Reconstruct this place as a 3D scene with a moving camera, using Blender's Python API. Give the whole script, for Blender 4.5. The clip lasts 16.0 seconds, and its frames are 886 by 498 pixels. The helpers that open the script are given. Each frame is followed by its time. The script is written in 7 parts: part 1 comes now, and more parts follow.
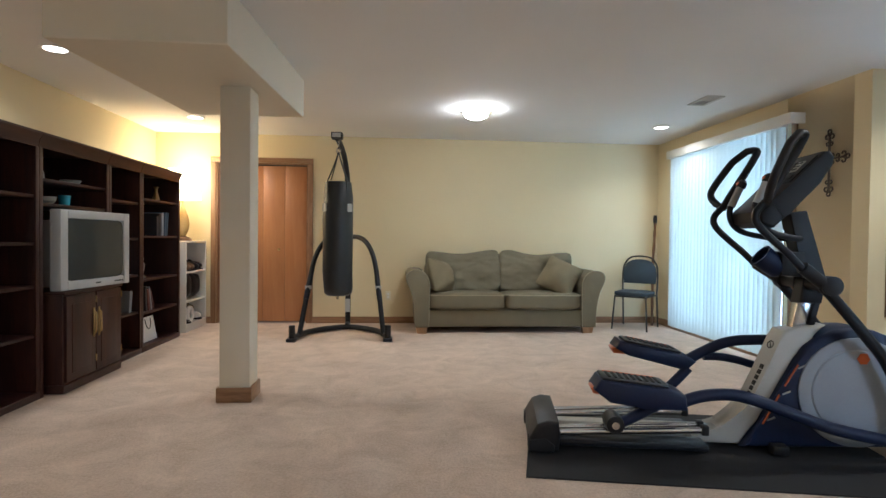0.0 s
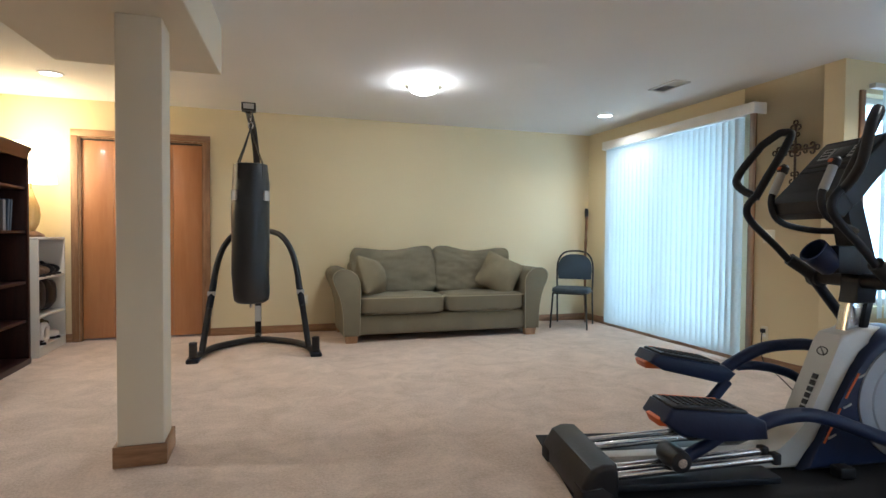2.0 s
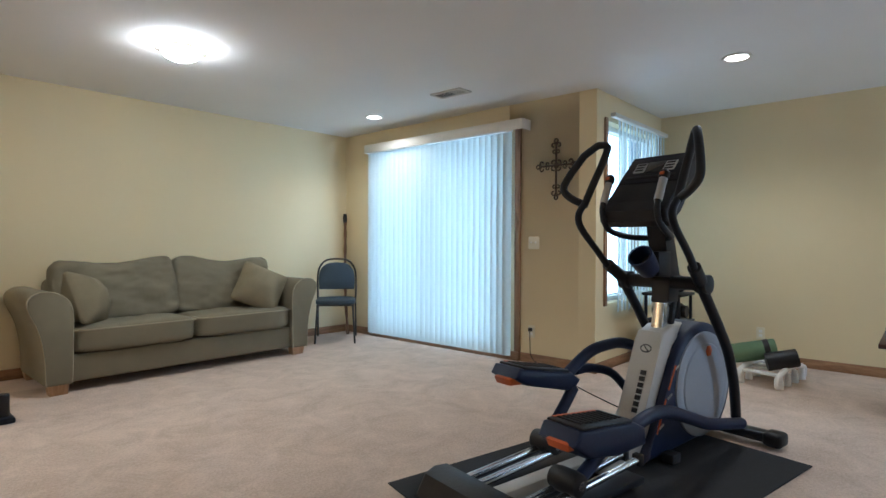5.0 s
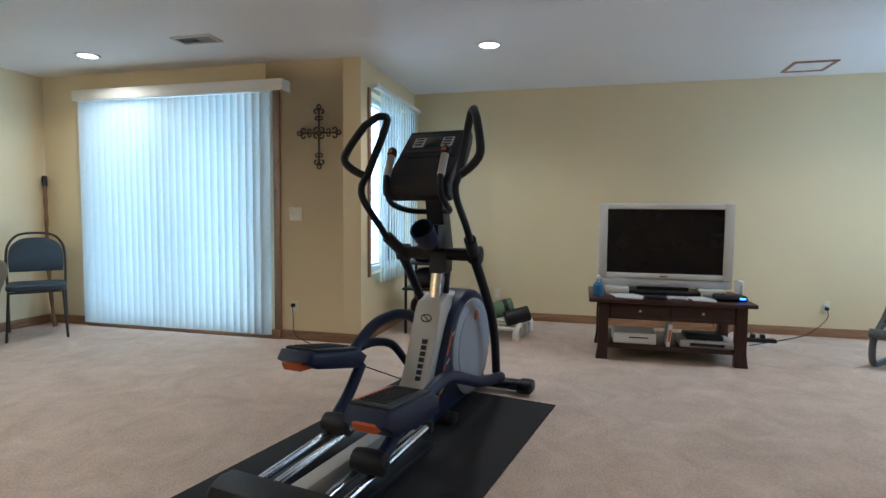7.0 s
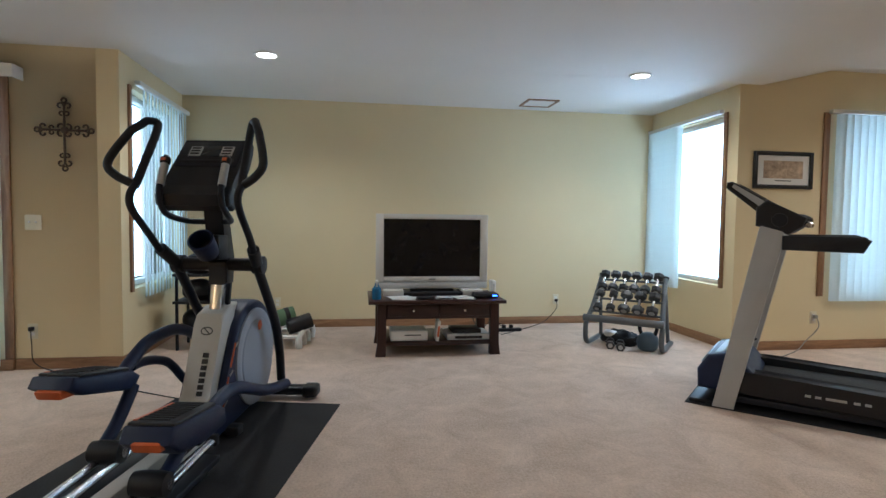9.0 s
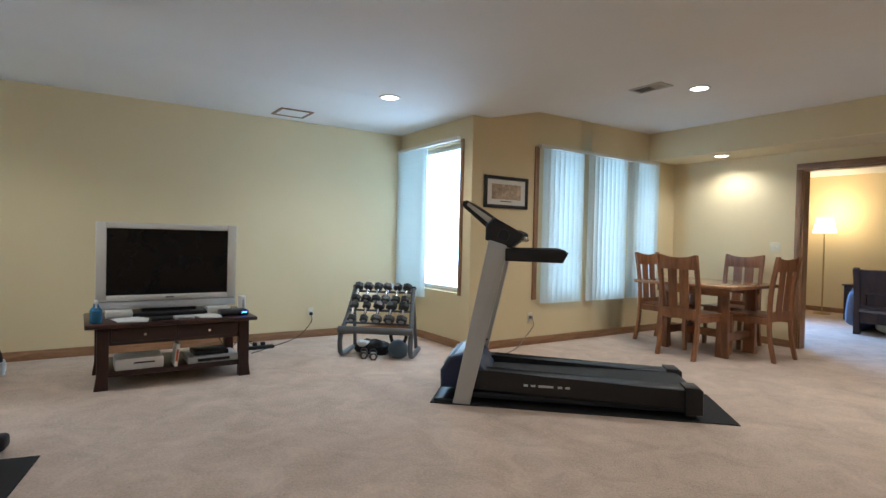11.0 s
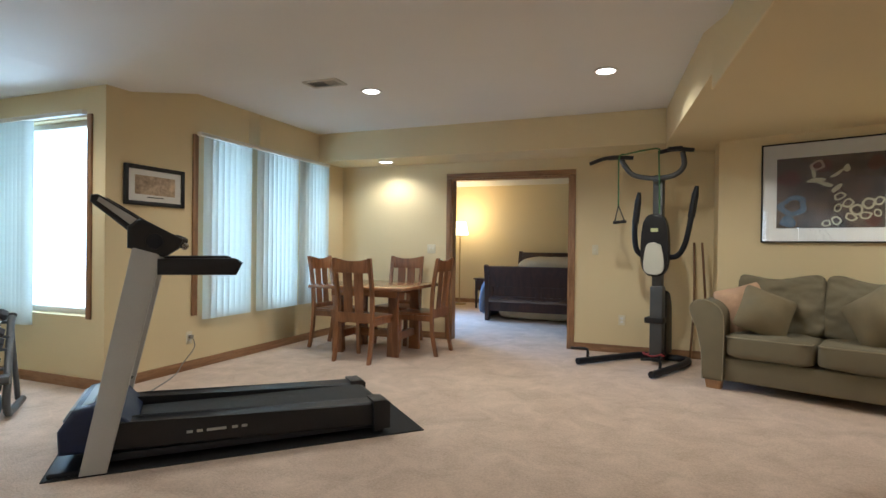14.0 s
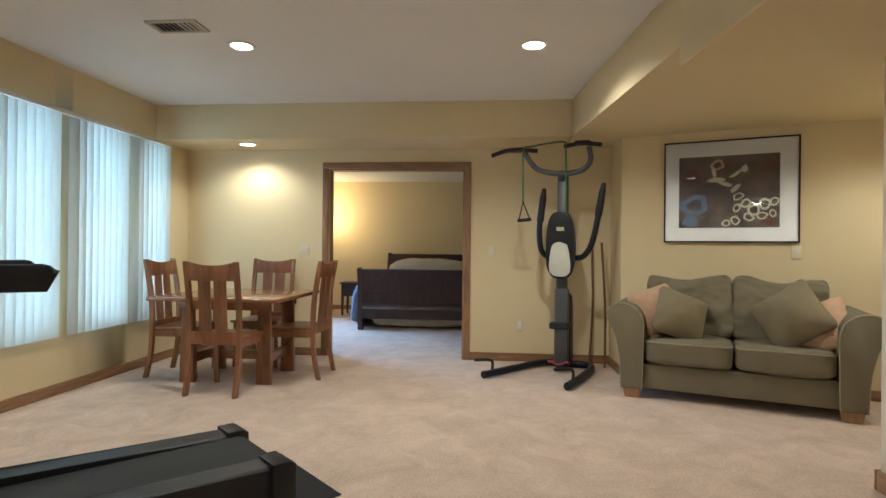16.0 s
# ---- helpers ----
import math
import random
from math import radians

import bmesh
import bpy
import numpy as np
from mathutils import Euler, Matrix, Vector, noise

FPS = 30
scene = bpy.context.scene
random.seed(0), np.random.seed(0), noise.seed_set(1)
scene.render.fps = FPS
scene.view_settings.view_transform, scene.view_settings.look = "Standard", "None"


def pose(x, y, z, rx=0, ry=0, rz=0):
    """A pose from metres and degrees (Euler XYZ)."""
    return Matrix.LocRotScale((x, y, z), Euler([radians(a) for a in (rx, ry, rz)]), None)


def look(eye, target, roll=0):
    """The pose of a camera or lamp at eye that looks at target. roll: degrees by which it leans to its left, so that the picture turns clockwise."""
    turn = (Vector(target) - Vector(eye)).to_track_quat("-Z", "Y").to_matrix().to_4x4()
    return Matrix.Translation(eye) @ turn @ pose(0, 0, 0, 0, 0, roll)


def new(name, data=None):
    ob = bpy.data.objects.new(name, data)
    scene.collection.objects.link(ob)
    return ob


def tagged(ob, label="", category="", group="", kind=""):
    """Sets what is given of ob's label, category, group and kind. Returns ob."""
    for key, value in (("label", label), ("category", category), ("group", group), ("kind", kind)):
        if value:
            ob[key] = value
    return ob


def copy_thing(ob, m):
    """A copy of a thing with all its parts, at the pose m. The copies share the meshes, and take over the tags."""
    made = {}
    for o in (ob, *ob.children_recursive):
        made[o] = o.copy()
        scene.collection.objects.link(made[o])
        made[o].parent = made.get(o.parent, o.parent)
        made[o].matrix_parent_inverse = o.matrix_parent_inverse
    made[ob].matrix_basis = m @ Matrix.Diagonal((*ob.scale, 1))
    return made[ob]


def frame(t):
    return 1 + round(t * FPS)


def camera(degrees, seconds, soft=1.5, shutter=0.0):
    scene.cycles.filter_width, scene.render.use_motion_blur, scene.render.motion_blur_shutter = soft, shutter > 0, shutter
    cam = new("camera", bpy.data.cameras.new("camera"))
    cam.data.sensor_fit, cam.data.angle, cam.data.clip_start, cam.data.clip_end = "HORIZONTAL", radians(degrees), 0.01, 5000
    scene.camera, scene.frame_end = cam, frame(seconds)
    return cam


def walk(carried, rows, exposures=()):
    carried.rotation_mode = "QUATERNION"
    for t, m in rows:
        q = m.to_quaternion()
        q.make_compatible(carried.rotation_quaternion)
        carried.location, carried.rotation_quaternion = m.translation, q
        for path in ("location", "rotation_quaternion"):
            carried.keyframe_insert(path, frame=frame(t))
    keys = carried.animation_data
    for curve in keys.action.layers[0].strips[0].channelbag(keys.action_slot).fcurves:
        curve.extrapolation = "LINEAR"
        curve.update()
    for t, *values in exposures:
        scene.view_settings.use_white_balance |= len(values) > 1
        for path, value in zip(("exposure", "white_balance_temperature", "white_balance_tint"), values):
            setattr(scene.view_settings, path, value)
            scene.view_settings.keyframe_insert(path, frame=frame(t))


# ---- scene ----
cam = camera(78.1, 16.0)
PATH = [
    (0, (0.353, 0.568, 1.115), (0.517, 2.561, 1.077), 0.65),
    (0.5, (0.162, 0.808, 1.119), (0.446, 2.787, 1.078), 0.4),
    (1, (0.021, 1.041, 1.109), (0.401, 3.004, 1.065), 0.1),
    (1.5, (-0.065, 1.242, 1.099), (0.415, 3.182, 1.045), 0.15),
    (2, (-0.16, 1.446, 1.103), (0.45, 3.351, 1.051), 0.45),
    (2.5, (-0.207, 1.669, 1.097), (0.52, 3.532, 1.06), 0.95),
    (3, (-0.249, 1.889, 1.097), (0.598, 3.7, 1.081), 1.35),
    (3.2, (-0.253, 1.971, 1.105), (0.639, 3.76, 1.087), 1.15),
    (5.3, (-0.466, 2.335, 1.103), (1.123, 3.55, 1.068), 0.1),
    (5.5, (-0.445, 2.376, 1.098), (1.199, 3.514, 1.049), -0.0),
    (6, (-0.4, 2.443, 1.1), (1.364, 3.381, 1.01), -0.1),
    (6.5, (-0.392, 2.501, 1.106), (1.469, 3.225, 0.988), 0.2),
    (7, (-0.437, 2.569, 1.126), (1.497, 3.064, 0.996), 0.5),
    (7.5, (-0.484, 2.619, 1.136), (1.491, 2.911, 1.013), 0.5),
    (8, (-0.539, 2.641, 1.141), (1.455, 2.752, 1.034), 0.7),
    (8.5, (-0.599, 2.638, 1.137), (1.397, 2.549, 1.041), 0.7),
    (9, (-0.637, 2.583, 1.149), (1.338, 2.282, 1.051), 0.7),
    (9.5, (-0.634, 2.57, 1.133), (1.295, 2.048, 1.05), 0.5),
    (9.7, (-0.621, 2.575, 1.139), (1.281, 1.963, 1.061), 0.6),
    (11.8, (-0.618, 2.466, 1.155), (0.848, 1.105, 1.133), 1.2),
    (12, (-0.595, 2.427, 1.17), (0.815, 1.009, 1.147), 1.1),
    (12.5, (-0.544, 2.353, 1.173), (0.727, 0.808, 1.151), 1.4),
    (13, (-0.465, 2.306, 1.181), (0.652, 0.647, 1.162), 1.3),
    (13.5, (-0.316, 2.277, 1.18), (0.612, 0.506, 1.169), 1.1),
    (14, (-0.2, 2.223, 1.176), (0.541, 0.366, 1.167), 0.7),
    (14.5, (-0.06, 2.059, 1.165), (0.525, 0.146, 1.16), 0.9),
    (15, (0.119, 1.872, 1.164), (0.562, -0.079, 1.165), 0.8),
    (15.5, (0.343, 1.717, 1.168), (0.636, -0.262, 1.169), 0.6),
    (16, (0.493, 1.545, 1.158), (0.674, -0.447, 1.162), 0.6),
]
walk(cam, [(t, look(a, b, r)) for t, a, b, r in PATH],
     exposures=[(0, -0.06, 5460, 9), (3, -0.06, 5360, 9), (6, -0.22, 5300, 9), (9, -0.26, 5400, 9), (12.5, -0.31, 5570, 8), (16, -0.17, 5800, 6)])

# ---- light and world ----
world = bpy.data.worlds.new("world")
scene.world = world
world.use_nodes = True
sky = world.node_tree.nodes.new("ShaderNodeTexSky")
sky.sky_type = "NISHITA"
sky.sun_disc = False
sky.sun_elevation, sky.sun_rotation = radians(40), radians(200)
world.node_tree.links.new(sky.outputs[0], world.node_tree.nodes["Background"].inputs[0])
world.node_tree.nodes["Background"].inputs[1].default_value = 0.1
WARM = (1.0, 0.91, 0.77)
DAY = (0.58, 0.80, 1.0)


def lamp(name, kind, m, power, color, size=0.1, size_y=None, angle=None):
    data = bpy.data.lights.new(name, kind)
    data.energy, data.color = power, color
    if kind == "AREA":
        data.shape, data.size, data.size_y = "RECTANGLE", size, size_y or size
    elif kind == "SUN":
        data.angle = size
    else:
        data.shadow_soft_size = size
    if angle:
        data.spot_size, data.spot_blend = radians(angle), 0.6
    ob = new(name, data)
    ob.matrix_world = m
    return ob


# the plan, in metres
H1, H2, HS, HB = 2.42, 2.585, 2.235, 2.45
XE, YN, YS = 3.87, 7.75, -4.245
BAY_N, BAY_S, XTV, XW = 4.39, -0.785, 5.36, -2.70
lamp("overcast_sun", "SUN", look((0, 0, 9), (-4, 2, 0)), 0.8, (1, 0.95, 0.9), radians(20))
lamp("slider_daylight", "AREA", look((XE + 0.34, 6.15, 1.1), (0, 6.15, 1.1)), 100, DAY, 1.95, 2.0)
lamp("bay_north_daylight", "AREA", look((4.62, BAY_N + 0.3, 1.4), (4.62, 0, 1.4)), 36, DAY, 1.2, 1.6)
lamp("bay_south_daylight", "AREA", look((4.62, BAY_S - 0.3, 1.4), (4.62, 4, 1.4)), 55, DAY, 1.2, 1.6)
lamp("dining_daylight", "AREA", look((XE + 0.34, -2.72, 1.35), (0, -2.72, 1.35)), 88, DAY, 2.1, 1.65)
lamp("bedroom_daylight", "AREA", look((4.5, -6.3, 1.4), (1.6, -5.2, -0.4)), 70, (0.36, 0.60, 1.0), 1.6, 1.4).data.spread = radians(95)

# ---- materials ----


def material(name, color, rough=0.6, metal=0.0, vary=0.12, scale=6.0, fine=90.0, bump=0.15, bump_scale=None, coat=0.0, wear=None, island=0.0):
    """A surface with variation at two scales and fine relief; wear: a second colour in broad stains."""
    m = bpy.data.materials.new(name)
    m.use_nodes = True
    nt = m.node_tree
    n, l = nt.nodes, nt.links
    b = n["Principled BSDF"]
    tc = n.new("ShaderNodeTexCoord")
    big = n.new("ShaderNodeTexNoise")
    big.inputs["Scale"].default_value, big.inputs["Detail"].default_value = scale, 4
    small = n.new("ShaderNodeTexNoise")
    small.inputs["Scale"].default_value, small.inputs["Detail"].default_value = fine, 3
    l.new(tc.outputs["Object"], big.inputs["Vector"])
    l.new(tc.outputs["Object"], small.inputs["Vector"])
    add = n.new("ShaderNodeMath")
    add.operation = "MULTIPLY_ADD"
    l.new(small.outputs[0], add.inputs[0])
    add.inputs[1].default_value = 0.5
    l.new(big.outputs[0], add.inputs[2])
    ramp = n.new("ShaderNodeValToRGB")
    lo, hi = 1 - vary, 1 + vary
    ramp.color_ramp.elements[0].position, ramp.color_ramp.elements[1].position = 0.45, 1.05
    ramp.color_ramp.elements[0].color = (*[c * lo for c in (wear or color)], 1)
    ramp.color_ramp.elements[1].color = (*[min(1, c * hi) for c in color], 1)
    l.new(add.outputs[0], ramp.inputs[0])
    out = ramp.outputs[0]
    if island:
        info = n.new("ShaderNodeObjectInfo")
        mix = n.new("ShaderNodeHueSaturation")
        ma = n.new("ShaderNodeMapRange")
        ma.inputs["To Min"].default_value, ma.inputs["To Max"].default_value = 1 - island, 1 + island
        l.new(info.outputs["Random"], ma.inputs["Value"])
        l.new(ma.outputs[0], mix.inputs["Value"])
        l.new(out, mix.inputs["Color"])
        out = mix.outputs[0]
    l.new(out, b.inputs["Base Color"])
    b.inputs["Roughness"].default_value, b.inputs["Metallic"].default_value = rough, metal
    rr = n.new("ShaderNodeMapRange")
    rr.inputs["To Min"].default_value, rr.inputs["To Max"].default_value = max(0.03, rough - 0.08), min(1, rough + 0.08)
    l.new(big.outputs[0], rr.inputs["Value"])
    l.new(rr.outputs[0], b.inputs["Roughness"])
    b.inputs["Coat Weight"].default_value = coat
    if bump:
        bp = n.new("ShaderNodeBump")
        bp.inputs["Strength"].default_value, bp.inputs["Distance"].default_value = bump, 0.004
        src = small
        if bump_scale:
            src = n.new("ShaderNodeTexNoise")
            src.inputs["Scale"].default_value, src.inputs["Detail"].default_value = bump_scale, 4
            l.new(tc.outputs["Object"], src.inputs["Vector"])
        l.new(src.outputs[0], bp.inputs["Height"])
        l.new(bp.outputs[0], b.inputs["Normal"])
    return m


def wood(name, dark, light, rough=0.4, axis="Z", scale=14.0, coat=0.15, spread=0.12):
    """Stained wood with grain drawn out along one axis."""
    m = bpy.data.materials.new(name)
    m.use_nodes = True
    nt = m.node_tree
    n, l = nt.nodes, nt.links
    b = n["Principled BSDF"]
    tc = n.new("ShaderNodeTexCoord")
    mp = n.new("ShaderNodeMapping")
    mp.inputs["Scale"].default_value = [0.12 if a == axis else 1.0 for a in "XYZ"]
    noi = n.new("ShaderNodeTexNoise")
    noi.inputs["Scale"].default_value, noi.inputs["Detail"].default_value, noi.inputs["Distortion"].default_value = scale, 6, 1.2
    fin = n.new("ShaderNodeTexNoise")
    fin.inputs["Scale"].default_value, fin.inputs["Detail"].default_value = scale * 9, 2
    l.new(tc.outputs["Object"], mp.inputs["Vector"])
    l.new(mp.outputs[0], noi.inputs["Vector"])
    l.new(mp.outputs[0], fin.inputs["Vector"])
    add = n.new("ShaderNodeMath")
    add.operation = "MULTIPLY_ADD"
    add.inputs[1].default_value = 0.35
    l.new(fin.outputs[0], add.inputs[0])
    l.new(noi.outputs[0], add.inputs[2])
    ramp = n.new("ShaderNodeValToRGB")
    ramp.color_ramp.elements[0].position, ramp.color_ramp.elements[1].position = 0.5, 0.85
    ramp.color_ramp.elements[0].color, ramp.color_ramp.elements[1].color = (*dark, 1), (*light, 1)
    l.new(add.outputs[0], ramp.inputs[0])
    info = n.new("ShaderNodeObjectInfo")
    hs = n.new("ShaderNodeHueSaturation")
    ma = n.new("ShaderNodeMapRange")
    ma.inputs["To Min"].default_value, ma.inputs["To Max"].default_value = 1 - spread, 1 + spread
    l.new(info.outputs["Random"], ma.inputs["Value"])
    l.new(ma.outputs[0], hs.inputs["Value"])
    l.new(ramp.outputs[0], hs.inputs["Color"])
    l.new(hs.outputs[0], b.inputs["Base Color"])
    b.inputs["Roughness"].default_value, b.inputs["Coat Weight"].default_value = rough, coat
    bp = n.new("ShaderNodeBump")
    bp.inputs["Strength"].default_value, bp.inputs["Distance"].default_value = 0.12, 0.002
    l.new(add.outputs[0], bp.inputs["Height"])
    l.new(bp.outputs[0], b.inputs["Normal"])
    return m


def glowing(name, color, power):
    m = bpy.data.materials.new(name)
    m.use_nodes = True
    b = m.node_tree.nodes["Principled BSDF"]
    b.inputs["Base Color"].default_value = (*color, 1)
    b.inputs["Emission Color"].default_value = (*color, 1)
    b.inputs["Emission Strength"].default_value = power
    return m


def translucent(name, color, share=0.55, bump=0.0):
    m = bpy.data.materials.new(name)
    m.use_nodes = True
    n, l = m.node_tree.nodes, m.node_tree.links
    n.remove(n["Principled BSDF"])
    d, t, mix = n.new("ShaderNodeBsdfDiffuse"), n.new("ShaderNodeBsdfTranslucent"), n.new("ShaderNodeMixShader")
    tc, noi, ramp = n.new("ShaderNodeTexCoord"), n.new("ShaderNodeTexNoise"), n.new("ShaderNodeValToRGB")
    noi.inputs["Scale"].default_value, noi.inputs["Detail"].default_value = 60, 4
    ramp.color_ramp.elements[0].color = (*[c * 0.9 for c in color], 1)
    ramp.color_ramp.elements[1].color = (*color, 1)
    l.new(tc.outputs["Object"], noi.inputs["Vector"])
    l.new(noi.outputs[0], ramp.inputs[0])
    l.new(ramp.outputs[0], d.inputs[0])
    l.new(ramp.outputs[0], t.inputs[0])
    mix.inputs[0].default_value = share
    l.new(d.outputs[0], mix.inputs[1])
    l.new(t.outputs[0], mix.inputs[2])
    l.new(mix.outputs[0], n["Material Output"].inputs[0])
    return m


def glass_pane(name, color=(1, 1, 1), rough=0.0):
    m = bpy.data.materials.new(name)
    m.use_nodes = True
    b = m.node_tree.nodes["Principled BSDF"]
    b.inputs["Base Color"].default_value = (*color, 1)
    b.inputs["Roughness"].default_value, b.inputs["Transmission Weight"].default_value, b.inputs["IOR"].default_value = rough, 1.0, 1.45
    return m


PAINT = material("cream_wall_paint", (0.72, 0.60, 0.365), 0.75, vary=0.03, scale=1.2, fine=260, bump=0.12)
# the wall paint again, with daylight on columns and their soffit mixed into its colour
DAYLIT_PAINT = material("daylit_cream_paint", (0.72, 0.65, 0.52), 0.75, vary=0.03, scale=1.2, fine=260, bump=0.12)
CEIL = material("white_ceiling_paint", (0.80, 0.785, 0.76), 0.85, vary=0.03, scale=1.0, fine=180, bump=0.2)
CARPET = material("beige_plush_carpet", (0.60, 0.475, 0.385), 0.95, vary=0.21, scale=3.6, fine=70, bump=1.0, bump_scale=85, wear=(0.54, 0.41, 0.31))
for nd in CARPET.node_tree.nodes:
    if nd.type == "BUMP":
        nd.inputs["Distance"].default_value = 0.007
    if nd.type == "TEX_NOISE" and nd.inputs["Scale"].default_value < 5:
        nd.inputs["Detail"].default_value, nd.inputs["Roughness"].default_value, nd.inputs["Distortion"].default_value = 9, 0.72, 0.6
OAK = wood("oak_trim", (0.20, 0.10, 0.045), (0.36, 0.20, 0.10), 0.45, "Z")
OAK_Y = wood("oak_trim_long", (0.20, 0.10, 0.045), (0.36, 0.20, 0.10), 0.45, "Y")
OAK_X = wood("oak_trim_cross", (0.20, 0.10, 0.045), (0.36, 0.20, 0.10), 0.45, "X")
DOORWOOD = wood("honey_oak_door", (0.40, 0.165, 0.06), (0.47, 0.215, 0.085), 0.4, "Z", 4, spread=0.02)
CHERRY = wood("dark_cherry_wood", (0.020, 0.0055, 0.0045), (0.046, 0.0135, 0.009), 0.45, "Z", 12, 0.04)
WHITE = material("white_plastic", (0.78, 0.77, 0.74), 0.4, vary=0.04, bump=0.05)
IVORY = material("ivory_plastic", (0.72, 0.66, 0.50), 0.4, vary=0.04, bump=0.05)
BLACK = material("black_plastic", (0.015, 0.015, 0.017), 0.45, vary=0.2, bump=0.2)
RUBBER = material("black_rubber_mat", (0.02, 0.02, 0.022), 0.8, vary=0.2, bump=0.4)
CHROME = material("brushed_steel", (0.62, 0.62, 0.63), 0.22, 1.0, vary=0.06, bump=0.05)
BRASS = material("aged_brass", (0.45, 0.32, 0.14), 0.35, 1.0)
SLAT = translucent("blind_fabric", (0.80, 0.84, 0.82), 0.55)
GLASS = glass_pane("window_glass")

# ---- mesh helpers ----


def obox(bm, lo, hi, bevel=0.0, seg=2, m=None):
    vs = [bm.verts.new((x, y, z)) for x in (lo[0], hi[0]) for y in (lo[1], hi[1]) for z in (lo[2], hi[2])]
    fs = [bm.faces.new([vs[i] for i in f]) for f in ((0, 1, 3, 2), (4, 6, 7, 5), (0, 4, 5, 1), (2, 3, 7, 6), (0, 2, 6, 4), (1, 5, 7, 3))]
    if bevel:
        es = list({e for f in fs for e in f.edges})
        r = bmesh.ops.bevel(bm, geom=es, offset=bevel, segments=seg, profile=0.5, affect="EDGES")
        vs = list({v for f in r["faces"] for v in f.verts} | {v for v in vs if v.is_valid})
    if m is not None:
        bmesh.ops.transform(bm, matrix=m, verts=vs)
    return vs


def tube(bm, pts, r, seg=10, flat=1.0, closed=False, caps=True):
    """A round bar of radius r (one number or one a point) swept along the points."""
    pts = [Vector(p) for p in pts]
    k = len(pts)
    rs = r if isinstance(r, (list, tuple)) else [r] * k
    rings, ref = [], None
    for i, p in enumerate(pts):
        a, b = pts[(i - 1) % k if closed else max(0, i - 1)], pts[(i + 1) % k if closed else min(k - 1, i + 1)]
        d = (b - a).normalized()
        if ref is None:
            ref = Vector((0, 0, 1)) if abs(d.z) < 0.9 else Vector((1, 0, 0))
        u = d.cross(ref).normalized()
        v = u.cross(d).normalized()
        ref = v
        rings.append([bm.verts.new(p + u * math.cos(t) * rs[i] + v * math.sin(t) * rs[i] * flat) for t in [2 * math.pi * j / seg for j in range(seg)]])
    for i in range(k if closed else k - 1):
        A, B = rings[i], rings[(i + 1) % k]
        for j in range(seg):
            bm.faces.new([A[j], A[(j + 1) % seg], B[(j + 1) % seg], B[j]])
    if caps and not closed:
        bm.faces.new(rings[0][::-1])
        bm.faces.new(rings[-1])


def curve(pts, n=8):
    """Points of a smooth curve through the given ones."""
    pts = [Vector(p) for p in pts]
    out = []
    for i in range(len(pts) - 1):
        p0, p1, p2, p3 = pts[max(0, i - 1)], pts[i], pts[i + 1], pts[min(len(pts) - 1, i + 2)]
        for j in range(n):
            t = j / n
            out.append(0.5 * (2 * p1 + (p2 - p0) * t + (2 * p0 - 5 * p1 + 4 * p2 - p3) * t * t + (3 * p1 - p0 - 3 * p2 + p3) * t ** 3))
    out.append(pts[-1])
    return out


def lathe(bm, profile, seg=24, m=None):
    """profile: (radius, z) from bottom to top."""
    rings = [[bm.verts.new((r * math.cos(2 * math.pi * j / seg), r * math.sin(2 * math.pi * j / seg), z)) for j in range(seg)] for r, z in profile]
    for A, B in zip(rings, rings[1:]):
        for j in range(seg):
            bm.faces.new([A[j], A[(j + 1) % seg], B[(j + 1) % seg], B[j]])
    bm.faces.new(rings[0][::-1])
    bm.faces.new(rings[-1])
    if m is not None:
        bmesh.ops.transform(bm, matrix=m, verts=[v for r in rings for v in r])


def prism(bm, outline, a, b, axis="y", bevel=0.0, seg=2):
    """A flat outline drawn out from a to b along an axis; outline in the other two axes, in order."""
    put = {"x": lambda p, t: (t, p[0], p[1]), "y": lambda p, t: (p[0], t, p[1]), "z": lambda p, t: (p[0], p[1], t)}[axis]
    A, B = [bm.verts.new(put(p, a)) for p in outline], [bm.verts.new(put(p, b)) for p in outline]
    fs = [bm.faces.new(A), bm.faces.new(B[::-1])]
    k = len(outline)
    for i in range(k):
        fs.append(bm.faces.new([A[i], B[i], B[(i + 1) % k], A[(i + 1) % k]]))
    if bevel:
        es = list(set(fs[0].edges) | set(fs[1].edges))
        bmesh.ops.bevel(bm, geom=es, offset=bevel, segments=seg, profile=0.5, affect="EDGES")


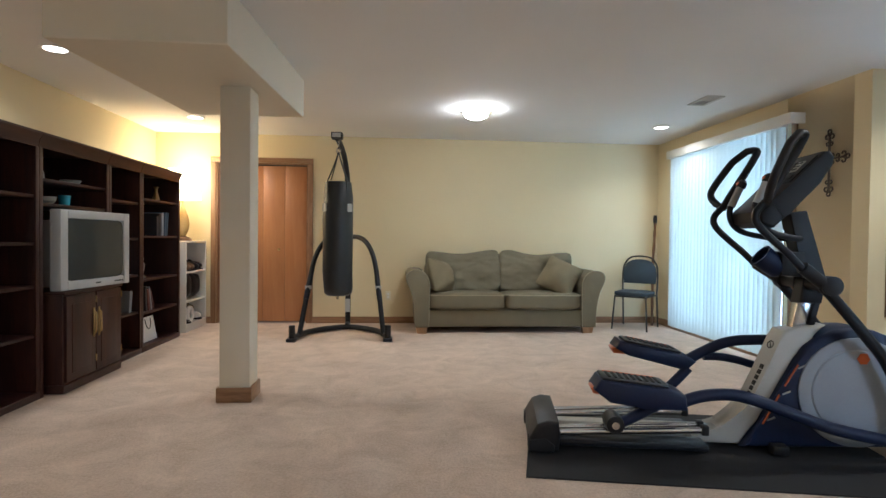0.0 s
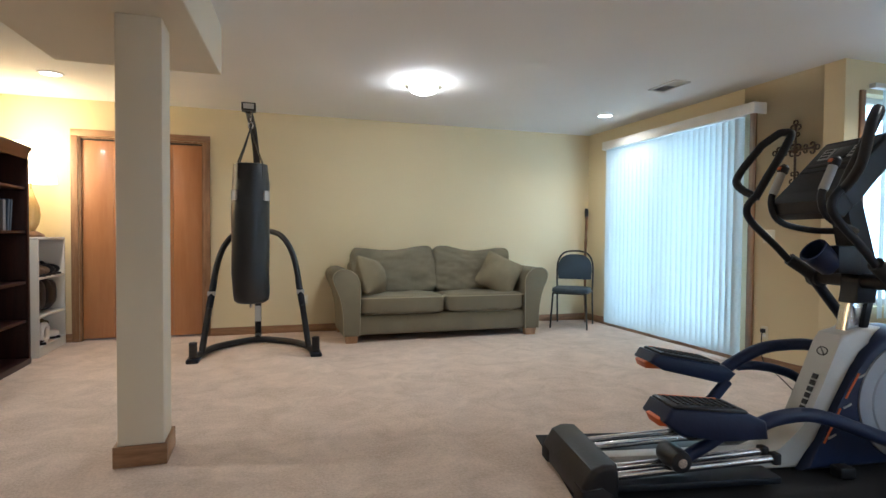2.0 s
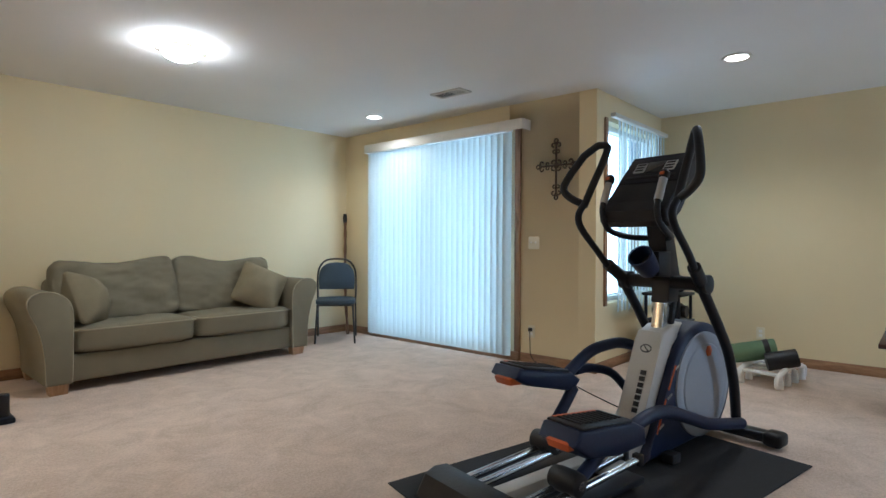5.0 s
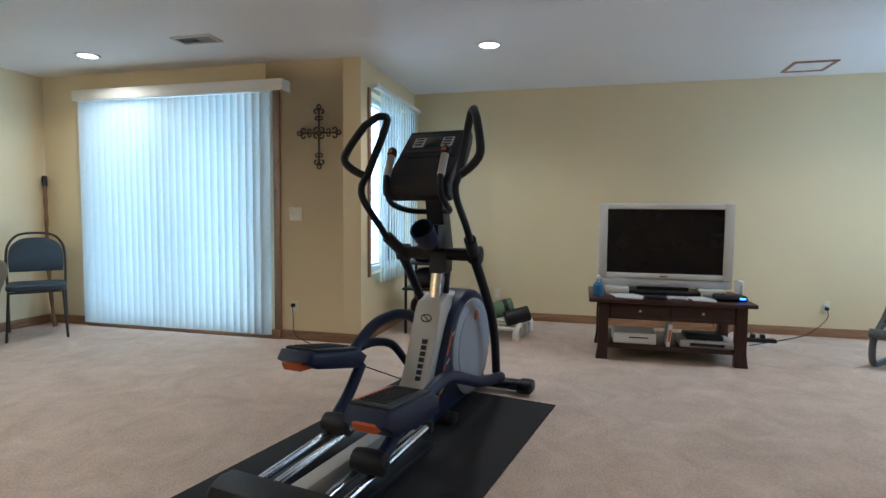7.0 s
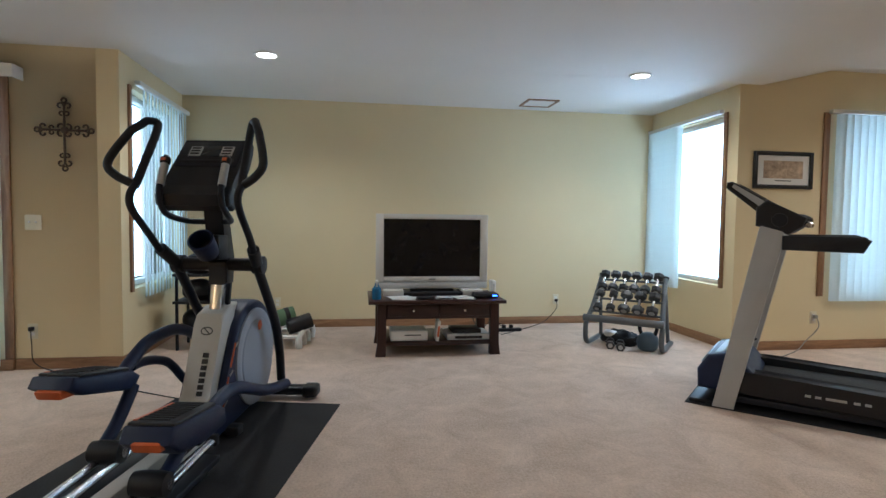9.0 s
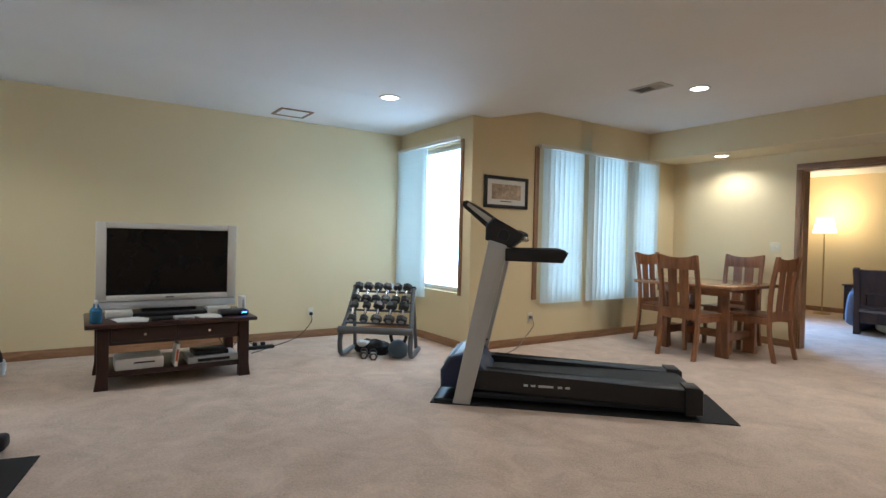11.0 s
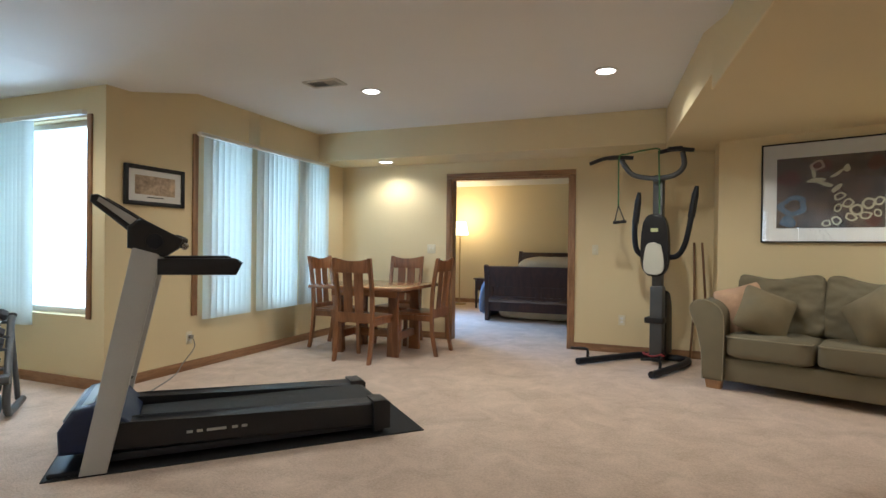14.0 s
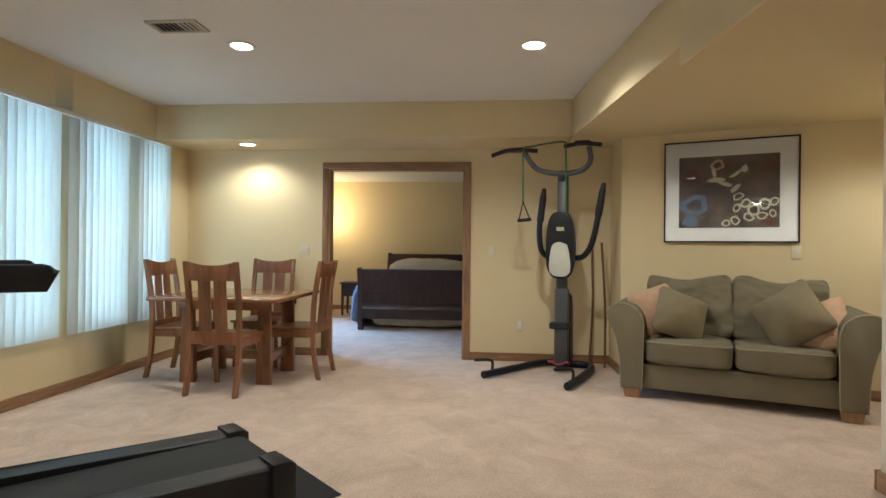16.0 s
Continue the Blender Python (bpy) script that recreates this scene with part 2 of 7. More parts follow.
def cushion(bm, size, m=None, puff=0.35, n=14, wobble=0.012, seed=1, edge=4.0, sag=0.0):
    """A stuffed cushion: rounded box whose faces swell and crease."""
    sx, sy, sz = size[0] / 2, size[1] / 2, size[2] / 2
    start = len(bm.verts)
    r = bmesh.ops.create_cube(bm, size=2)
    es = list({e for v in r["verts"] for e in v.link_edges})
    bmesh.ops.subdivide_edges(bm, edges=es, cuts=n, use_grid_fill=True)
    bm.verts.ensure_lookup_table()
    vs = bm.verts[start:]
    for v in vs:
        x, y, z = v.co
        k = (abs(x) ** edge + abs(y) ** edge + abs(z) ** edge) ** (1 / edge)
        x, y, z = x / k, y / k, z / k
        s = 1 + puff * (1 - x * x) * (1 - y * y) * (1 if abs(z) > 0.3 else 0.4)
        w = noise.noise(Vector((x * 2 + seed * 7.1, y * 2, z * 2))) * wobble + noise.noise(Vector((x * 6 + seed, y * 6, z * 5))) * wobble * 0.4
        if sag:
            w += wobble * 0.5 * noise.noise(Vector((x * 3 + seed, y * 9 + x * 4, seed * 3.0))) * max(0, y)
        v.co = Vector((x * sx, y * sy - sag * (1 - x * x) * max(0, y) * (1 + 0.6 * math.sin(3 * x + seed)), z * sz * s + w))
    if m is not None:
        bmesh.ops.transform(bm, matrix=m, verts=vs)


def part(name, bm, mat, parent=None, label="", smooth=None):
    bmesh.ops.recalc_face_normals(bm, faces=bm.faces[:])
    me = bpy.data.meshes.new(name)
    bm.to_mesh(me)
    bm.free()
    if smooth is None or smooth:
        me.shade_smooth()
        me.set_sharp_from_angle(angle=radians(smooth or 35))
    me.materials.append(mat)
    ob = new(name, me)
    if parent is not None:
        ob.parent = parent
    if label:
        ob["label"] = label
    return ob


def thing(name, label, category, group="", m=None):
    ob = tagged(new(name), label, category, group)
    ob.empty_display_size = 0.1
    if m is not None:
        ob.matrix_world = m
    return ob


def box_part(name, lo, hi, mat, parent=None, bevel=0.0, label="", seg=2):
    bm = bmesh.new()
    obox(bm, lo, hi, bevel, seg)
    return part(name, bm, mat, parent, label)


def tube_part(name, pts, r, mat, parent=None, label="", seg=10, flat=1.0, closed=False):
    bm = bmesh.new()
    tube(bm, pts, r, seg, flat, closed)
    return part(name, bm, mat, parent, label, 60)


def structure(name, bm, mat, label="", category=""):
    ob = part(name, bm, mat)
    return tagged(ob, label, category, kind="structure")


def wall(name, axis, at, thick, u0, u1, z0, z1, holes, mat=PAINT):
    """A wall square to x or y whose inner face lies at 'at', thick outwards, with holes (u0, u1, z0, z1) through it."""
    us = sorted({u0, u1, *[h[0] for h in holes], *[h[1] for h in holes]})
    zs = sorted({z0, z1, *[h[2] for h in holes], *[h[3] for h in holes]})
    bm = bmesh.new()
    a, b = sorted((at, at + thick))
    for i in range(len(us) - 1):
        for j in range(len(zs) - 1):
            cu, cz = (us[i] + us[i + 1]) / 2, (zs[j] + zs[j + 1]) / 2
            if any(h[0] < cu < h[1] and h[2] < cz < h[3] for h in holes):
                continue
            if axis == "x":
                obox(bm, (a, us[i], zs[j]), (b, us[i + 1], zs[j + 1]))
            else:
                obox(bm, (us[i], a, zs[j]), (us[i + 1], b, zs[j + 1]))
    bmesh.ops.remove_doubles(bm, verts=bm.verts[:], dist=1e-5)
    seen = {}
    for f in bm.faces:
        seen.setdefault(tuple(round(c, 4) for c in f.calc_center_median()), []).append(f)
    bmesh.ops.delete(bm, geom=[f for fs in seen.values() if len(fs) > 1 for f in fs], context="FACES")
    return structure(name, bm, mat)


# ---- the large structure ----
bm = bmesh.new()
bmesh.ops.create_grid(bm, x_segments=2, y_segments=2, size=60)
ground = structure("ground", bm, material("lawn_ground", (0.07, 0.11, 0.04), 0.95, vary=0.3, scale=1.5, fine=40, bump=0.5), "green lawn outside the windows", "ground")
ground.location = (0, 0, -0.25)
bm = bmesh.new()
obox(bm, (XW - 0.15, -9.0, -0.2), (XTV + 0.15, YN + 0.9, 0.0))
structure("floor", bm, CARPET, "beige plush wall-to-wall carpet with worn patches", "carpet")

SLIDER = (5.28, 7.19, 0.10, 2.2)
DOOR_BED = (0.79, 2.27, 0.0, 2.03)
CLOSET = (-1.96, -0.81, 0.0, 2.06)
WIN_N = (4.06, 5.24, 0.56, 2.2)
WIN3 = [(-2.39, -1.80, 0.50, 2.2), (-3.17, -2.56, 0.50, 2.2), (-3.74, -3.30, 0.50, 2.2)]
wall("wall_north", "y", YN, 0.15, XW - 0.15, XE + 0.15, 0, H1 + 0.25, [CLOSET])
wall("wall_east_slider", "x", XE, 0.16, BAY_N + 0.16, YN, 0, H1 + 0.25, [SLIDER])
wall("wall_bay_north", "y", BAY_N, 0.16, XE, XTV + 0.15, 0, H1 + 0.25, [WIN_N])
wall("wall_bay_tv", "x", XTV, 0.15, BAY_S, BAY_N, 0, H1 + 0.25, [])
wall("wall_bay_south", "y", BAY_S, -0.16, XE, XTV + 0.15, 0, H1 + 0.25, [WIN_N])
wall("wall_east_dining", "x", XE, 0.16, YS - 0.12, BAY_S - 0.16, 0, H2 + 0.25, WIN3)
wall("wall_south", "y", YS, -0.12, -0.72, XE, 0, H2 + 0.25, [DOOR_BED])
wall("wall_west", "x", XW, -0.15, -4.4, YN, 0, H2 + 0.25, [])
# the angled wall behind the loveseat, with its short return
bm = bmesh.new()
prism(bm, [(-0.72, YS - 0.12), (-0.72, -3.76), (-2.72, -2.995), (-2.72, -3.16), (-0.86, -3.87), (-0.86, YS - 0.12)], 0, H2 + 0.2, "z")
structure("wall_southwest", bm, PAINT)
wall("wall_bedroom_south", "y", -8.75, -0.15, -1.2, 4.65, 0, HB + 0.2, [])
wall("wall_bedroom_east", "x", 4.5, 0.15, -8.75, YS - 0.12, 0, HB + 0.2, [(-7.1, -5.5, 0.7, 2.1)])
wall("wall_bedroom_west", "x", -1.05, -0.15, -8.75, YS - 0.12, 0, HB + 0.2, [])
wall("wall_closet_back", "y", YN + 0.75, 0.1, -2.3, -0.4, 0, 2.5, [])

# ceilings: the low one, the slope up to the high one over the dining end, the bedroom's
bm = bmesh.new()
prism(bm, [(YN, H1), (-1.0, H1), (-1.70, H2), (YS - 0.12, H2), (YS - 0.12, H2 + 0.2), (YN, H2 + 0.2)], XW, XE, "x")
structure("ceiling", bm, CEIL, "smooth white painted ceiling", "ceiling")
bm = bmesh.new()
obox(bm, (XE, BAY_S, H1), (XTV, BAY_N, H1 + 0.2))
structure("ceiling_bay", bm, CEIL, "smooth white painted bay ceiling", "ceiling")
bm = bmesh.new()
obox(bm, (-1.05, -8.75, HB), (4.5, YS - 0.12, HB + 0.15))
structure("ceiling_bedroom", bm, CEIL, "white painted bedroom ceiling", "ceiling")
bm = bmesh.new()
obox(bm, (-2.3, YN + 0.15, 2.5), (-0.4, YN + 0.85, 2.6))
structure("ceiling_closet", bm, CEIL)

# dropped soffits
for nm, foot, z0, z1 in (
    ("soffit_dining", [(-0.235, YS), (XE, YS), (XE, -3.66), (-0.235, -3.66)], HS, H2 + 0.02),
    ("soffit_loveseat", [(XW, YS), (-0.24, YS), (-0.24, -3.66), (-0.47, -1.403), (XW, -1.403)], HS, H2 + 0.02),
    ("soffit_stair", [(XW, -1.40), (-0.47, -1.40), (-0.72, 1.2), (XW, 1.2)], 2.13, H2 + 0.02),
    ("soffit_column", [(-1.46, 3.52), (-0.545, 3.52), (-0.445, 5.24), (-1.36, 5.24)], 2.115, H1 + 0.02),
):
    bm = bmesh.new()
    prism(bm, foot, z0, z1, "z", 0.005, 1)
    structure(nm, bm, DAYLIT_PAINT if nm == "soffit_column" else PAINT, "cream painted dropped soffit", "soffit")


def column(x0, x1, y0, y1, top, nm):
    bm = bmesh.new()
    obox(bm, (x0, y0, 0), (x1, y1, top), 0.008)
    c = structure(nm, bm, DAYLIT_PAINT, "cream painted square column with oak base", "column")
    t = 0.016
    for lo, hi in (((x0 - t, y0 - t, 0), (x1 + t, y0 - 0.001, 0.1)), ((x0 - t, y1 + 0.001, 0), (x1 + t, y1 + t, 0.1)), ((x0 - t, y0, 0), (x0 - 0.001, y1, 0.1)), ((x1 + 0.001, y0, 0), (x1 + t, y1, 0.1))):
        box_part("base_trim", lo, hi, OAK_X if hi[0] - lo[0] > 0.05 else OAK_Y, c, 0.003)


column(-0.835, -0.635, 4.32, 4.53, 2.115, "column_1")
column(-1.62, -1.41, -1.32, -1.10, 2.13, "column_2")


def baseboard(p, q, inward):
    """A board along a wall's foot from p to q, standing out by inward."""
    bm = bmesh.new()
    x0, x1 = sorted((p[0], q[0]))
    y0, y1 = sorted((p[1], q[1]))
    if x1 - x0 > y1 - y0:
        a, b = sorted((p[1], p[1] + inward))
        obox(bm, (x0, a, 0), (x1, b, 0.085), 0.004)
        mat = OAK_X
    else:
        a, b = sorted((p[0], p[0] + inward))
        obox(bm, (a, y0, 0), (b, y1, 0.085), 0.004)
        mat = OAK_Y
    structure("baseboard", bm, mat, "stained oak baseboard", "baseboard")


B = 0.016
for p, q, w in (((-0.745, YN), (XE - B, YN), -B), ((XW, YN), (-2.026, YN), -B), ((XE - 0.021, 5.142), (XE - 0.021, 7.253), -B), ((XE, 7.257), (XE, YN - B), -B), ((XE, 5.138), (XE, BAY_N - B), -B), ((XE, BAY_N), (XTV - B, BAY_N), -B),
                ((XTV, BAY_S + B), (XTV, BAY_N - B), -B), ((XE, BAY_S), (XTV - B, BAY_S), B), ((XE, YS + B), (XE, BAY_S + B), -B), ((2.335, YS), (XE - B, YS), B),
                ((-0.72, YS), (0.725, YS), B), ((XW, -2.9), (XW, YN - B), B), ((-1.05, -8.75), (4.5, -8.75), B)):
    baseboard(p, q, w)
bm = bmesh.new()
prism(bm, [(-0.72, YS), (-0.70, YS), (-0.70, -3.745), (-2.70, -2.982), (-2.70, -2.999), (-0.72, -3.762)], 0, 0.085, "z", 0.003)
structure("baseboard", bm, OAK_X, "stained oak baseboard", "baseboard")

# ---- openings: casings, windows, doors, blinds ----


def casing(name, axis, at, inward, u0, u1, z0, z1, w=0.065, head=True):
    """Flat oak casing round an opening, on the face at 'at'."""
    out = tagged(new(name), "stained oak casing round the opening", "trim", kind="structure")
    a, b = sorted((at + (0.001 if inward > 0 else -0.001), at + inward))

    def board(nm, p, q, z, zz, mat):
        lo, hi = ((a, p, z), (b, q, zz)) if axis == "x" else ((p, a, z), (q, b, zz))
        box_part(nm, lo, hi, mat, out, 0.004)

    long = OAK_Y if axis == "x" else OAK_X
    board("jamb_board", u0 - w, u0, z0, z1, OAK)
    board("jamb_board", u1, u1 + w, z0, z1, OAK)
    if head:
        board("head_board", u0 - w, u1 + w, z1 + 0.001, z1 + w, long)
    return out


def lining(parent, axis, at, thick, u0, u1, z0, z1, mat=OAK, t=0.018, floor=False):
    a, b = sorted((at, at + thick))
    for nm, p, q, z, zz in (("lining", u0, u0 + t, z0, z1), ("lining", u1 - t, u1, z0, z1), ("lining", u0 + t, u1 - t, z1 - t, z1)) + ((("lining", u0 + t, u1 - t, z0, z0 + t),) if floor else ()):
        lo, hi = ((a, p, z), (b, q, zz)) if axis == "x" else ((p, a, z), (q, b, zz))
        box_part(nm, lo, hi, mat, parent)


def window(name, axis, mid, u0, u1, z0, z1, divisions, mat):
    """Frame with mullions and a pane in each light."""
    w = tagged(new(name), "white framed window with clear glass", "window", kind="structure")
    f, t = 0.045, 0.03

    def bar(nm, p, q, z, zz, m, tt=t):
        lo, hi = ((mid - tt, p, z), (mid + tt, q, zz)) if axis == "x" else ((p, mid - tt, z), (q, mid + tt, zz))
        return box_part(nm, lo, hi, m, w, 0.004 if m is not GLASS else 0)

    bar("window_frame", u0, u0 + f, z0, z1, mat)
    bar("window_frame", u1 - f, u1, z0, z1, mat)
    bar("window_frame", u0 + f, u1 - f, z1 - f, z1, mat)
    bar("window_frame", u0 + f, u1 - f, z0, z0 + f, mat)
    us = [u0 + f] + sorted(divisions) + [u1 - f]
    for d in divisions:
        bar("mullion", d - 0.035, d + 0.035, z0 + f, z1 - f, mat)
    for i in range(len(us) - 1):
        g = bar("pane", us[i] + (0.035 if i else 0), us[i + 1] - (0.035 if i < len(us) - 2 else 0), z0 + f, z1 - f, GLASS, 0.003)
        g.visible_shadow = False
    return w


WHITEFRAME = material("white_window_frame", (0.62, 0.60, 0.55), 0.45, vary=0.05)
window("window_slider", "x", XE + 0.10, SLIDER[0] + 0.02, SLIDER[1] - 0.02, SLIDER[2], SLIDER[3] - 0.02, [(SLIDER[0] + SLIDER[1]) / 2], WHITEFRAME)
window("window_1", "y", BAY_N + 0.11, WIN_N[0] + 0.02, WIN_N[1] - 0.02, WIN_N[2] + 0.02, WIN_N[3] - 0.02, [4.66], WHITEFRAME)
window("window_2", "y", BAY_S - 0.11, WIN_N[0] + 0.02, WIN_N[1] - 0.02, WIN_N[2] + 0.02, WIN_N[3] - 0.02, [], WHITEFRAME)
for nm, w3 in zip(("window_3", "window_4", "window_5"), WIN3):
    window(nm, "x", XE + 0.10, w3[0] + 0.02, w3[1] - 0.02, w3[2] + 0.02, w3[3] - 0.02, [], WHITEFRAME)
c = casing("trim_slider", "x", XE, -0.02, 5.205, SLIDER[1], 0.0, SLIDER[3])
lining(c, "x", XE - 0.001, 0.13, *SLIDER)
c = casing("trim_window_north", "y", BAY_N, -0.02, WIN_N[0], WIN_N[1], WIN_N[2], WIN_N[3], 0.05, False)
lining(c, "y", BAY_N - 0.001, 0.13, *WIN_N, PAINT, floor=True)
c = casing("trim_window_south", "y", BAY_S, 0.02, WIN_N[0], WIN_N[1], WIN_N[2], WIN_N[3], 0.05, False)
lining(c, "y", BAY_S + 0.001, -0.13, *WIN_N, PAINT, floor=True)
c = casing("trim_window_dining", "x", XE, -0.02, -3.76, -1.70, 0.50, 2.2, 0.06, False)
for w3 in WIN3:
    lining(c, "x", XE - 0.001, 0.13, *w3, PAINT, floor=True)
c = casing("trim_bedroom", "y", YS, 0.018, DOOR_BED[0], DOOR_BED[1], 0, DOOR_BED[3])
lining(c, "y", YS + 0.002, -0.124, *DOOR_BED, t=0.02)
casing("trim_bedroom_inside", "y", YS - 0.12, -0.018, DOOR_BED[0], DOOR_BED[1], 0, DOOR_BED[3])
c = casing("trim_closet", "y", YN, -0.02, CLOSET[0], CLOSET[1], 0, CLOSET[3])
lining(c, "y", YN + 0.002, 0.13, *CLOSET, t=0.02)


def bifold():
    """Closet doors: four flush honey oak leaves with a small knob."""
    d = tagged(new("door_closet"), "honey oak flush bifold closet doors with a small brass knob, closed", "door", kind="structure")
    u0, u1 = CLOSET[0] + 0.022, CLOSET[1] - 0.022
    w = (u1 - u0) / 4
    for i in range(4):
        p = box_part("door_leaf", (u0 + i * w + 0.001, YN + 0.03, 0.02), (u0 + (i + 1) * w - 0.001, YN + 0.062, CLOSET[3] - 0.035), DOORWOOD, d, 0.002)
        if i == 2:
            bm = bmesh.new()
            lathe(bm, [(0.008, 0), (0.008, 0.02), (0.017, 0.026), (0.017, 0.036), (0.008, 0.042)], 14, pose(u0 + 3 * w - 0.07, YN + 0.03, 0.95, 90))
            part("knob", bm, BRASS, p)
    box_part("track", (u0, YN + 0.02, CLOSET[3] - 0.034), (u1, YN + 0.07, CLOSET[3] - 0.021), material("dark_track", (0.03, 0.025, 0.02), 0.5), d)


bifold()


def slat_mesh(h):
    bm = bmesh.new()
    rows = []
    for z in (0, h):
        rows.append([bm.verts.new((x, 0.009 * (1 - (x / 0.0445) ** 2) + o, -z)) for o, xs in ((0, (-0.0445, -0.024, 0, 0.024, 0.0445)), (0.0014, (0.0445, 0.024, 0, -0.024, -0.0445))) for x in xs])
    k = 10
    for i in range(k):
        bm.faces.new([rows[0][i], rows[0][(i + 1) % k], rows[1][(i + 1) % k], rows[1][i]])
    for r in rows:
        bm.faces.new(r)
    bmesh.ops.recalc_face_normals(bm, faces=bm.faces[:])
    me = bpy.data.meshes.new("slat")
    bm.to_mesh(me)
    bm.free()
    me.shade_smooth()
    me.set_sharp_from_angle(angle=radians(50))
    me.materials.append(SLAT)
    return me


RAIL = material("white_headrail", (0.74, 0.71, 0.64), 0.4, vary=0.04)


def blind(label, axis, at, sections, ztop, zbot, turn, valance=None, rail=True):
    """Vertical louvre blind; sections: (from, to, spacing)."""
    b = thing("vertical_blind", label, "blind")
    me = slat_mesh(ztop - zbot)
    lo, hi = min(s[0] for s in sections), max(s[1] for s in sections)
    rnd = random.Random(int(abs(at * 100) + ztop * 10))
    for u0, u1, sp in sections:
        n = max(2, round((u1 - u0) / sp))
        for i in range(n + 1):
            u = u0 + (u1 - u0) * i / n
            o = new("slat", me)
            o.parent = b
            rz = (90 if axis == "x" else 0) + turn + rnd.uniform(-2.5, 2.5)
            o.matrix_basis = pose(at, u, ztop, rnd.uniform(-0.1, 0.1), rnd.uniform(-0.1, 0.1), rz) if axis == "x" else pose(u, at, ztop, rnd.uniform(-0.1, 0.1), rnd.uniform(-0.1, 0.1), rz)
    if rail:
        r0, r1 = rail if isinstance(rail, tuple) else (lo - 0.05, hi + 0.05)
        box_part("headrail", *(((at - 0.024, r0, ztop + 0.004), (at + 0.024, r1, ztop + 0.04)) if axis == "x" else ((r0, at - 0.024, ztop + 0.004), (r1, at + 0.024, ztop + 0.04))), RAIL, b, 0.004)
    if valance:
        bm = bmesh.new()
        v0, v1, d0, d1 = valance
        obox(bm, (d0, v0, ztop + 0.0), (d0 + 0.012, v1, ztop + 0.095), 0.003)
        obox(bm, (d0 + 0.012, v0, ztop + 0.0), (d1, v0 + 0.012, ztop + 0.095), 0.002)
        obox(bm, (d0 + 0.012, v1 - 0.012, ztop + 0.0), (d1, v1, ztop + 0.095), 0.002)
        obox(bm, (d0 + 0.012, v0 + 0.012, ztop + 0.083), (d1, v1 - 0.012, ztop + 0.095))
        part("valance", bm, RAIL, b, "plain cream valance board")
    return b


blind("closed pale vertical blinds glowing before a sliding glass door", "x", XE - 0.09, [(5.24, 7.17, 0.072)], 2.145, 0.05, 17, (5.03, 7.22, XE - 0.16, XE - 0.022))
blind("closed pale vertical blinds over the bay window", "y", BAY_N - 0.06, [(4.20, 5.28, 0.078)], 2.20, 0.50, 13, rail=(4.06, 5.33))
blind("pale vertical blinds drawn halfway across the bay window", "y", BAY_S + 0.06, [(4.72, 5.24, 0.05)], 2.18, 0.48, 35, rail=(4.03, 5.30))
blind("closed pale vertical blinds in three sections over the dining window", "x", XE - 0.06, [(-2.32, -1.775, 0.074), (-3.11, -2.51, 0.074), (-3.75, -3.25, 0.074)], 2.18, 0.46, -16, rail=(-3.80, -1.66))

# ---- ceiling fixtures ----
CAN_GLOW = glowing("lamp_glow", (1.0, 0.93, 0.80), 14)
CANRING = material("white_lamp_ring", (0.8, 0.78, 0.74), 0.45, vary=0.03)


def downlight(x, y, z, power, angle=152):
    d = thing("recessed_light", "round recessed ceiling light, switched on, with white trim ring", "ceiling light", "recessed ceiling lights", pose(x, y, z))
    bm = bmesh.new()
    tube(bm, [(0.085 * math.cos(a), 0.085 * math.sin(a), -0.004) for a in [2 * math.pi * i / 28 for i in range(28)]], 0.014, 8, 0.5, True)
    part("trim_ring", bm, CANRING, d)
    bm = bmesh.new()
    lathe(bm, [(0.074, -0.006), (0.076, -0.002), (0.076, 0.0)], 28)
    part("bulb_face", bm, CAN_GLOW, d)
    lamp("downlight_lamp", "SPOT", look((x, y, z - 0.03), (x, y, 0)), power, WARM, 0.06, angle=angle)


for x, y, z, p in ((3.34, 6.62, H1, 40), (3.79, 3.30, H1, 60), (3.79, 0.22, H1, 60), (2.27, -2.157, H2, 90), (0.224, -2.27, H2, 105), (3.03, -3.9, HS, 40), (-2.06, 4.64, H1, 60), (-1.88, 6.80, H1, 60),
                   # last two: unseen, added as fill; the one before follows the artwork's warm glow
                   (-2.3, -2.15, HS, 58), (0.55, 0.85, H1, 26), (-1.9, 1.9, H1, 28)):
    downlight(x, y, z, p)


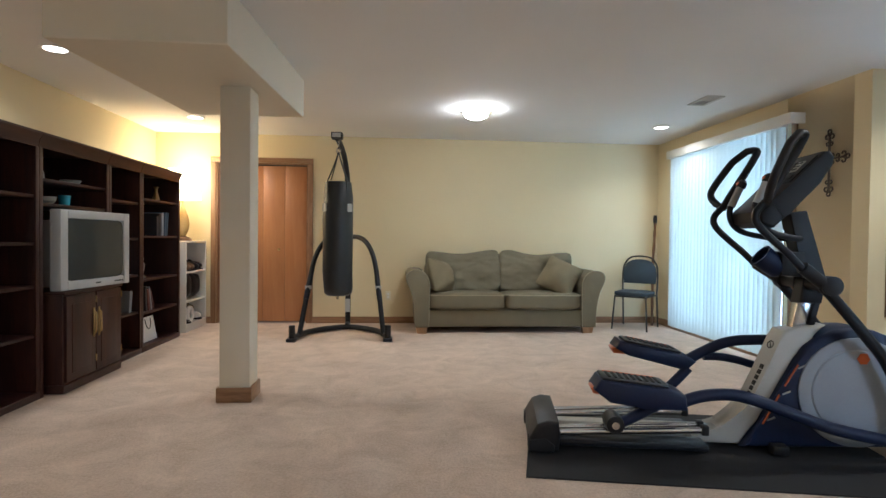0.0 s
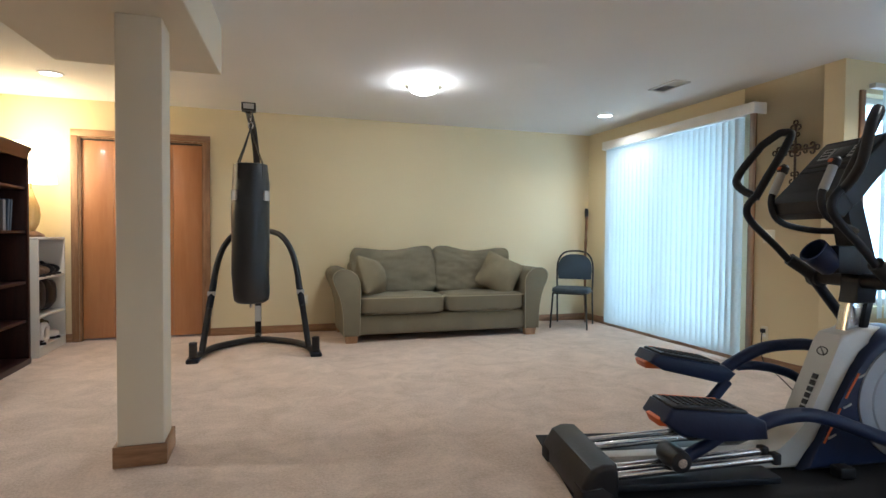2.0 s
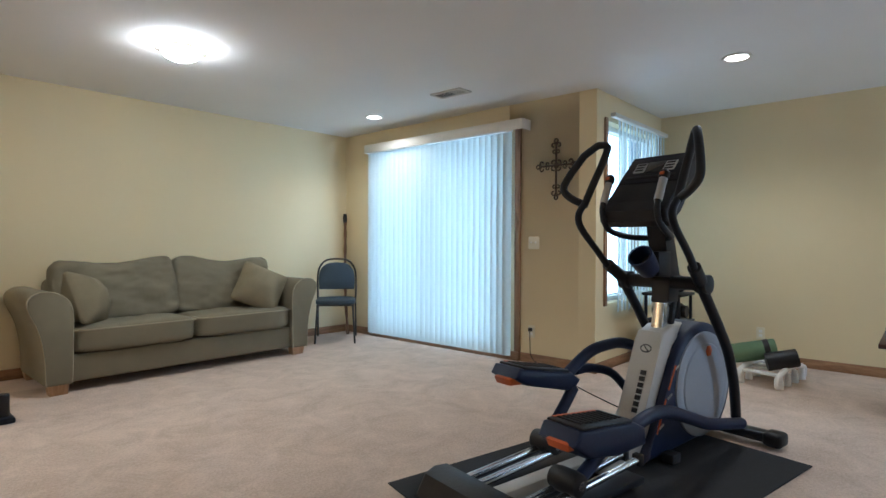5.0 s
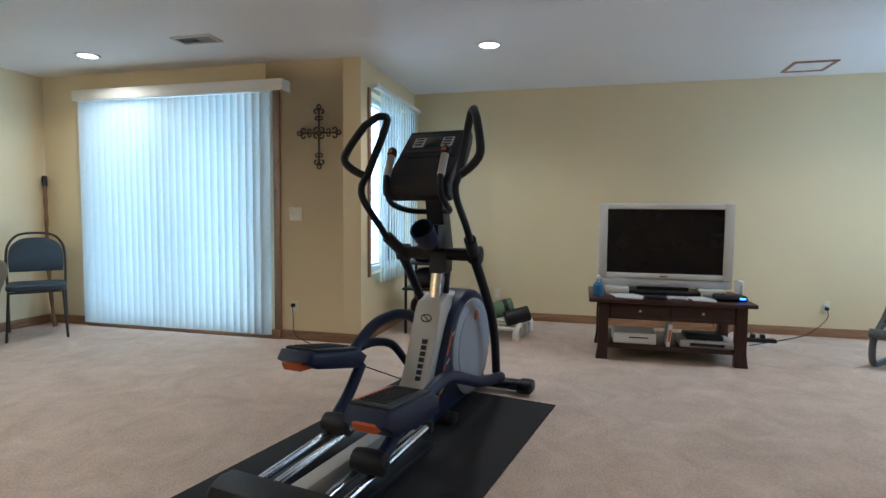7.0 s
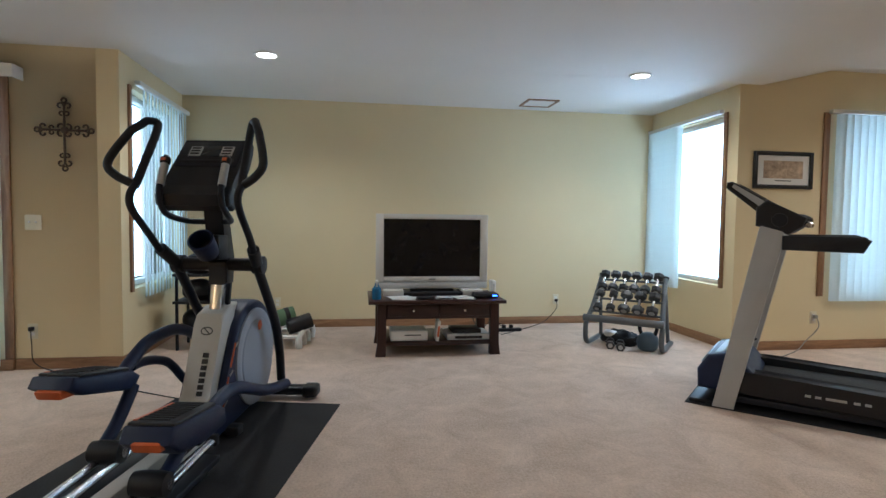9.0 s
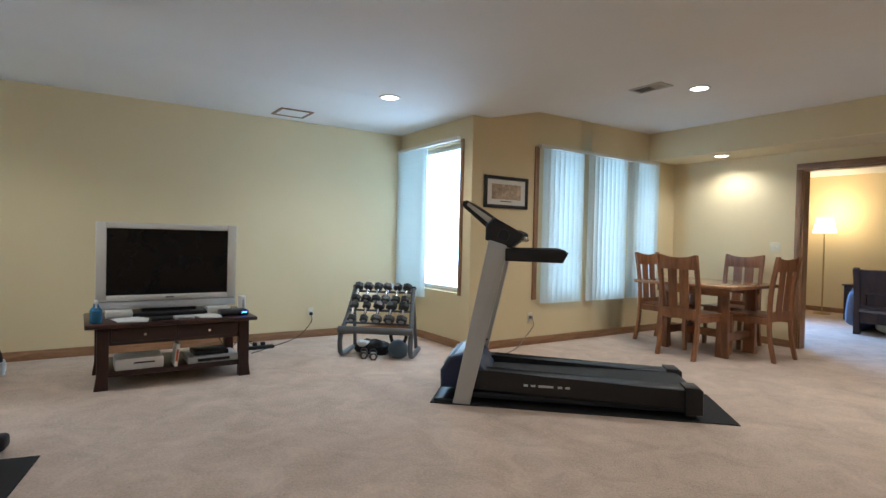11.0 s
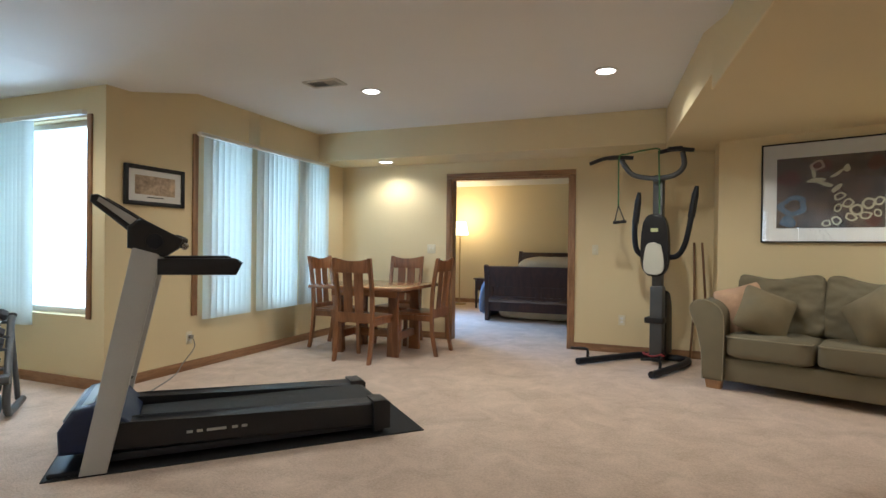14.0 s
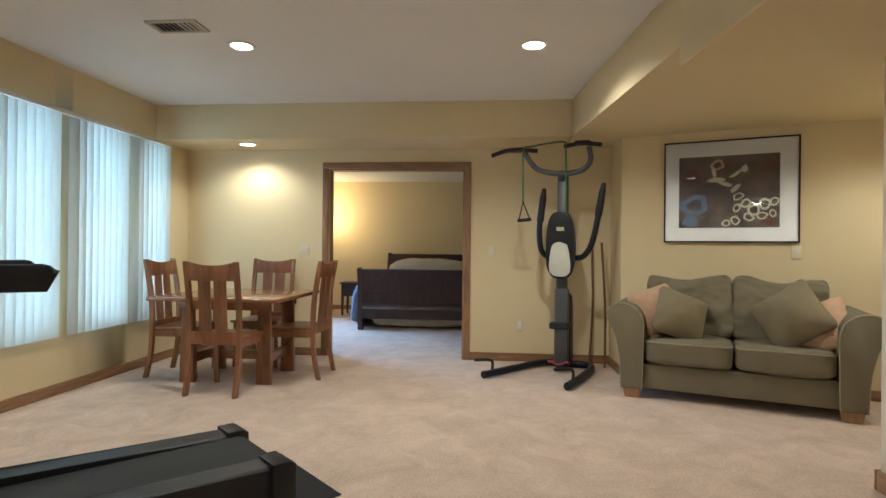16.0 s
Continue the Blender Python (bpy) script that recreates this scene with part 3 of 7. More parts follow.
def flush_light(x, y, z):
    d = thing("ceiling_light", "flush glass bowl ceiling light, switched on, rippled rim", "ceiling light", m=pose(x, y, z))
    bm = bmesh.new()
    lathe(bm, [(0.07, -0.03), (0.075, -0.026), (0.078, 0.0)], 24)
    part("canopy", bm, BRASS, d)
    bm = bmesh.new()
    lathe(bm, [(0.01, -0.105), (0.065, -0.098), (0.105, -0.078), (0.122, -0.052), (0.124, -0.034), (0.05, -0.031)], 32)
    part("bowl", bm, glowing("bowl_glow", (1.0, 0.95, 0.84), 135), d, "glowing frosted bowl")
    bm = bmesh.new()
    n = 48
    rings = []
    for r, zz in ((0.128, -0.05), (0.165, -0.034), (0.165, -0.028), (0.128, -0.043)):
        rings.append([bm.verts.new(((r + (0.006 * math.cos(8 * a) if r > 0.16 else 0)) * math.cos(a), (r + (0.006 * math.cos(8 * a) if r > 0.16 else 0)) * math.sin(a), zz)) for a in [2 * math.pi * i / n for i in range(n)]])
    for i in range(4):
        A, C = rings[i], rings[(i + 1) % 4]
        for j in range(n):
            bm.faces.new([A[j], A[(j + 1) % n], C[(j + 1) % n], C[j]])
    part("glass_rim", bm, glass_pane("rim_glass", (0.93, 0.97, 0.94), 0.02), d, "clear rippled glass rim")


flush_light(1.12, 6.03, H1)


def vent(x, y, z, w, l, rz, mat, label, slats=9, open_frame=False):
    v = thing("ceiling_vent", label, "vent", m=pose(x, y, z, 0, 0, rz))
    f = 0.028
    bm = bmesh.new()
    for lo, hi in (((-l / 2, -w / 2), (l / 2, -w / 2 + f)), ((-l / 2, w / 2 - f), (l / 2, w / 2)), ((-l / 2, -w / 2 + f), (-l / 2 + f, w / 2 - f)), ((l / 2 - f, -w / 2 + f), (l / 2, w / 2 - f))):
        obox(bm, (*lo, -0.012), (*hi, 0.001), 0.003, 1)
    part("frame", bm, mat, v)
    if open_frame:
        box_part("panel", (-l / 2 + f, -w / 2 + f, -0.005), (l / 2 - f, w / 2 - f, 0.001), CEIL, v)
        return
    box_part("backing", (-l / 2 + f, -w / 2 + f, -0.002), (l / 2 - f, w / 2 - f, 0.001), BLACK, v)
    for i in range(slats):
        bm = bmesh.new()
        xx = -l / 2 + f + (l - 2 * f) * (i + 0.5) / slats
        obox(bm, (-0.006, -w / 2 + f, -0.001), (0.006, w / 2 - f, 0.001), m=pose(xx, 0, -0.008, 0, 40 if xx < 0 else -40, 0))
        part("slat", bm, mat, v)


VENTM = material("ivory_vent_metal", (0.55, 0.52, 0.46), 0.5, vary=0.05)
vent(3.17, 5.42, H1, 0.17, 0.34, 90, VENTM, "ivory metal ceiling vent with slanted slats")
vent(2.53, -1.80, H2, 0.19, 0.34, 0, VENTM, "ivory metal ceiling vent over the dining end")
vent(4.98, 0.72, H1, 0.34, 0.34, 0, OAK_X, "wood-framed ceiling access panel", open_frame=True)

# ---- wall plates ----


def plate(axis, at, u, z, kind="outlet", sign=-1, mat=IVORY):
    """A switch plate or outlet on a wall; sign: the way the wall faces."""
    m = {("x", -1): pose(at, u, z, 0, 0, -90), ("x", 1): pose(at, u, z, 0, 0, 90), ("y", -1): pose(u, at, z), ("y", 1): pose(u, at, z, 0, 0, 180)}[(axis, sign)]
    w = 0.115 if kind == "double" else 0.07
    p = thing("light_switch" if kind != "outlet" else "wall_outlet", ("ivory light switch plate" if kind != "outlet" else "ivory wall outlet plate") + " on the cream wall", "switch" if kind != "outlet" else "outlet", m=m)
    box_part("cover_plate", (-w / 2, -0.007, -0.057), (w / 2, -0.0005, 0.057), mat, p, 0.003)
    for x in ((-0.023, 0.023) if kind == "double" else (0,)):
        if kind == "outlet":
            for zz in (-0.02, 0.02):
                box_part("socket", (-0.015, -0.009, zz - 0.013), (0.015, -0.006, zz + 0.013), WHITE, p, 0.003)
        else:
            box_part("toggle", (x - 0.005, -0.02, -0.004), (x + 0.005, -0.006, 0.012), WHITE, p, 0.002)
    return p


plate("x", XE, 5.00, 1.11, "double")
plate("x", XE, 5.02, 0.29)
plate("x", XTV, 3.45, 0.27)
plate("x", XTV, 0.35, 0.28)
plate("x", XE, -1.62, 0.30)
plate("y", YS, 2.54, 1.145, "double", 1)
plate("y", YS, 0.50, 1.16, "switch", 1)
plate("y", YS, 0.20, 0.37, "outlet", 1)
plate("y", YN, 0.23, 0.36)
tp = plate("y", -3.0, -2.0, 1.18, "switch", 1)
tp.matrix_world = pose(-2.03, -3.255, 1.17, 0, 0, 180 - 20.9)


def cord(pts, r=0.004, mat=BLACK, label="thin dark cable lying along the carpet edge", nm="extension_cable", plug=None):
    c = thing(nm, label, "cable")
    tube_part("cord", curve(pts, 6), r, mat, c, seg=6)
    if plug:
        bm = bmesh.new()
        obox(bm, tuple(p - 0.016 for p in plug), tuple(p + 0.016 for p in plug), 0.005)
        part("plug", bm, mat, c)


cord([(XE - 0.03, 5.02, 0.31), (XE - 0.06, 5.0, 0.2), (XE - 0.05, 4.98, 0.05), (XE - 0.2, 4.7, 0.006), (3.3, 4.2, 0.006), (2.9, 3.55, 0.006)], plug=(XE - 0.025, 5.02, 0.31))
cord([(XTV - 0.03, 0.35, 0.26), (XTV - 0.06, 0.36, 0.18), (XTV - 0.05, 0.5, 0.03), (XTV - 0.3, 0.8, 0.006), (4.75, 1.15, 0.006)], plug=(XTV - 0.025, 0.35, 0.27))
cord([(XE - 0.05, -1.62, 0.30), (XE - 0.09, -1.60, 0.22), (XE - 0.06, -1.5, 0.09), (XE - 0.15, -1.3, 0.012), (3.3, -0.5, 0.006), (2.9, 0.1, 0.006)], 0.005, material("grey_cord", (0.25, 0.24, 0.22), 0.6), plug=(XE - 0.03, -1.62, 0.31))

# ---- sofas ----
FABRIC = material("sage_green_upholstery", (0.188, 0.162, 0.103), 0.92, vary=0.10, scale=5, fine=330, bump=0.5)
PIPING = material("tan_piping", (0.33, 0.29, 0.20), 0.85, vary=0.1, bump=0.3)
FOOT = wood("light_maple_foot", (0.30, 0.16, 0.07), (0.45, 0.26, 0.13), 0.4)


def sofa(label, W, D, m, nm="sofa"):
    s = thing(nm, label, "sofa", m=m)
    a = W / 2 - 0.27
    bm = bmesh.new()
    obox(bm, (-a - 0.02, 0.05, 0.075), (a + 0.02, D - 0.02, 0.275), 0.02, 3)
    part("base", bm, FABRIC, s)
    bm = bmesh.new()
    obox(bm, (-a - 0.02, D - 0.24, 0.20), (a + 0.02, D, 0.80), 0.06, 4)
    part("back_frame", bm, FABRIC, s)
    prof = curve([(0, 0, 0.075), (-0.005, 0, 0.35), (-0.005, 0, 0.60), (0.04, 0, 0.70), (0.13, 0, 0.745), (0.22, 0, 0.735), (0.265, 0, 0.68), (0.25, 0, 0.60), (0.20, 0, 0.48), (0.165, 0, 0.30), (0.155, 0, 0.075)], 4)
    for sg in (-1, 1):
        bm = bmesh.new()
        prism(bm, [(sg * (a + p.x), p.z) for p in prof], 0.0, D - 0.06, "y", 0.018, 2)
        arm = part("arm", bm, FABRIC, s, smooth=50)
        tube_part("piping", [(sg * (a + p.x), 0.006, p.z) for p in prof], 0.006, PIPING, arm, seg=6)
    for sg in (-1, 1):
        bm = bmesh.new()
        w = a - 0.004
        cushion(bm, (w, D - 0.26, 0.20), pose(sg * (w / 2 + 0.002), (D - 0.26) / 2 + 0.005, 0.378), 0.10, 12, 0.010, 3 + sg, 7)
        seat = part("seat_cushion", bm, FABRIC, s, smooth=60)
        x0, x1 = (0.012, w - 0.008) if sg > 0 else (-w + 0.008, -0.012)
        tube_part("piping", [(x0 + 0.01, 0.30, 0.452), (x0 + 0.006, 0.03, 0.452), (x0 + 0.04, 0.012, 0.452), (x1 - 0.04, 0.012, 0.452), (x1 - 0.006, 0.03, 0.452), (x1 - 0.01, 0.30, 0.452)], 0.006, PIPING, seat, seg=6)
        bm = bmesh.new()
        cushion(bm, (w + 0.02, 0.54, 0.20), pose(sg * (w / 2 + 0.004), D - 0.30, 0.70, 74, 1.5 * sg), 0.34, 26, 0.036, 11 + sg * 3, 9, 0.035)
        part("back_cushion", bm, FABRIC, s, smooth=60)
    for sx in (-1, 1):
        for y in (0.03, D - 0.12):
            bm = bmesh.new()
            prism(bm, [(sx * (a + 0.02), 0), (sx * (a + 0.13), 0), (sx * (a + 0.145), 0.076), (sx * (a + 0.01), 0.076)], y, y + 0.085, "y", 0.004)
            part("foot", bm, FOOT, s)
    return s


def pillow(label, size, m, mat, seed, thick=0.16):
    bm = bmesh.new()
    cushion(bm, (size, size, thick), None, 0.9, 12, 0.018, seed, 9)
    for v in bm.verts:
        x, y = abs(v.co.x) / (size / 2), abs(v.co.y) / (size / 2)
        v.co.z *= max(0.10, (1 - x ** 3) ** 0.5 * (1 - y ** 3) ** 0.5) if x < 1 and y < 1 else 0.10
        k = 1 - 0.10 * (1 - max(x, y)) if max(x, y) > 0.6 else 1
        v.co.x *= 1 - 0.07 * (1 - y * y)
        v.co.y *= 1 - 0.07 * (1 - x * x)
    p = part("throw_pillow", bm, mat, smooth=60)
    p.matrix_world = m
    tagged(p, label, "pillow", "throw pillows")


OLIVE = material("olive_tan_cotton", (0.215, 0.178, 0.105), 0.92, vary=0.12, scale=7, fine=300, bump=0.5)
PEACH = material("peach_cotton", (0.52, 0.34, 0.22), 0.9, vary=0.12, scale=18, fine=300, bump=0.4)
SF = pose(1.635, 6.90, 0)
sofa("sage green three-seat sofa with flared arms and two loose back cushions", 2.38, 0.84, SF)
pillow("sage green throw pillow leaning on the sofa arm", 0.44, SF @ pose(-0.76, 0.27, 0.655, 68, 10, 52), OLIVE, 3)
pillow("sage green throw pillow slumped on the sofa seat", 0.46, SF @ pose(0.70, 0.24, 0.665, 58, 24, -26), OLIVE, 5)
LS = Matrix.Translation((-1.29, -2.655, 0)) @ pose(0, 0, 0, 0, 0, 180 - 20.5)
sofa("sage green loveseat with flared arms before the angled wall", 1.83, 0.84, LS, "loveseat")
pillow("peach cotton throw pillow against the loveseat arm", 0.44, LS @ pose(-0.56, 0.36, 0.66, 68, -14, 40), PEACH, 7)
pillow("sage green throw pillow on the loveseat seat", 0.42, LS @ pose(-0.38, 0.22, 0.65, 60, 22, 20), OLIVE, 8)
pillow("peach cotton throw pillow beside the far loveseat arm", 0.46, LS @ pose(0.55, 0.30, 0.60, 50, -28, -26), PEACH, 9)
pillow("sage green throw pillow standing on its corner", 0.46, LS @ pose(0.38, 0.23, 0.69, 64, -36, -12), OLIVE, 10)

# ---- stacking chair and walking stick ----
SLATE = material("slate_blue_vinyl", (0.035, 0.052, 0.066), 0.6, vary=0.12, fine=200, bump=0.2)
FRAMEGREY = material("dark_bronze_steel", (0.06, 0.055, 0.05), 0.4, 0.7, vary=0.1)


def stacking_chair(m):
    c = thing("banquet_chair", "slate blue padded stacking chair with dark metal frame", "chair", m=m)
    bm = bmesh.new()
    cushion(bm, (0.43, 0.42, 0.06), pose(0, 0.22, 0.45), 0.2, 10, 0.002, 2, 6)
    part("seat", bm, SLATE, c, smooth=60)
    bm = bmesh.new()
    prof = curve([(-0.20, 0, 0.56), (-0.205, 0, 0.70), (-0.18, 0, 0.80), (-0.09, 0, 0.865), (0.09, 0, 0.865), (0.18, 0, 0.80), (0.205, 0, 0.70), (0.20, 0, 0.56)], 5)
    prism(bm, [(p.x, p.z) for p in prof], 0.425, 0.460, "y", 0.01)
    part("backrest", bm, SLATE, c, smooth=50)
    tube_part("back_frame", curve([(-0.215, 0.44, 0.42), (-0.22, 0.45, 0.70), (-0.19, 0.46, 0.83), (-0.10, 0.465, 0.905), (0.10, 0.465, 0.905), (0.19, 0.46, 0.83), (0.22, 0.45, 0.70), (0.215, 0.44, 0.42)], 5), 0.011, FRAMEGREY, c)
    for sx in (-1, 1):
        tube_part("leg", [(sx * 0.19, 0.03, 0.42), (sx * 0.215, 0.0, 0.0)], 0.0105, FRAMEGREY, c)
        tube_part("leg", [(sx * 0.215, 0.44, 0.43), (sx * 0.22, 0.50, 0.0)], 0.0105, FRAMEGREY, c)
        tube_part("side_rail", [(sx * 0.19, 0.03, 0.415), (sx * 0.215, 0.44, 0.42)], 0.0105, FRAMEGREY, c)
    tube_part("stretcher", [(-0.19, 0.03, 0.415), (0.19, 0.03, 0.415)], 0.009, FRAMEGREY, c)


stacking_chair(pose(3.22, 7.12, 0, 0, 0, -40))
st = thing("walking_stick", "knobbly brown wooden walking stick leaning in the corner", "stick")
STICKW = wood("brown_stick", (0.10, 0.045, 0.02), (0.22, 0.11, 0.05), 0.6)
tube_part("shaft", curve([(3.70, 7.50, 0.0), (3.745, 7.60, 0.4), (3.76, 7.63, 0.8), (3.80, 7.68, 1.15), (3.815, 7.70, 1.36)], 6), [0.017 + 0.003 * math.sin(i * 1.7) for i in range(25)], STICKW, st)
tube_part("grip", [(3.814, 7.699, 1.355), (3.82, 7.71, 1.42), (3.822, 7.712, 1.46)], [0.024, 0.026, 0.02], BLACK, st, "black rubber grip")
for x0, x1, y in ((-0.50, -0.53, -4.15), (-0.63, -0.60, -4.02)):
    s2 = thing("walking_stick", "thin dark walking stick leaning against the wall corner", "stick")
    tube_part("shaft", curve([(x0, y, 0.0), ((x0 + x1) / 2 - 0.02, y - 0.03, 0.6), (x1, y - 0.06, 1.25)], 8), 0.012, STICKW, s2)

# ---- wall cross ----
IRON = material("antique_bronze_iron", (0.075, 0.05, 0.032), 0.5, 0.5, vary=0.3, bump=0.3)


def wall_cross(m):
    c = thing("wall_cross", "ornate scrolled bronze metal cross hung on the wall", "cross", m=m)

    def scroll(cx, cz, r, a0, a1, dr):
        return [(cx + (r + dr * i / 14) * math.cos(a0 + (a1 - a0) * i / 14), -0.015, cz + (r + dr * i / 14) * math.sin(a0 + (a1 - a0) * i / 14)) for i in range(15)]

    bm = bmesh.new()
    tube(bm, [(0, -0.015, -0.255), (0, -0.015, 0.20)], 0.009, 8)
    part("upright_bar", bm, IRON, c)
    bm = bmesh.new()
    tube(bm, [(-0.15, -0.015, 0), (0.15, -0.015, 0)], 0.0085, 8)
    part("cross_bar", bm, IRON, c)
    for ang, ln in ((90, 0.185), (0, 0.15), (180, 0.15), (270, 0.25)):
        bm = bmesh.new()
        for sg in (-1, 1):
            tube(bm, scroll(ln - 0.005, sg * 0.026, 0.022, sg * radians(-80), sg * radians(190), -0.008), 0.007, 6)
            tube(bm, scroll(ln - 0.06, sg * 0.018, 0.016, sg * radians(200), sg * radians(-60), -0.005), 0.006, 6)
        tube(bm, scroll(ln + 0.035, 0, 0.017, 0, 2 * math.pi, 0), 0.007, 6)
        bmesh.ops.transform(bm, matrix=pose(0, 0, 0, 0, -ang, 0), verts=bm.verts[:])
        part("scroll_end", bm, IRON, c)
    bm = bmesh.new()
    for i in range(4):
        a = radians(45 + 90 * i)
        tube(bm, scroll(0.034 * math.cos(a), 0.034 * math.sin(a), 0.026, a + 2.2, a + 2.2 + 5.2, -0.006), 0.007, 6)
    lathe(bm, [(0.028, 0), (0.024, 0.012), (0.008, 0.02)], 14, pose(0, -0.012, 0, 90))
    part("rosette", bm, IRON, c)


wall_cross(pose(XE - 0.003, 4.765, 1.80, 0, 0, -90))

# ---- exercise machines ----
GUN = material("gunmetal_paint", (0.010, 0.012, 0.018), 0.42, 0.0, vary=0.15, bump=0.08)
NAVY = material("navy_plastic", (0.010, 0.018, 0.055), 0.45, vary=0.15, bump=0.15)
SILVER = material("silver_grey_plastic", (0.42, 0.415, 0.40), 0.42, 0.0, vary=0.05, bump=0.05)
CREAM = material("warm_silver_plastic", (0.50, 0.485, 0.445), 0.42, 0.0, vary=0.05, bump=0.05)
PALE = material("pale_grey_disc", (0.30, 0.33, 0.38), 0.45, vary=0.05, bump=0.05)
ORANGE = material("orange_plastic", (0.62, 0.13, 0.035), 0.4, vary=0.08, bump=0.05)
SCREEN = material("dark_display", (0.02, 0.025, 0.03), 0.12, vary=0.1, bump=0.0)

for mt in (GUN, NAVY, BLACK, RUBBER):
    mt.node_tree.nodes["Principled BSDF"].inputs["Specular IOR Level"].default_value = 0.32


def mat_sheet(label, foot, nm="rubber_mat"):
    bm = bmesh.new()
    prism(bm, foot, 0.0, 0.008, "z", 0.002, 1)
    tagged(part(nm, bm, RUBBER), label, "mat")


mat_sheet("black rubber mat under the elliptical trainer", [(0.96, 3.06), (2.78, 2.70), (3.0, 3.74), (1.24, 4.12)])


def elliptical(m):
    e = thing("elliptical_trainer", "black and silver elliptical trainer with blue-black arms and orange-tipped pedals", "elliptical", m=m)
    bm = bmesh.new()
    prism(bm, [(-0.03, 0.015), (0.125, 0.015), (0.13, 0.10), (0.12, 0.165), (0.06, 0.17), (0.01, 0.15), (-0.03, 0.08)], -0.29, 0.23, "y", 0.022, 3)
    rear = part("rear_foot_housing", bm, BLACK, e)
    for sy in (-1, 1):
        bm = bmesh.new()
        prism(bm, [(-0.036, 0.01), (0.10, 0.01), (0.10, 0.05), (0.05, 0.085), (-0.036, 0.07)], sy * 0.215 - 0.085, sy * 0.215 + 0.025, "y", 0.014, 2)
        part("rubber_foot", bm, RUBBER, rear)
    for sy in (-1, 1):
        for dy in (-0.068, 0.008):
            tube_part("rail", [(0.11, sy * 0.155 + dy, 0.095), (0.86, sy * 0.155 + dy, 0.14)], 0.017, CHROME, e, "polished steel rail", 12)
            box_part("rail_cap", (0.845, sy * 0.155 + dy - 0.022, 0.115), (0.88, sy * 0.155 + dy + 0.022, 0.165), BLACK, e, 0.006)
        box_part("rail_bed", (0.12, sy * 0.155 - 0.095, 0.035), (0.88, sy * 0.155 + 0.035, 0.068), GUN, e, 0.01)
    bm = bmesh.new()
    obox(bm, (0.1, -0.04, 0.03), (1.0, 0.04, 0.10), 0.012)
    part("spine", bm, CREAM, e, "silver grey centre spine")
    # shroud and wheel guard
    bm = bmesh.new()
    prism(bm, [(0.83, 0.02), (0.84, 0.07), (1.02, 0.10), (1.09, 0.16), (1.15, 0.25), (1.225, 0.42), (1.295, 0.59), (1.315, 0.64), (1.42, 0.665), (1.53, 0.675), (1.44, 0.61), (1.36, 0.50), (1.27, 0.33), (1.18, 0.15), (1.10, 0.02)], -0.075, 0.075, "y", 0.02, 3)
    part("front_shroud", bm, CREAM, e, "silver grey shroud")
    bm = bmesh.new()
    arc = [(1.65 + 0.335 * math.cos(radians(a)), 0.335 + 0.335 * math.sin(radians(a))) for a in range(122, -68, -12)]
    prism(bm, [(1.09, 0.02), (1.17, 0.13), (1.25, 0.29), (1.33, 0.44), (1.40, 0.56)] + arc, -0.115, 0.115, "y", 0.022, 3)
    guard = part("wheel_guard", bm, NAVY, e, "blue-black plastic wheel guard")
    for sy in (-1, 1):
        bm = bmesh.new()
        lathe(bm, [(0.285, 0), (0.283, 0.012), (0.262, 0.020), (0.225, 0.016), (0.218, 0.022), (0.06, 0.030), (0.02, 0.030)], 48, pose(1.65, sy * 0.112, 0.335, 90 if sy < 0 else -90))
        d = part("wheel_disc", bm, PALE, e, "pale grey round disc")
        bm = bmesh.new()
        lathe(bm, [(0.032, 0), (0.03, 0.004), (0.01, 0.005)], 6, pose(1.67, sy * 0.138, 0.515, 90 if sy < 0 else -90))
        part("badge", bm, ORANGE, d, "orange round badge")
        tube_part("edge_stripe", [(1.195, sy * 0.117, 0.15), (1.275, sy * 0.117, 0.31)], 0.005, ORANGE, guard, "orange edge stripe", 6)
        tube_part("edge_stripe", [(1.30, sy * 0.117, 0.355), (1.365, sy * 0.117, 0.47)], 0.005, ORANGE, guard, "orange edge stripe", 6)
        for i in range(3):
            bm = bmesh.new()
            obox(bm, (-0.022, -0.003, -0.004), (0.022, 0.003, 0.004), m=pose(1.235 + 0.075 * i, sy * 0.117, 0.18 + 0.14 * i, 0, -25, 0))
            part("decal_stripe", bm, SILVER, guard)
    # the maker's mark as bars on the shroud's front
    for i in range(7):
        bm = bmesh.new()
        z = 0.255 + 0.030 * i
        obox(bm, (-0.004, -0.015, -0.012), (0.004, 0.015, 0.012), m=pose(1.15 + (z - 0.25) * 0.431, -0.018, z, 0, 23, 0))
        part("lettering_bar", bm, BLACK, e)
    bm = bmesh.new()
    tube(bm, [(1.281 + 0.018 * math.sin(a) * 0.43, 0.030 * math.cos(a), 0.552 + 0.018 * math.sin(a)) for a in [2 * math.pi * i / 20 for i in range(20)]], 0.004, 6, closed=True)
    tube(bm, [(1.272, -0.02, 0.535), (1.290, 0.02, 0.57)], 0.004, 6)
    part("emblem", bm, BLACK, e)
    # stabiliser bars and feet
    bm = bmesh.new()
    obox(bm, (1.87, -0.36, 0.02), (1.97, 0.36, 0.075), 0.02, 3)
    part("front_stabiliser", bm, GUN, e)
    for sy in (-1, 1):
        bm = bmesh.new()
        obox(bm, (1.86, sy * 0.38 - 0.05, 0.006), (1.98, sy * 0.38 + 0.05, 0.085), 0.025, 3)
        part("end_cap", bm, BLACK, e)
    box_part("leveller", (1.22, -0.19, 0.008), (1.30, -0.12, 0.06), BLACK, e, 0.012)
    # mast
    bm = bmesh.new()
    prism(bm, [(1.365, 0.62), (1.44, 0.63), (1.475, 0.80), (1.40, 0.80)], -0.034, 0.034, "y", 0.01)
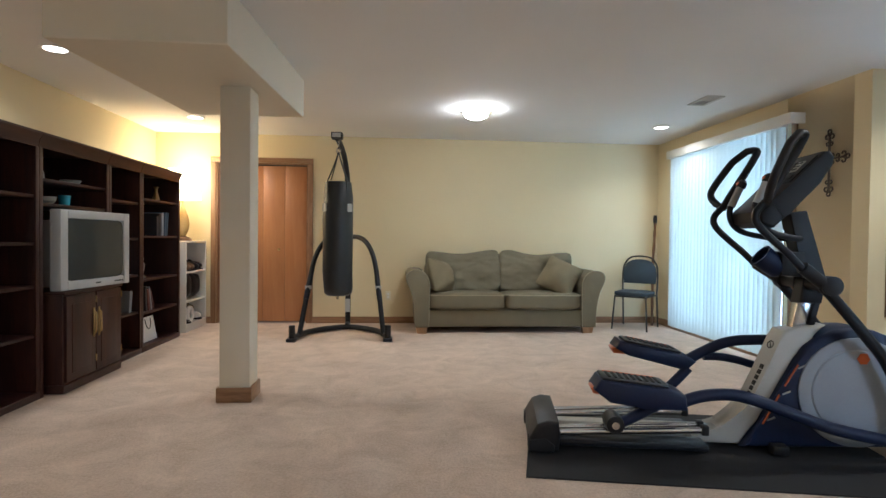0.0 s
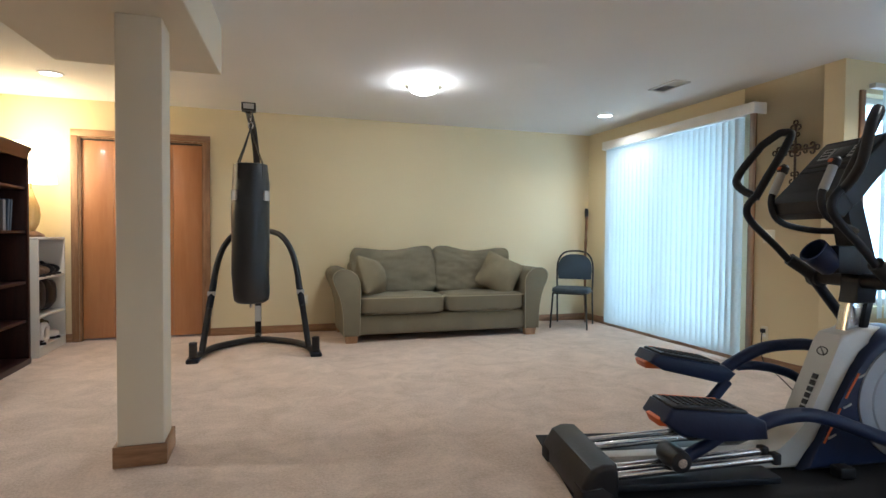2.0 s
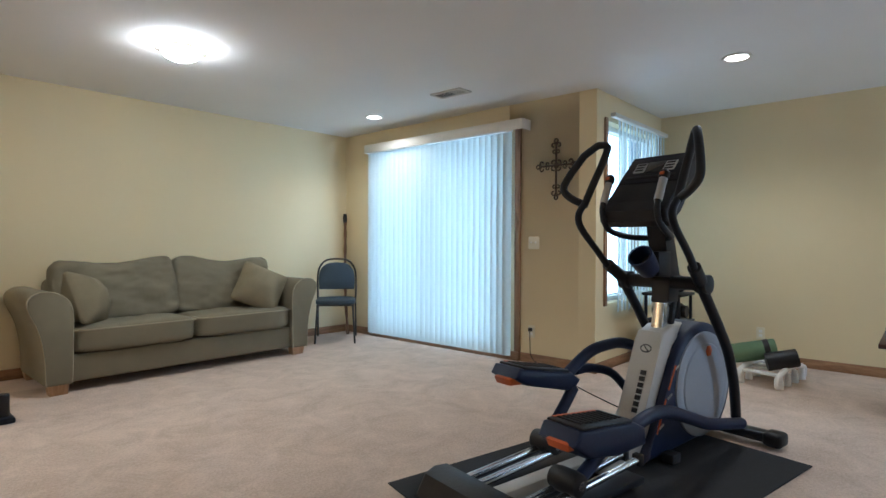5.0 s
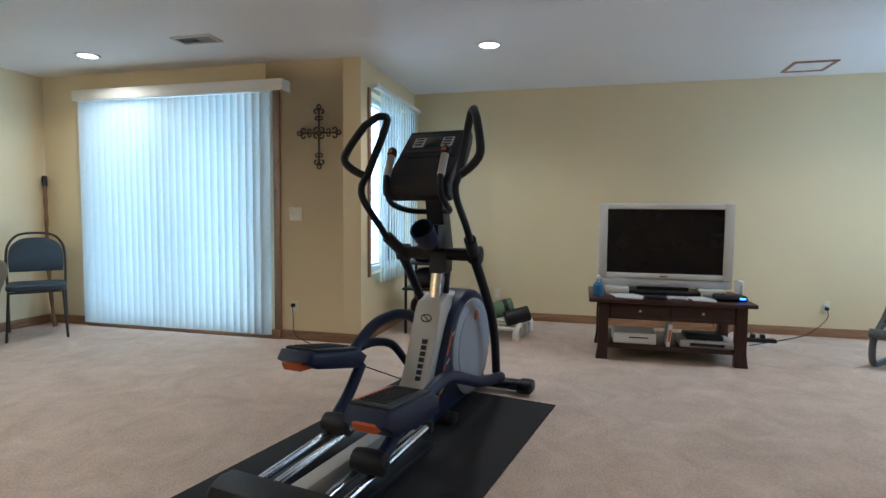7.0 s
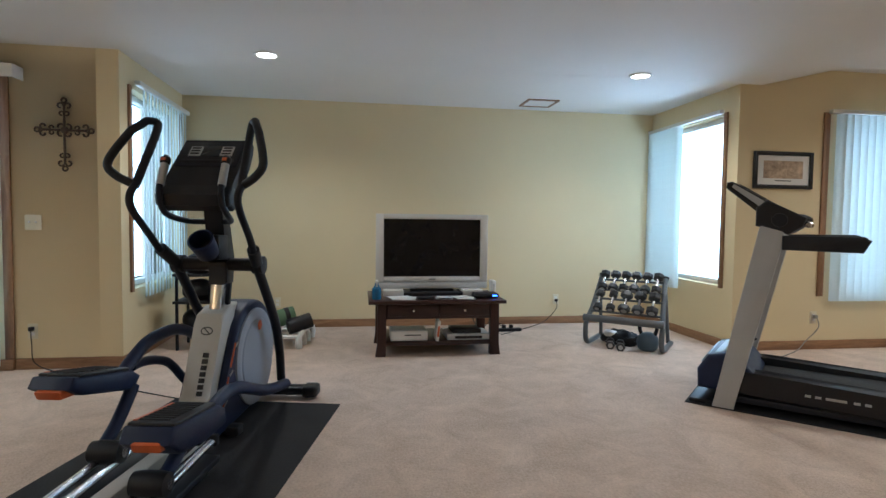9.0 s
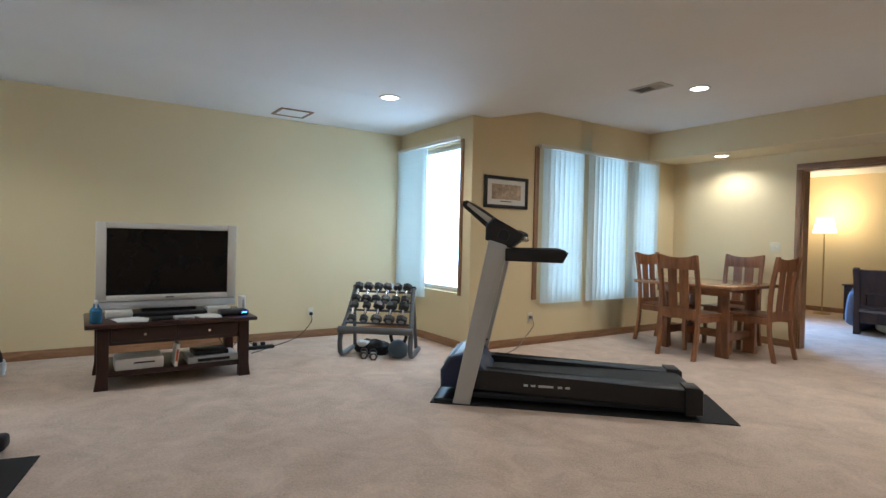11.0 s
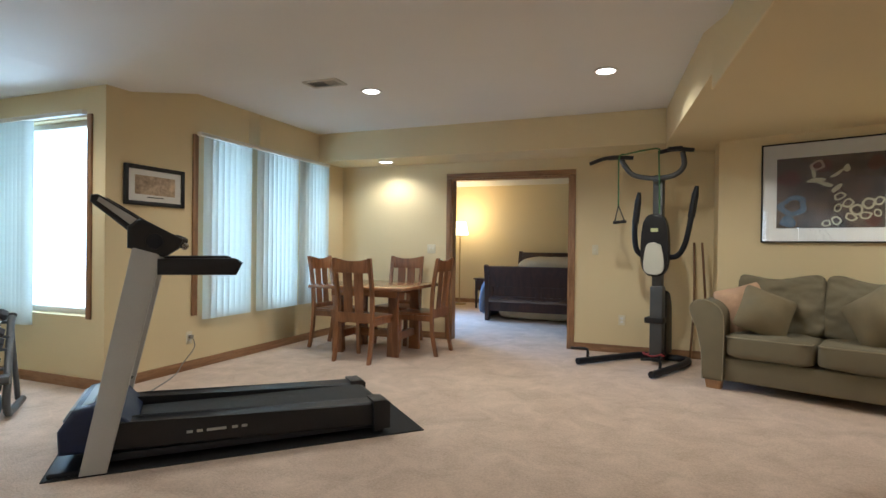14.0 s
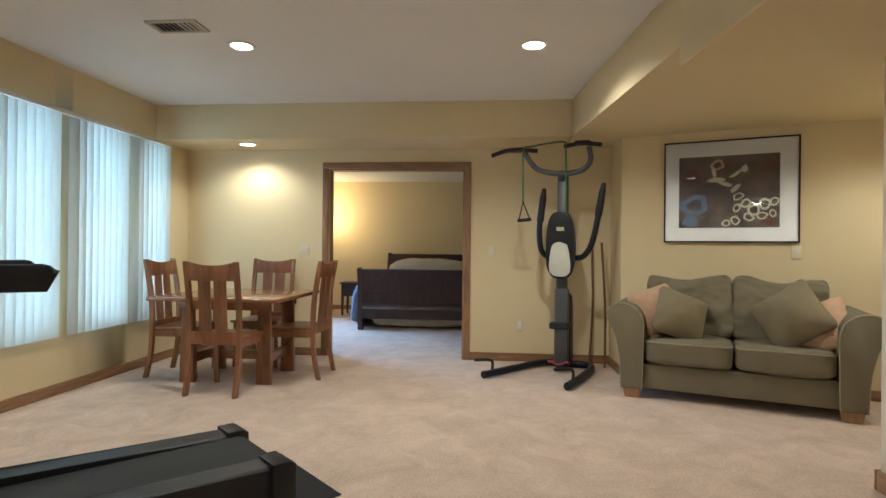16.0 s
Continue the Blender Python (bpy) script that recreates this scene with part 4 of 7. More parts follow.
    part("mast_collar", bm, CHROME, e, "polished steel collar")
    bm = bmesh.new()
    prism(bm, [(1.44, 0.62), (1.475, 0.63), (1.51, 0.80), (1.475, 0.80)], -0.045, 0.045, "y", 0.008)
    part("mast_sleeve", bm, GUN, e)
    bm = bmesh.new()
    prism(bm, [(1.395, 0.785), (1.515, 0.785), (1.535, 0.92), (1.43, 1.28), (1.33, 1.27), (1.43, 0.92)], -0.05, 0.05, "y", 0.014)
    part("mast", bm, GUN, e)
    tube_part("pivot_bar", [(1.455, -0.23, 0.893), (1.455, 0.23, 0.893)], 0.036, BLACK, e, seg=16)
    # console: a slim sloping slab with a ledge at its foot
    bm = bmesh.new()
    prism(bm, [(1.15, 1.28), (1.16, 1.22), (1.21, 1.20), (1.28, 1.26), (1.42, 1.41), (1.475, 1.50), (1.485, 1.545), (1.465, 1.575), (1.43, 1.575), (1.17, 1.30)], -0.182, 0.182, "y", 0.014, 3)
    con = part("console", bm, BLACK, e)
    bm = bmesh.new()
    prism(bm, [(1.125, 1.265), (1.135, 1.21), (1.20, 1.185), (1.25, 1.235), (1.21, 1.30), (1.18, 1.315)], -0.19, 0.19, "y", 0.016, 3)
    part("reading_ledge", bm, BLACK, con)
    cm = pose(1.30, 0, 1.4385, 0, -46.6, 0)
    bm = bmesh.new()
    obox(bm, (-0.03, -0.165, -0.003), (0.165, 0.165, 0.006), 0.004, m=cm)
    part("display_bezel", bm, GUN, con, "dark display bezel")
    for sy in (-1, 1):
        bm = bmesh.new()
        obox(bm, (0.05, sy * 0.085 - 0.033, 0.004), (0.125, sy * 0.085 + 0.033, 0.010), 0.003, m=cm)
        part("button_field", bm, SILVER, con, "silver grey button field")
        for k in range(3):
            bm = bmesh.new()
            obox(bm, (0.060 + 0.022 * k, sy * 0.085 - 0.024, 0.008), (0.072 + 0.022 * k, sy * 0.085 + 0.024, 0.0125), 0.003, m=cm)
            part("button", bm, GUN, con)
    bm = bmesh.new()
    obox(bm, (0.045, -0.05, 0.004), (0.13, 0.05, 0.009), 0.003, m=cm)
    part("display", bm, SCREEN, con)
    bm = bmesh.new()
    obox(bm, (-0.005, -0.14, 0.004), (0.02, 0.14, 0.012), 0.004, m=cm)
    part("button_panel", bm, BLACK, con)
    bm = bmesh.new()
    lathe(bm, [(0.040, -0.02), (0.056, 0.0), (0.064, 0.09), (0.066, 0.12), (0.056, 0.12), (0.046, 0.02), (0.02, 0.015)], 24, pose(1.31, 0.0, 0.965, 0, -52, 0))
    cup = part("bottle_holder", bm, NAVY, e)
    bm = bmesh.new()
    prism(bm, [(1.30, 0.93), (1.43, 0.92), (1.42, 1.06), (1.30, 1.06)], -0.06, 0.06, "y", 0.015, 2)
    part("holder_bracket", bm, BLACK, cup)
    # fixed grips
    for sy in (-1, 1):
        y = sy * 0.155
        tube_part("fixed_handle", curve([(1.40, sy * 0.04, 1.13), (1.31, sy * 0.12, 1.135), (1.19, y, 1.165), (1.13, y, 1.215), (1.115, y, 1.29), (1.15, y, 1.375)], 6), 0.016, GUN, e)
        tube_part("pulse_grip", [(1.122, y, 1.31), (1.172, y, 1.425)], 0.020, SILVER, e, "silver pulse grip", 12)
        bm = bmesh.new()
        lathe(bm, [(0.017, 0), (0.025, 0.008), (0.025, 0.035), (0.014, 0.05)], 14, pose(1.168, y, 1.415, 0, 24, 0))
        cap = part("grip_cap", bm, BLACK, e)
        bm = bmesh.new()
        obox(bm, (-0.027, -0.012, 0.012), (-0.02, 0.012, 0.03), 0.003, 1, pose(1.168, y, 1.415, 0, 24, 0))
        part("grip_button", bm, ORANGE, cap, "small orange button")
        # swinging arms with closed loop grips
        y = 0.28 if sy > 0 else -0.255
        low = curve([(1.12, y, 1.31), (1.075, y, 1.25), (1.10, y, 1.18), (1.24, y * 0.97, 1.05), (1.34, y * 0.92, 0.95), (1.43, y * 0.84, 0.905)], 5)
        arm = tube_part("swing_arm", low, 0.0185, GUN, e)
        loop = curve([(1.12, y, 1.30), (1.18, y * 0.97, 1.41), (1.25, y * 0.94, 1.53), (1.30, y * 0.93, 1.625), (1.30, y * 0.97, 1.65), (1.265, y * 1.06, 1.65)], 5) + curve([(1.20, y * 1.22, 1.59), (1.13, y * 1.40, 1.47), (1.10, y * 1.44, 1.40), (1.105, y * 1.28, 1.35), (1.125, y * 1.05, 1.315)], 5)
        tube_part("loop_grip", loop, 0.021, BLACK, arm, "black foam loop grip", 10)
        tube_part("arm_sleeve", [(1.31, y * 0.935, 0.985), (1.43, y * 0.84, 0.90)], 0.033, BLACK, arm, seg=12)
        tube_part("lower_arm", curve([(1.42, y * 0.84, 0.895), (1.51, y * 0.84, 0.79), (1.63, y * 0.84, 0.645), (1.73, y * 0.84, 0.51), (1.80, y * 0.84, 0.33), (1.83, y * 0.84, 0.14)], 6), 0.027, GUN, e)
        bm = bmesh.new()
        lathe(bm, [(0.05, -0.03), (0.05, 0.03), (0.03, 0.036)], 18, pose(1.455, y * 0.84, 0.893, 90))
        part("pivot_cap", bm, BLACK, e)
    # near link low, far link high: one pedal down and back, the other up and forward
    for sy, link, ped, strut in (
        (-1, [(0.70, 0.27), (0.83, 0.32), (0.97, 0.335), (1.10, 0.31), (1.27, 0.25), (1.48, 0.18), (1.81, 0.12)], [(0.285, 0.355), (0.32, 0.408), (0.66, 0.375), (0.735, 0.34), (0.745, 0.265), (0.53, 0.27), (0.37, 0.29)], [(0.66, 0.28), (0.52, 0.20), (0.41, 0.145)]),
        (1, [(0.92, 0.395), (1.02, 0.455), (1.14, 0.51), (1.27, 0.53), (1.45, 0.525), (1.65, 0.45), (1.80, 0.28)], [(0.49, 0.475), (0.52, 0.518), (0.89, 0.45), (0.955, 0.405), (0.90, 0.352), (0.57, 0.43)], [(0.91, 0.37), (0.79, 0.24), (0.66, 0.15)]),
    ):
        y = sy * 0.25
        tube_part("pedal_arm", curve([(x, y, z) for x, z in link], 6), 0.031, NAVY, e, seg=12)
        if sy > 0:
            tube_part("arm_brace", curve([(1.02, y, 0.425), (1.12, y, 0.425), (1.25, y, 0.40), (1.37, y, 0.35), (1.52, y, 0.22)], 6), 0.024, NAVY, e, seg=10)
        bm = bmesh.new()
        prism(bm, ped, y - 0.09, y + 0.10 - 0.005 * sy, "y", 0.016, 2)
        p = part("pedal", bm, NAVY, e, smooth=50)
        (x0, z0), (x1, z1) = ped[1], ped[2]
        sl = math.degrees(math.atan2(z0 - z1, x1 - x0))
        cx, cz = (x0 + x1) / 2, (z0 + z1) / 2
        top = pose(cx, y + 0.0025 * (1 - sy), cz, 0, sl, 0)
        bm = bmesh.new()
        obox(bm, (-0.165, -0.088, -0.004), (0.165, 0.088, 0.012), 0.01, 2, top)
        part("pedal_tray", bm, BLACK, p)
        for k in range(9):
            bm = bmesh.new()
            obox(bm, (-0.008, -0.055, 0), (0.008, 0.062, 0.005), 0.002, 1, top @ pose(-0.125 + 0.031 * k, 0, 0.012))
            part("tread", bm, RUBBER, p)
        bm = bmesh.new()
        obox(bm, (-0.14, 0.067, 0.010), (0.13, 0.083, 0.0145), 0.003, 1, top)
        part("tread_stripe", bm, ORANGE, p, "orange stripe along the pedal")
        bm = bmesh.new()
        prism(bm, [(x0 - 0.045, z0 - 0.05), (x0 - 0.02, z0 - 0.042), (x0 + 0.05, z0 - 0.055), (x0 + 0.055, z0 - 0.088), (x0 - 0.03, z0 - 0.082)], y - 0.055, y + 0.055, "y", 0.012, 2)
        part("pedal_tip", bm, ORANGE, p, "orange pedal tip")
        tube_part("pedal_strut", curve([(x, sy * 0.20 - 0.025, z) for x, z in strut], 4), 0.028, NAVY, e, seg=10)
        wx, wz = strut[-1]
        bm = bmesh.new()
        lathe(bm, [(0.02, -0.07), (0.045, -0.065), (0.05, -0.03), (0.05, 0.03), (0.045, 0.065), (0.02, 0.07)], 22, pose(wx, sy * 0.165 - 0.03, wz + 0.01, 90))
        roller = part("roller", bm, BLACK, e)
        bm = bmesh.new()
        lathe(bm, [(0.02, -0.075), (0.02, 0.075)], 12, pose(wx, sy * 0.165 - 0.03, wz + 0.01, 90))
        part("roller_hub", bm, CHROME, roller)


elliptical(pose(1.125, 3.615, 0.006, 0, 0, -10.5))

# treadmill
TM = pose(1.45, -1.22, 0, 0, 0, 46.4)
mat_sheet("black rubber mat under the treadmill", [((TM @ Vector((x, y, 0))).x, (TM @ Vector((x, y, 0))).y) for x, y in ((0, -0.36), (2.02, -0.36), (2.02, 0.36), (0, 0.36))])
BELT = material("black_running_belt", (0.018, 0.020, 0.022), 0.75, vary=0.2, scale=3, fine=300, bump=0.4)


def treadmill(m):
    t = thing("treadmill", "black and silver treadmill with grey uprights", "treadmill", m=m)
    for sy in (-1, 1):
        bm = bmesh.new()
        prism(bm, [(0.30, 0.06), (1.72, 0.10), (1.80, 0.20), (1.74, 0.26), (1.60, 0.225), (0.30, 0.21)], sy * 0.26 - 0.065, sy * 0.26 + 0.065, "y", 0.018, 3)
        rail = part("side_rail", bm, BLACK, t)
        prismy = sy * 0.327
        for i, (x, w) in enumerate(((1.36, 0.03), (1.31, 0.03), (1.225, 0.10), (1.13, 0.03), (1.08, 0.03))):
            box_part("decal_bar", (x - w / 2, prismy - 0.002, 0.152), (x + w / 2, prismy + 0.002, 0.166), SILVER, rail)
        box_part("side_frame", (0.32, sy * 0.29 - 0.02, 0.045), (1.78, sy * 0.29 + 0.02, 0.085), GUN, t, 0.006)
        bm = bmesh.new()
        prism(bm, [(0.22, 0.04), (0.33, 0.035), (0.335, 0.222), (0.25, 0.222), (0.22, 0.20)], sy * 0.27 - 0.08, sy * 0.27 + 0.08, "y", 0.015, 2)
        part("rear_cap", bm, BLACK, t)
        box_part("rear_foot", (0.25, sy * 0.27 - 0.03, 0.007), (0.31, sy * 0.27 + 0.03, 0.042), RUBBER, t, 0.006)
        bm = bmesh.new()
        prism(bm, [(1.86, 0.008), (1.74, 0.008), (1.505, 1.09), (1.525, 1.16), (1.635, 1.16)], sy * 0.345 - 0.022, sy * 0.345 + 0.022, "y", 0.01, 2)
        part("upright", bm, SILVER, t, "grey metal upright")
        bm = bmesh.new()
        prism(bm, [(1.52, 1.01), (1.135, 1.005), (1.10, 1.075), (1.14, 1.085), (1.145, 1.098), (1.52, 1.095)], sy * 0.345 - 0.035, sy * 0.345 + 0.035, "y", 0.012, 2)
        part("handrail", bm, BLACK, t)
        tube_part("pulse_bar", curve([(1.50, sy * 0.28, 1.17), (1.44, sy * 0.27, 1.20), (1.40, sy * 0.2, 1.19)], 5), 0.022, BLACK, t)
        bm = bmesh.new()
        lathe(bm, [(0.014, -0.012), (0.02, 0), (0.014, 0.012)], 14, pose(1.395, sy * 0.31, 1.16, 90))
        part("knob", bm, CHROME, t)
    bm = bmesh.new()
    obox(bm, (0.27, -0.20, 0.165), (1.68, 0.20, 0.195), 0.012, 3)
    part("running_belt", bm, BELT, t)
    tube_part("rear_roller", [(0.27, -0.22, 0.15), (0.27, 0.22, 0.15)], 0.04, BLACK, t, seg=16)
    bm = bmesh.new()
    prism(bm, [(1.62, 0.09), (1.96, 0.10), (1.965, 0.22), (1.90, 0.32), (1.80, 0.345), (1.70, 0.30), (1.62, 0.21)], -0.31, 0.31, "y", 0.03, 3)
    hood = part("motor_hood", bm, NAVY, t)
    # the bluish reflection on the hood's top, modelled as a pale sheet
    bm = bmesh.new()
    prism(bm, [(1.82, 0.345), (1.92, 0.31), (1.95, 0.26), (1.94, 0.24), (1.88, 0.30), (1.80, 0.335)], -0.24, 0.24, "y", 0.006, 2)
    part("hood_panel", bm, material("hood_reflection_blue_grey", (0.30, 0.36, 0.42), 0.35, vary=0.05), hood, "pale bluish reflection on the hood top")
    box_part("crossbar", (1.78, -0.32, 0.02), (1.85, 0.32, 0.07), GUN, t, 0.01)
    bm = bmesh.new()
    obox(bm, (1.86, -0.34, 0.007), (2.0, 0.34, 0.035), 0.01)
    part("front_base", bm, GUN, t)
    bm = bmesh.new()
    prism(bm, [(1.66, 1.15), (1.49, 1.10), (1.42, 1.15), (1.40, 1.20), (1.47, 1.235), (1.60, 1.305), (1.66, 1.26)], -0.37, 0.37, "y", 0.02, 3)
    con = part("console_base", bm, BLACK, t)
    bm = bmesh.new()
    prism(bm, [(1.59, 1.29), (1.80, 1.425), (1.83, 1.42), (1.835, 1.385), (1.66, 1.235), (1.60, 1.25)], -0.30, 0.30, "y", 0.016, 3)
    head = part("console_head", bm, BLACK, t)
    bm = bmesh.new()
    obox(bm, (-0.09, -0.22, 0), (0.09, 0.22, 0.004), 0.003, 1, pose(1.695, 0, 1.362, 0, -32.5, 0))
    part("display", bm, SCREEN, head)
    for sy in (-1, 1):
        bm = bmesh.new()
        lathe(bm, [(0.042, 0), (0.040, 0.006), (0.02, 0.008)], 24, pose(1.535, sy * 0.369, 1.185, -90 * sy))
        part("hub_cap", bm, GUN, con)
        bm = bmesh.new()
        prism(bm, [(1.62, 1.30), (1.79, 1.41), (1.80, 1.39), (1.65, 1.27)], sy * 0.303 - 0.004, sy * 0.303 + 0.004, "y", 0.002, 1)
        part("side_trim", bm, SILVER, head, "silver edge trim")
        tube_part("cup_rim", [(1.72 + 0.045 * math.cos(a), sy * 0.20 + 0.045 * math.sin(a), 0.352 - 0.05 * math.cos(a) * 0.3) for a in [2 * math.pi * i / 20 for i in range(20)]], 0.005, BLACK, hood, closed=True, seg=6)


treadmill(TM)

# ---- gym tower ----
STEEL = material("slate_grey_steel", (0.085, 0.09, 0.095), 0.4, 0.3, vary=0.1, bump=0.08)
GREEN = material("green_rubber_band", (0.05, 0.16, 0.05), 0.6, vary=0.1)


def gym_tower(m):
    g = thing("exercise_tower", "dark grey upright exercise tower with pull-up bar and padded back", "gym equipment", m=m)
    box_part("post", (-0.105, -0.05, 0.06), (-0.005, 0.04, 1.90), STEEL, g, 0.012)
    box_part("lower_sleeve", (-0.118, -0.062, 0.10), (0.008, 0.052, 0.80), STEEL, g, 0.012)
    box_part("clamp", (-0.13, -0.075, 0.42), (0.055, 0.075, 0.48), BLACK, g, 0.012)
    tube_part("base_frame", curve([(0.56, 0.56, 0.04), (0.34, 0.12, 0.04), (0.16, -0.20, 0.04), (-0.06, -0.24, 0.04), (-0.30, -0.22, 0.04), (-0.31, 0.10, 0.04), (-0.20, 0.70, 0.04)], 6), 0.034, GUN, g, seg=8)
    box_part("base_bridge", (-0.10, -0.24, 0.03), (-0.01, 0.05, 0.10), GUN, g, 0.01)
    for x, y in ((0.54, 0.50), (-0.205, 0.62)):
        tube_part("push_up_grip", curve([(x - 0.02, y - 0.10, 0.06), (x - 0.02, y - 0.10, 0.13), (x + 0.02, y - 0.08, 0.15), (x + 0.13, y - 0.02, 0.15)], 5), 0.014, BLACK, g)
    tube_part("pull_up_frame", curve([(0.30, 0.10, 2.11), (0.25, 0.10, 2.02), (0.16, 0.10, 1.93), (-0.04, 0.09, 1.89), (-0.23, 0.10, 1.91), (-0.315, 0.10, 2.0), (-0.30, 0.10, 2.13)], 6), 0.026, STEEL, g)
    tube_part("frame_bracket", [(-0.05, 0.0, 1.84), (-0.05, 0.09, 1.89)], 0.04, STEEL, g)
    tube_part("bar_grip", curve([(0.60, 0.20, 2.07), (0.45, 0.19, 2.115), (0.30, 0.15, 2.12), (0.17, 0.12, 2.11)], 5), 0.020, BLACK, g)
    tube_part("bar_grip", curve([(-0.08, 0.12, 2.14), (-0.22, 0.15, 2.155), (-0.31, 0.17, 2.145), (-0.42, 0.19, 2.125)], 5), 0.020, BLACK, g)
    for x, z in ((0.36, 2.125), (-0.25, 2.16)):
        box_part("grip_block", (x - 0.07, 0.10, z - 0.02), (x + 0.07, 0.20, z + 0.015), BLACK, g, 0.01)
    bm = bmesh.new()
    prof = curve([(-0.05, 0, 1.53), (0.03, 0, 1.51), (0.07, 0, 1.40), (0.085, 0, 1.20), (0.075, 0, 1.02), (0.03, 0, 0.92), (-0.05, 0, 0.90), (-0.13, 0, 0.92), (-0.175, 0, 1.02), (-0.185, 0, 1.20), (-0.17, 0, 1.40), (-0.13, 0, 1.51)], 4)
    prism(bm, [(p.x, p.z) for p in prof], 0.045, 0.125, "y", 0.02, 3)
    pad = part("back_pad", bm, BLACK, g, smooth=50)
    bm = bmesh.new()
    prof = curve([(-0.05, 0, 1.245), (0.02, 0, 1.22), (0.045, 0, 1.10), (0.05, 0, 0.98), (0.01, 0, 0.93), (-0.05, 0, 0.922), (-0.11, 0, 0.93), (-0.145, 0, 0.98), (-0.14, 0, 1.10), (-0.115, 0, 1.22)], 4)
    prism(bm, [(p.x, p.z) for p in prof], 0.120, 0.140, "y", 0.008, 2)
    part("white_pad", bm, material("off_white_vinyl", (0.60, 0.60, 0.52), 0.5, vary=0.04), pad, "off-white lower pad")
    box_part("label_patch", (-0.085, 0.123, 1.35), (-0.015, 0.129, 1.385), material("pale_green_label", (0.55, 0.60, 0.32), 0.5), pad)
    for sx, pts in ((1, [(0.03, 0.02, 1.10), (0.10, 0.06, 1.12), (0.14, 0.10, 1.20), (0.145, 0.12, 1.40), (0.115, 0.12, 1.66)]), (-1, [(-0.15, 0.02, 1.10), (-0.25, 0.06, 1.11), (-0.33, 0.10, 1.22), (-0.385, 0.12, 1.45), (-0.425, 0.12, 1.70)])):
        tube_part("swing_handle", curve(pts, 6), 0.027, GUN, g)
        a, b = Vector(pts[-2]), Vector(pts[-1])
        tube_part("foam_grip", [b + (a - b) * 0.85, b, b + (b - a) * 0.35], [0.034, 0.032, 0.018], BLACK, g)
    bm = bmesh.new()
    prism(bm, [(-0.30, 0.08), (-0.06, 0.08), (-0.06, 0.70), (-0.12, 0.75), (-0.20, 0.72), (-0.28, 0.60)], -0.13, -0.04, "x", 0.015, 2)
    part("resistance_housing", bm, BLACK, g)
    tube_part("rubber_band", curve([(0.29, 0.20, 1.62), (0.292, 0.20, 1.9), (0.29, 0.19, 2.12), (0.22, 0.17, 2.145), (0.05, 0.16, 2.17), (-0.09, 0.17, 2.17), (-0.10, 0.185, 2.10), (-0.105, 0.17, 1.8), (-0.10, 0.14, 1.53)], 5), 0.008, GREEN, g, "green resistance band", 8)
    tube_part("band_strap", [(0.29, 0.20, 1.62), (0.325, 0.20, 1.46)], 0.006, BLACK, g)
    tube_part("band_strap", [(0.29, 0.20, 1.62), (0.225, 0.20, 1.46)], 0.006, BLACK, g)
    tube_part("band_handle", [(0.34, 0.20, 1.445), (0.21, 0.20, 1.455)], 0.016, BLACK, g)
    bm = bmesh.new()
    tube(bm, [(-0.04 + 0.10 * math.cos(a), 0.07 + 0.05 * math.sin(a), 0.11 + 0.012 * math.sin(3 * a)) for a in [2 * math.pi * i / 24 for i in range(24)]], 0.009, 6, closed=True)
    part("red_band", bm, material("red_rubber", (0.35, 0.05, 0.06), 0.6), g, "red resistance band looped round the base")


gym_tower(pose(-0.12, -3.78, 0, 0, 0, -14.8))

# ---- punching bag on its stand ----
LEATHER = material("black_vinyl_bag", (0.018, 0.02, 0.022), 0.34, vary=0.2, scale=5, fine=120, bump=0.25)


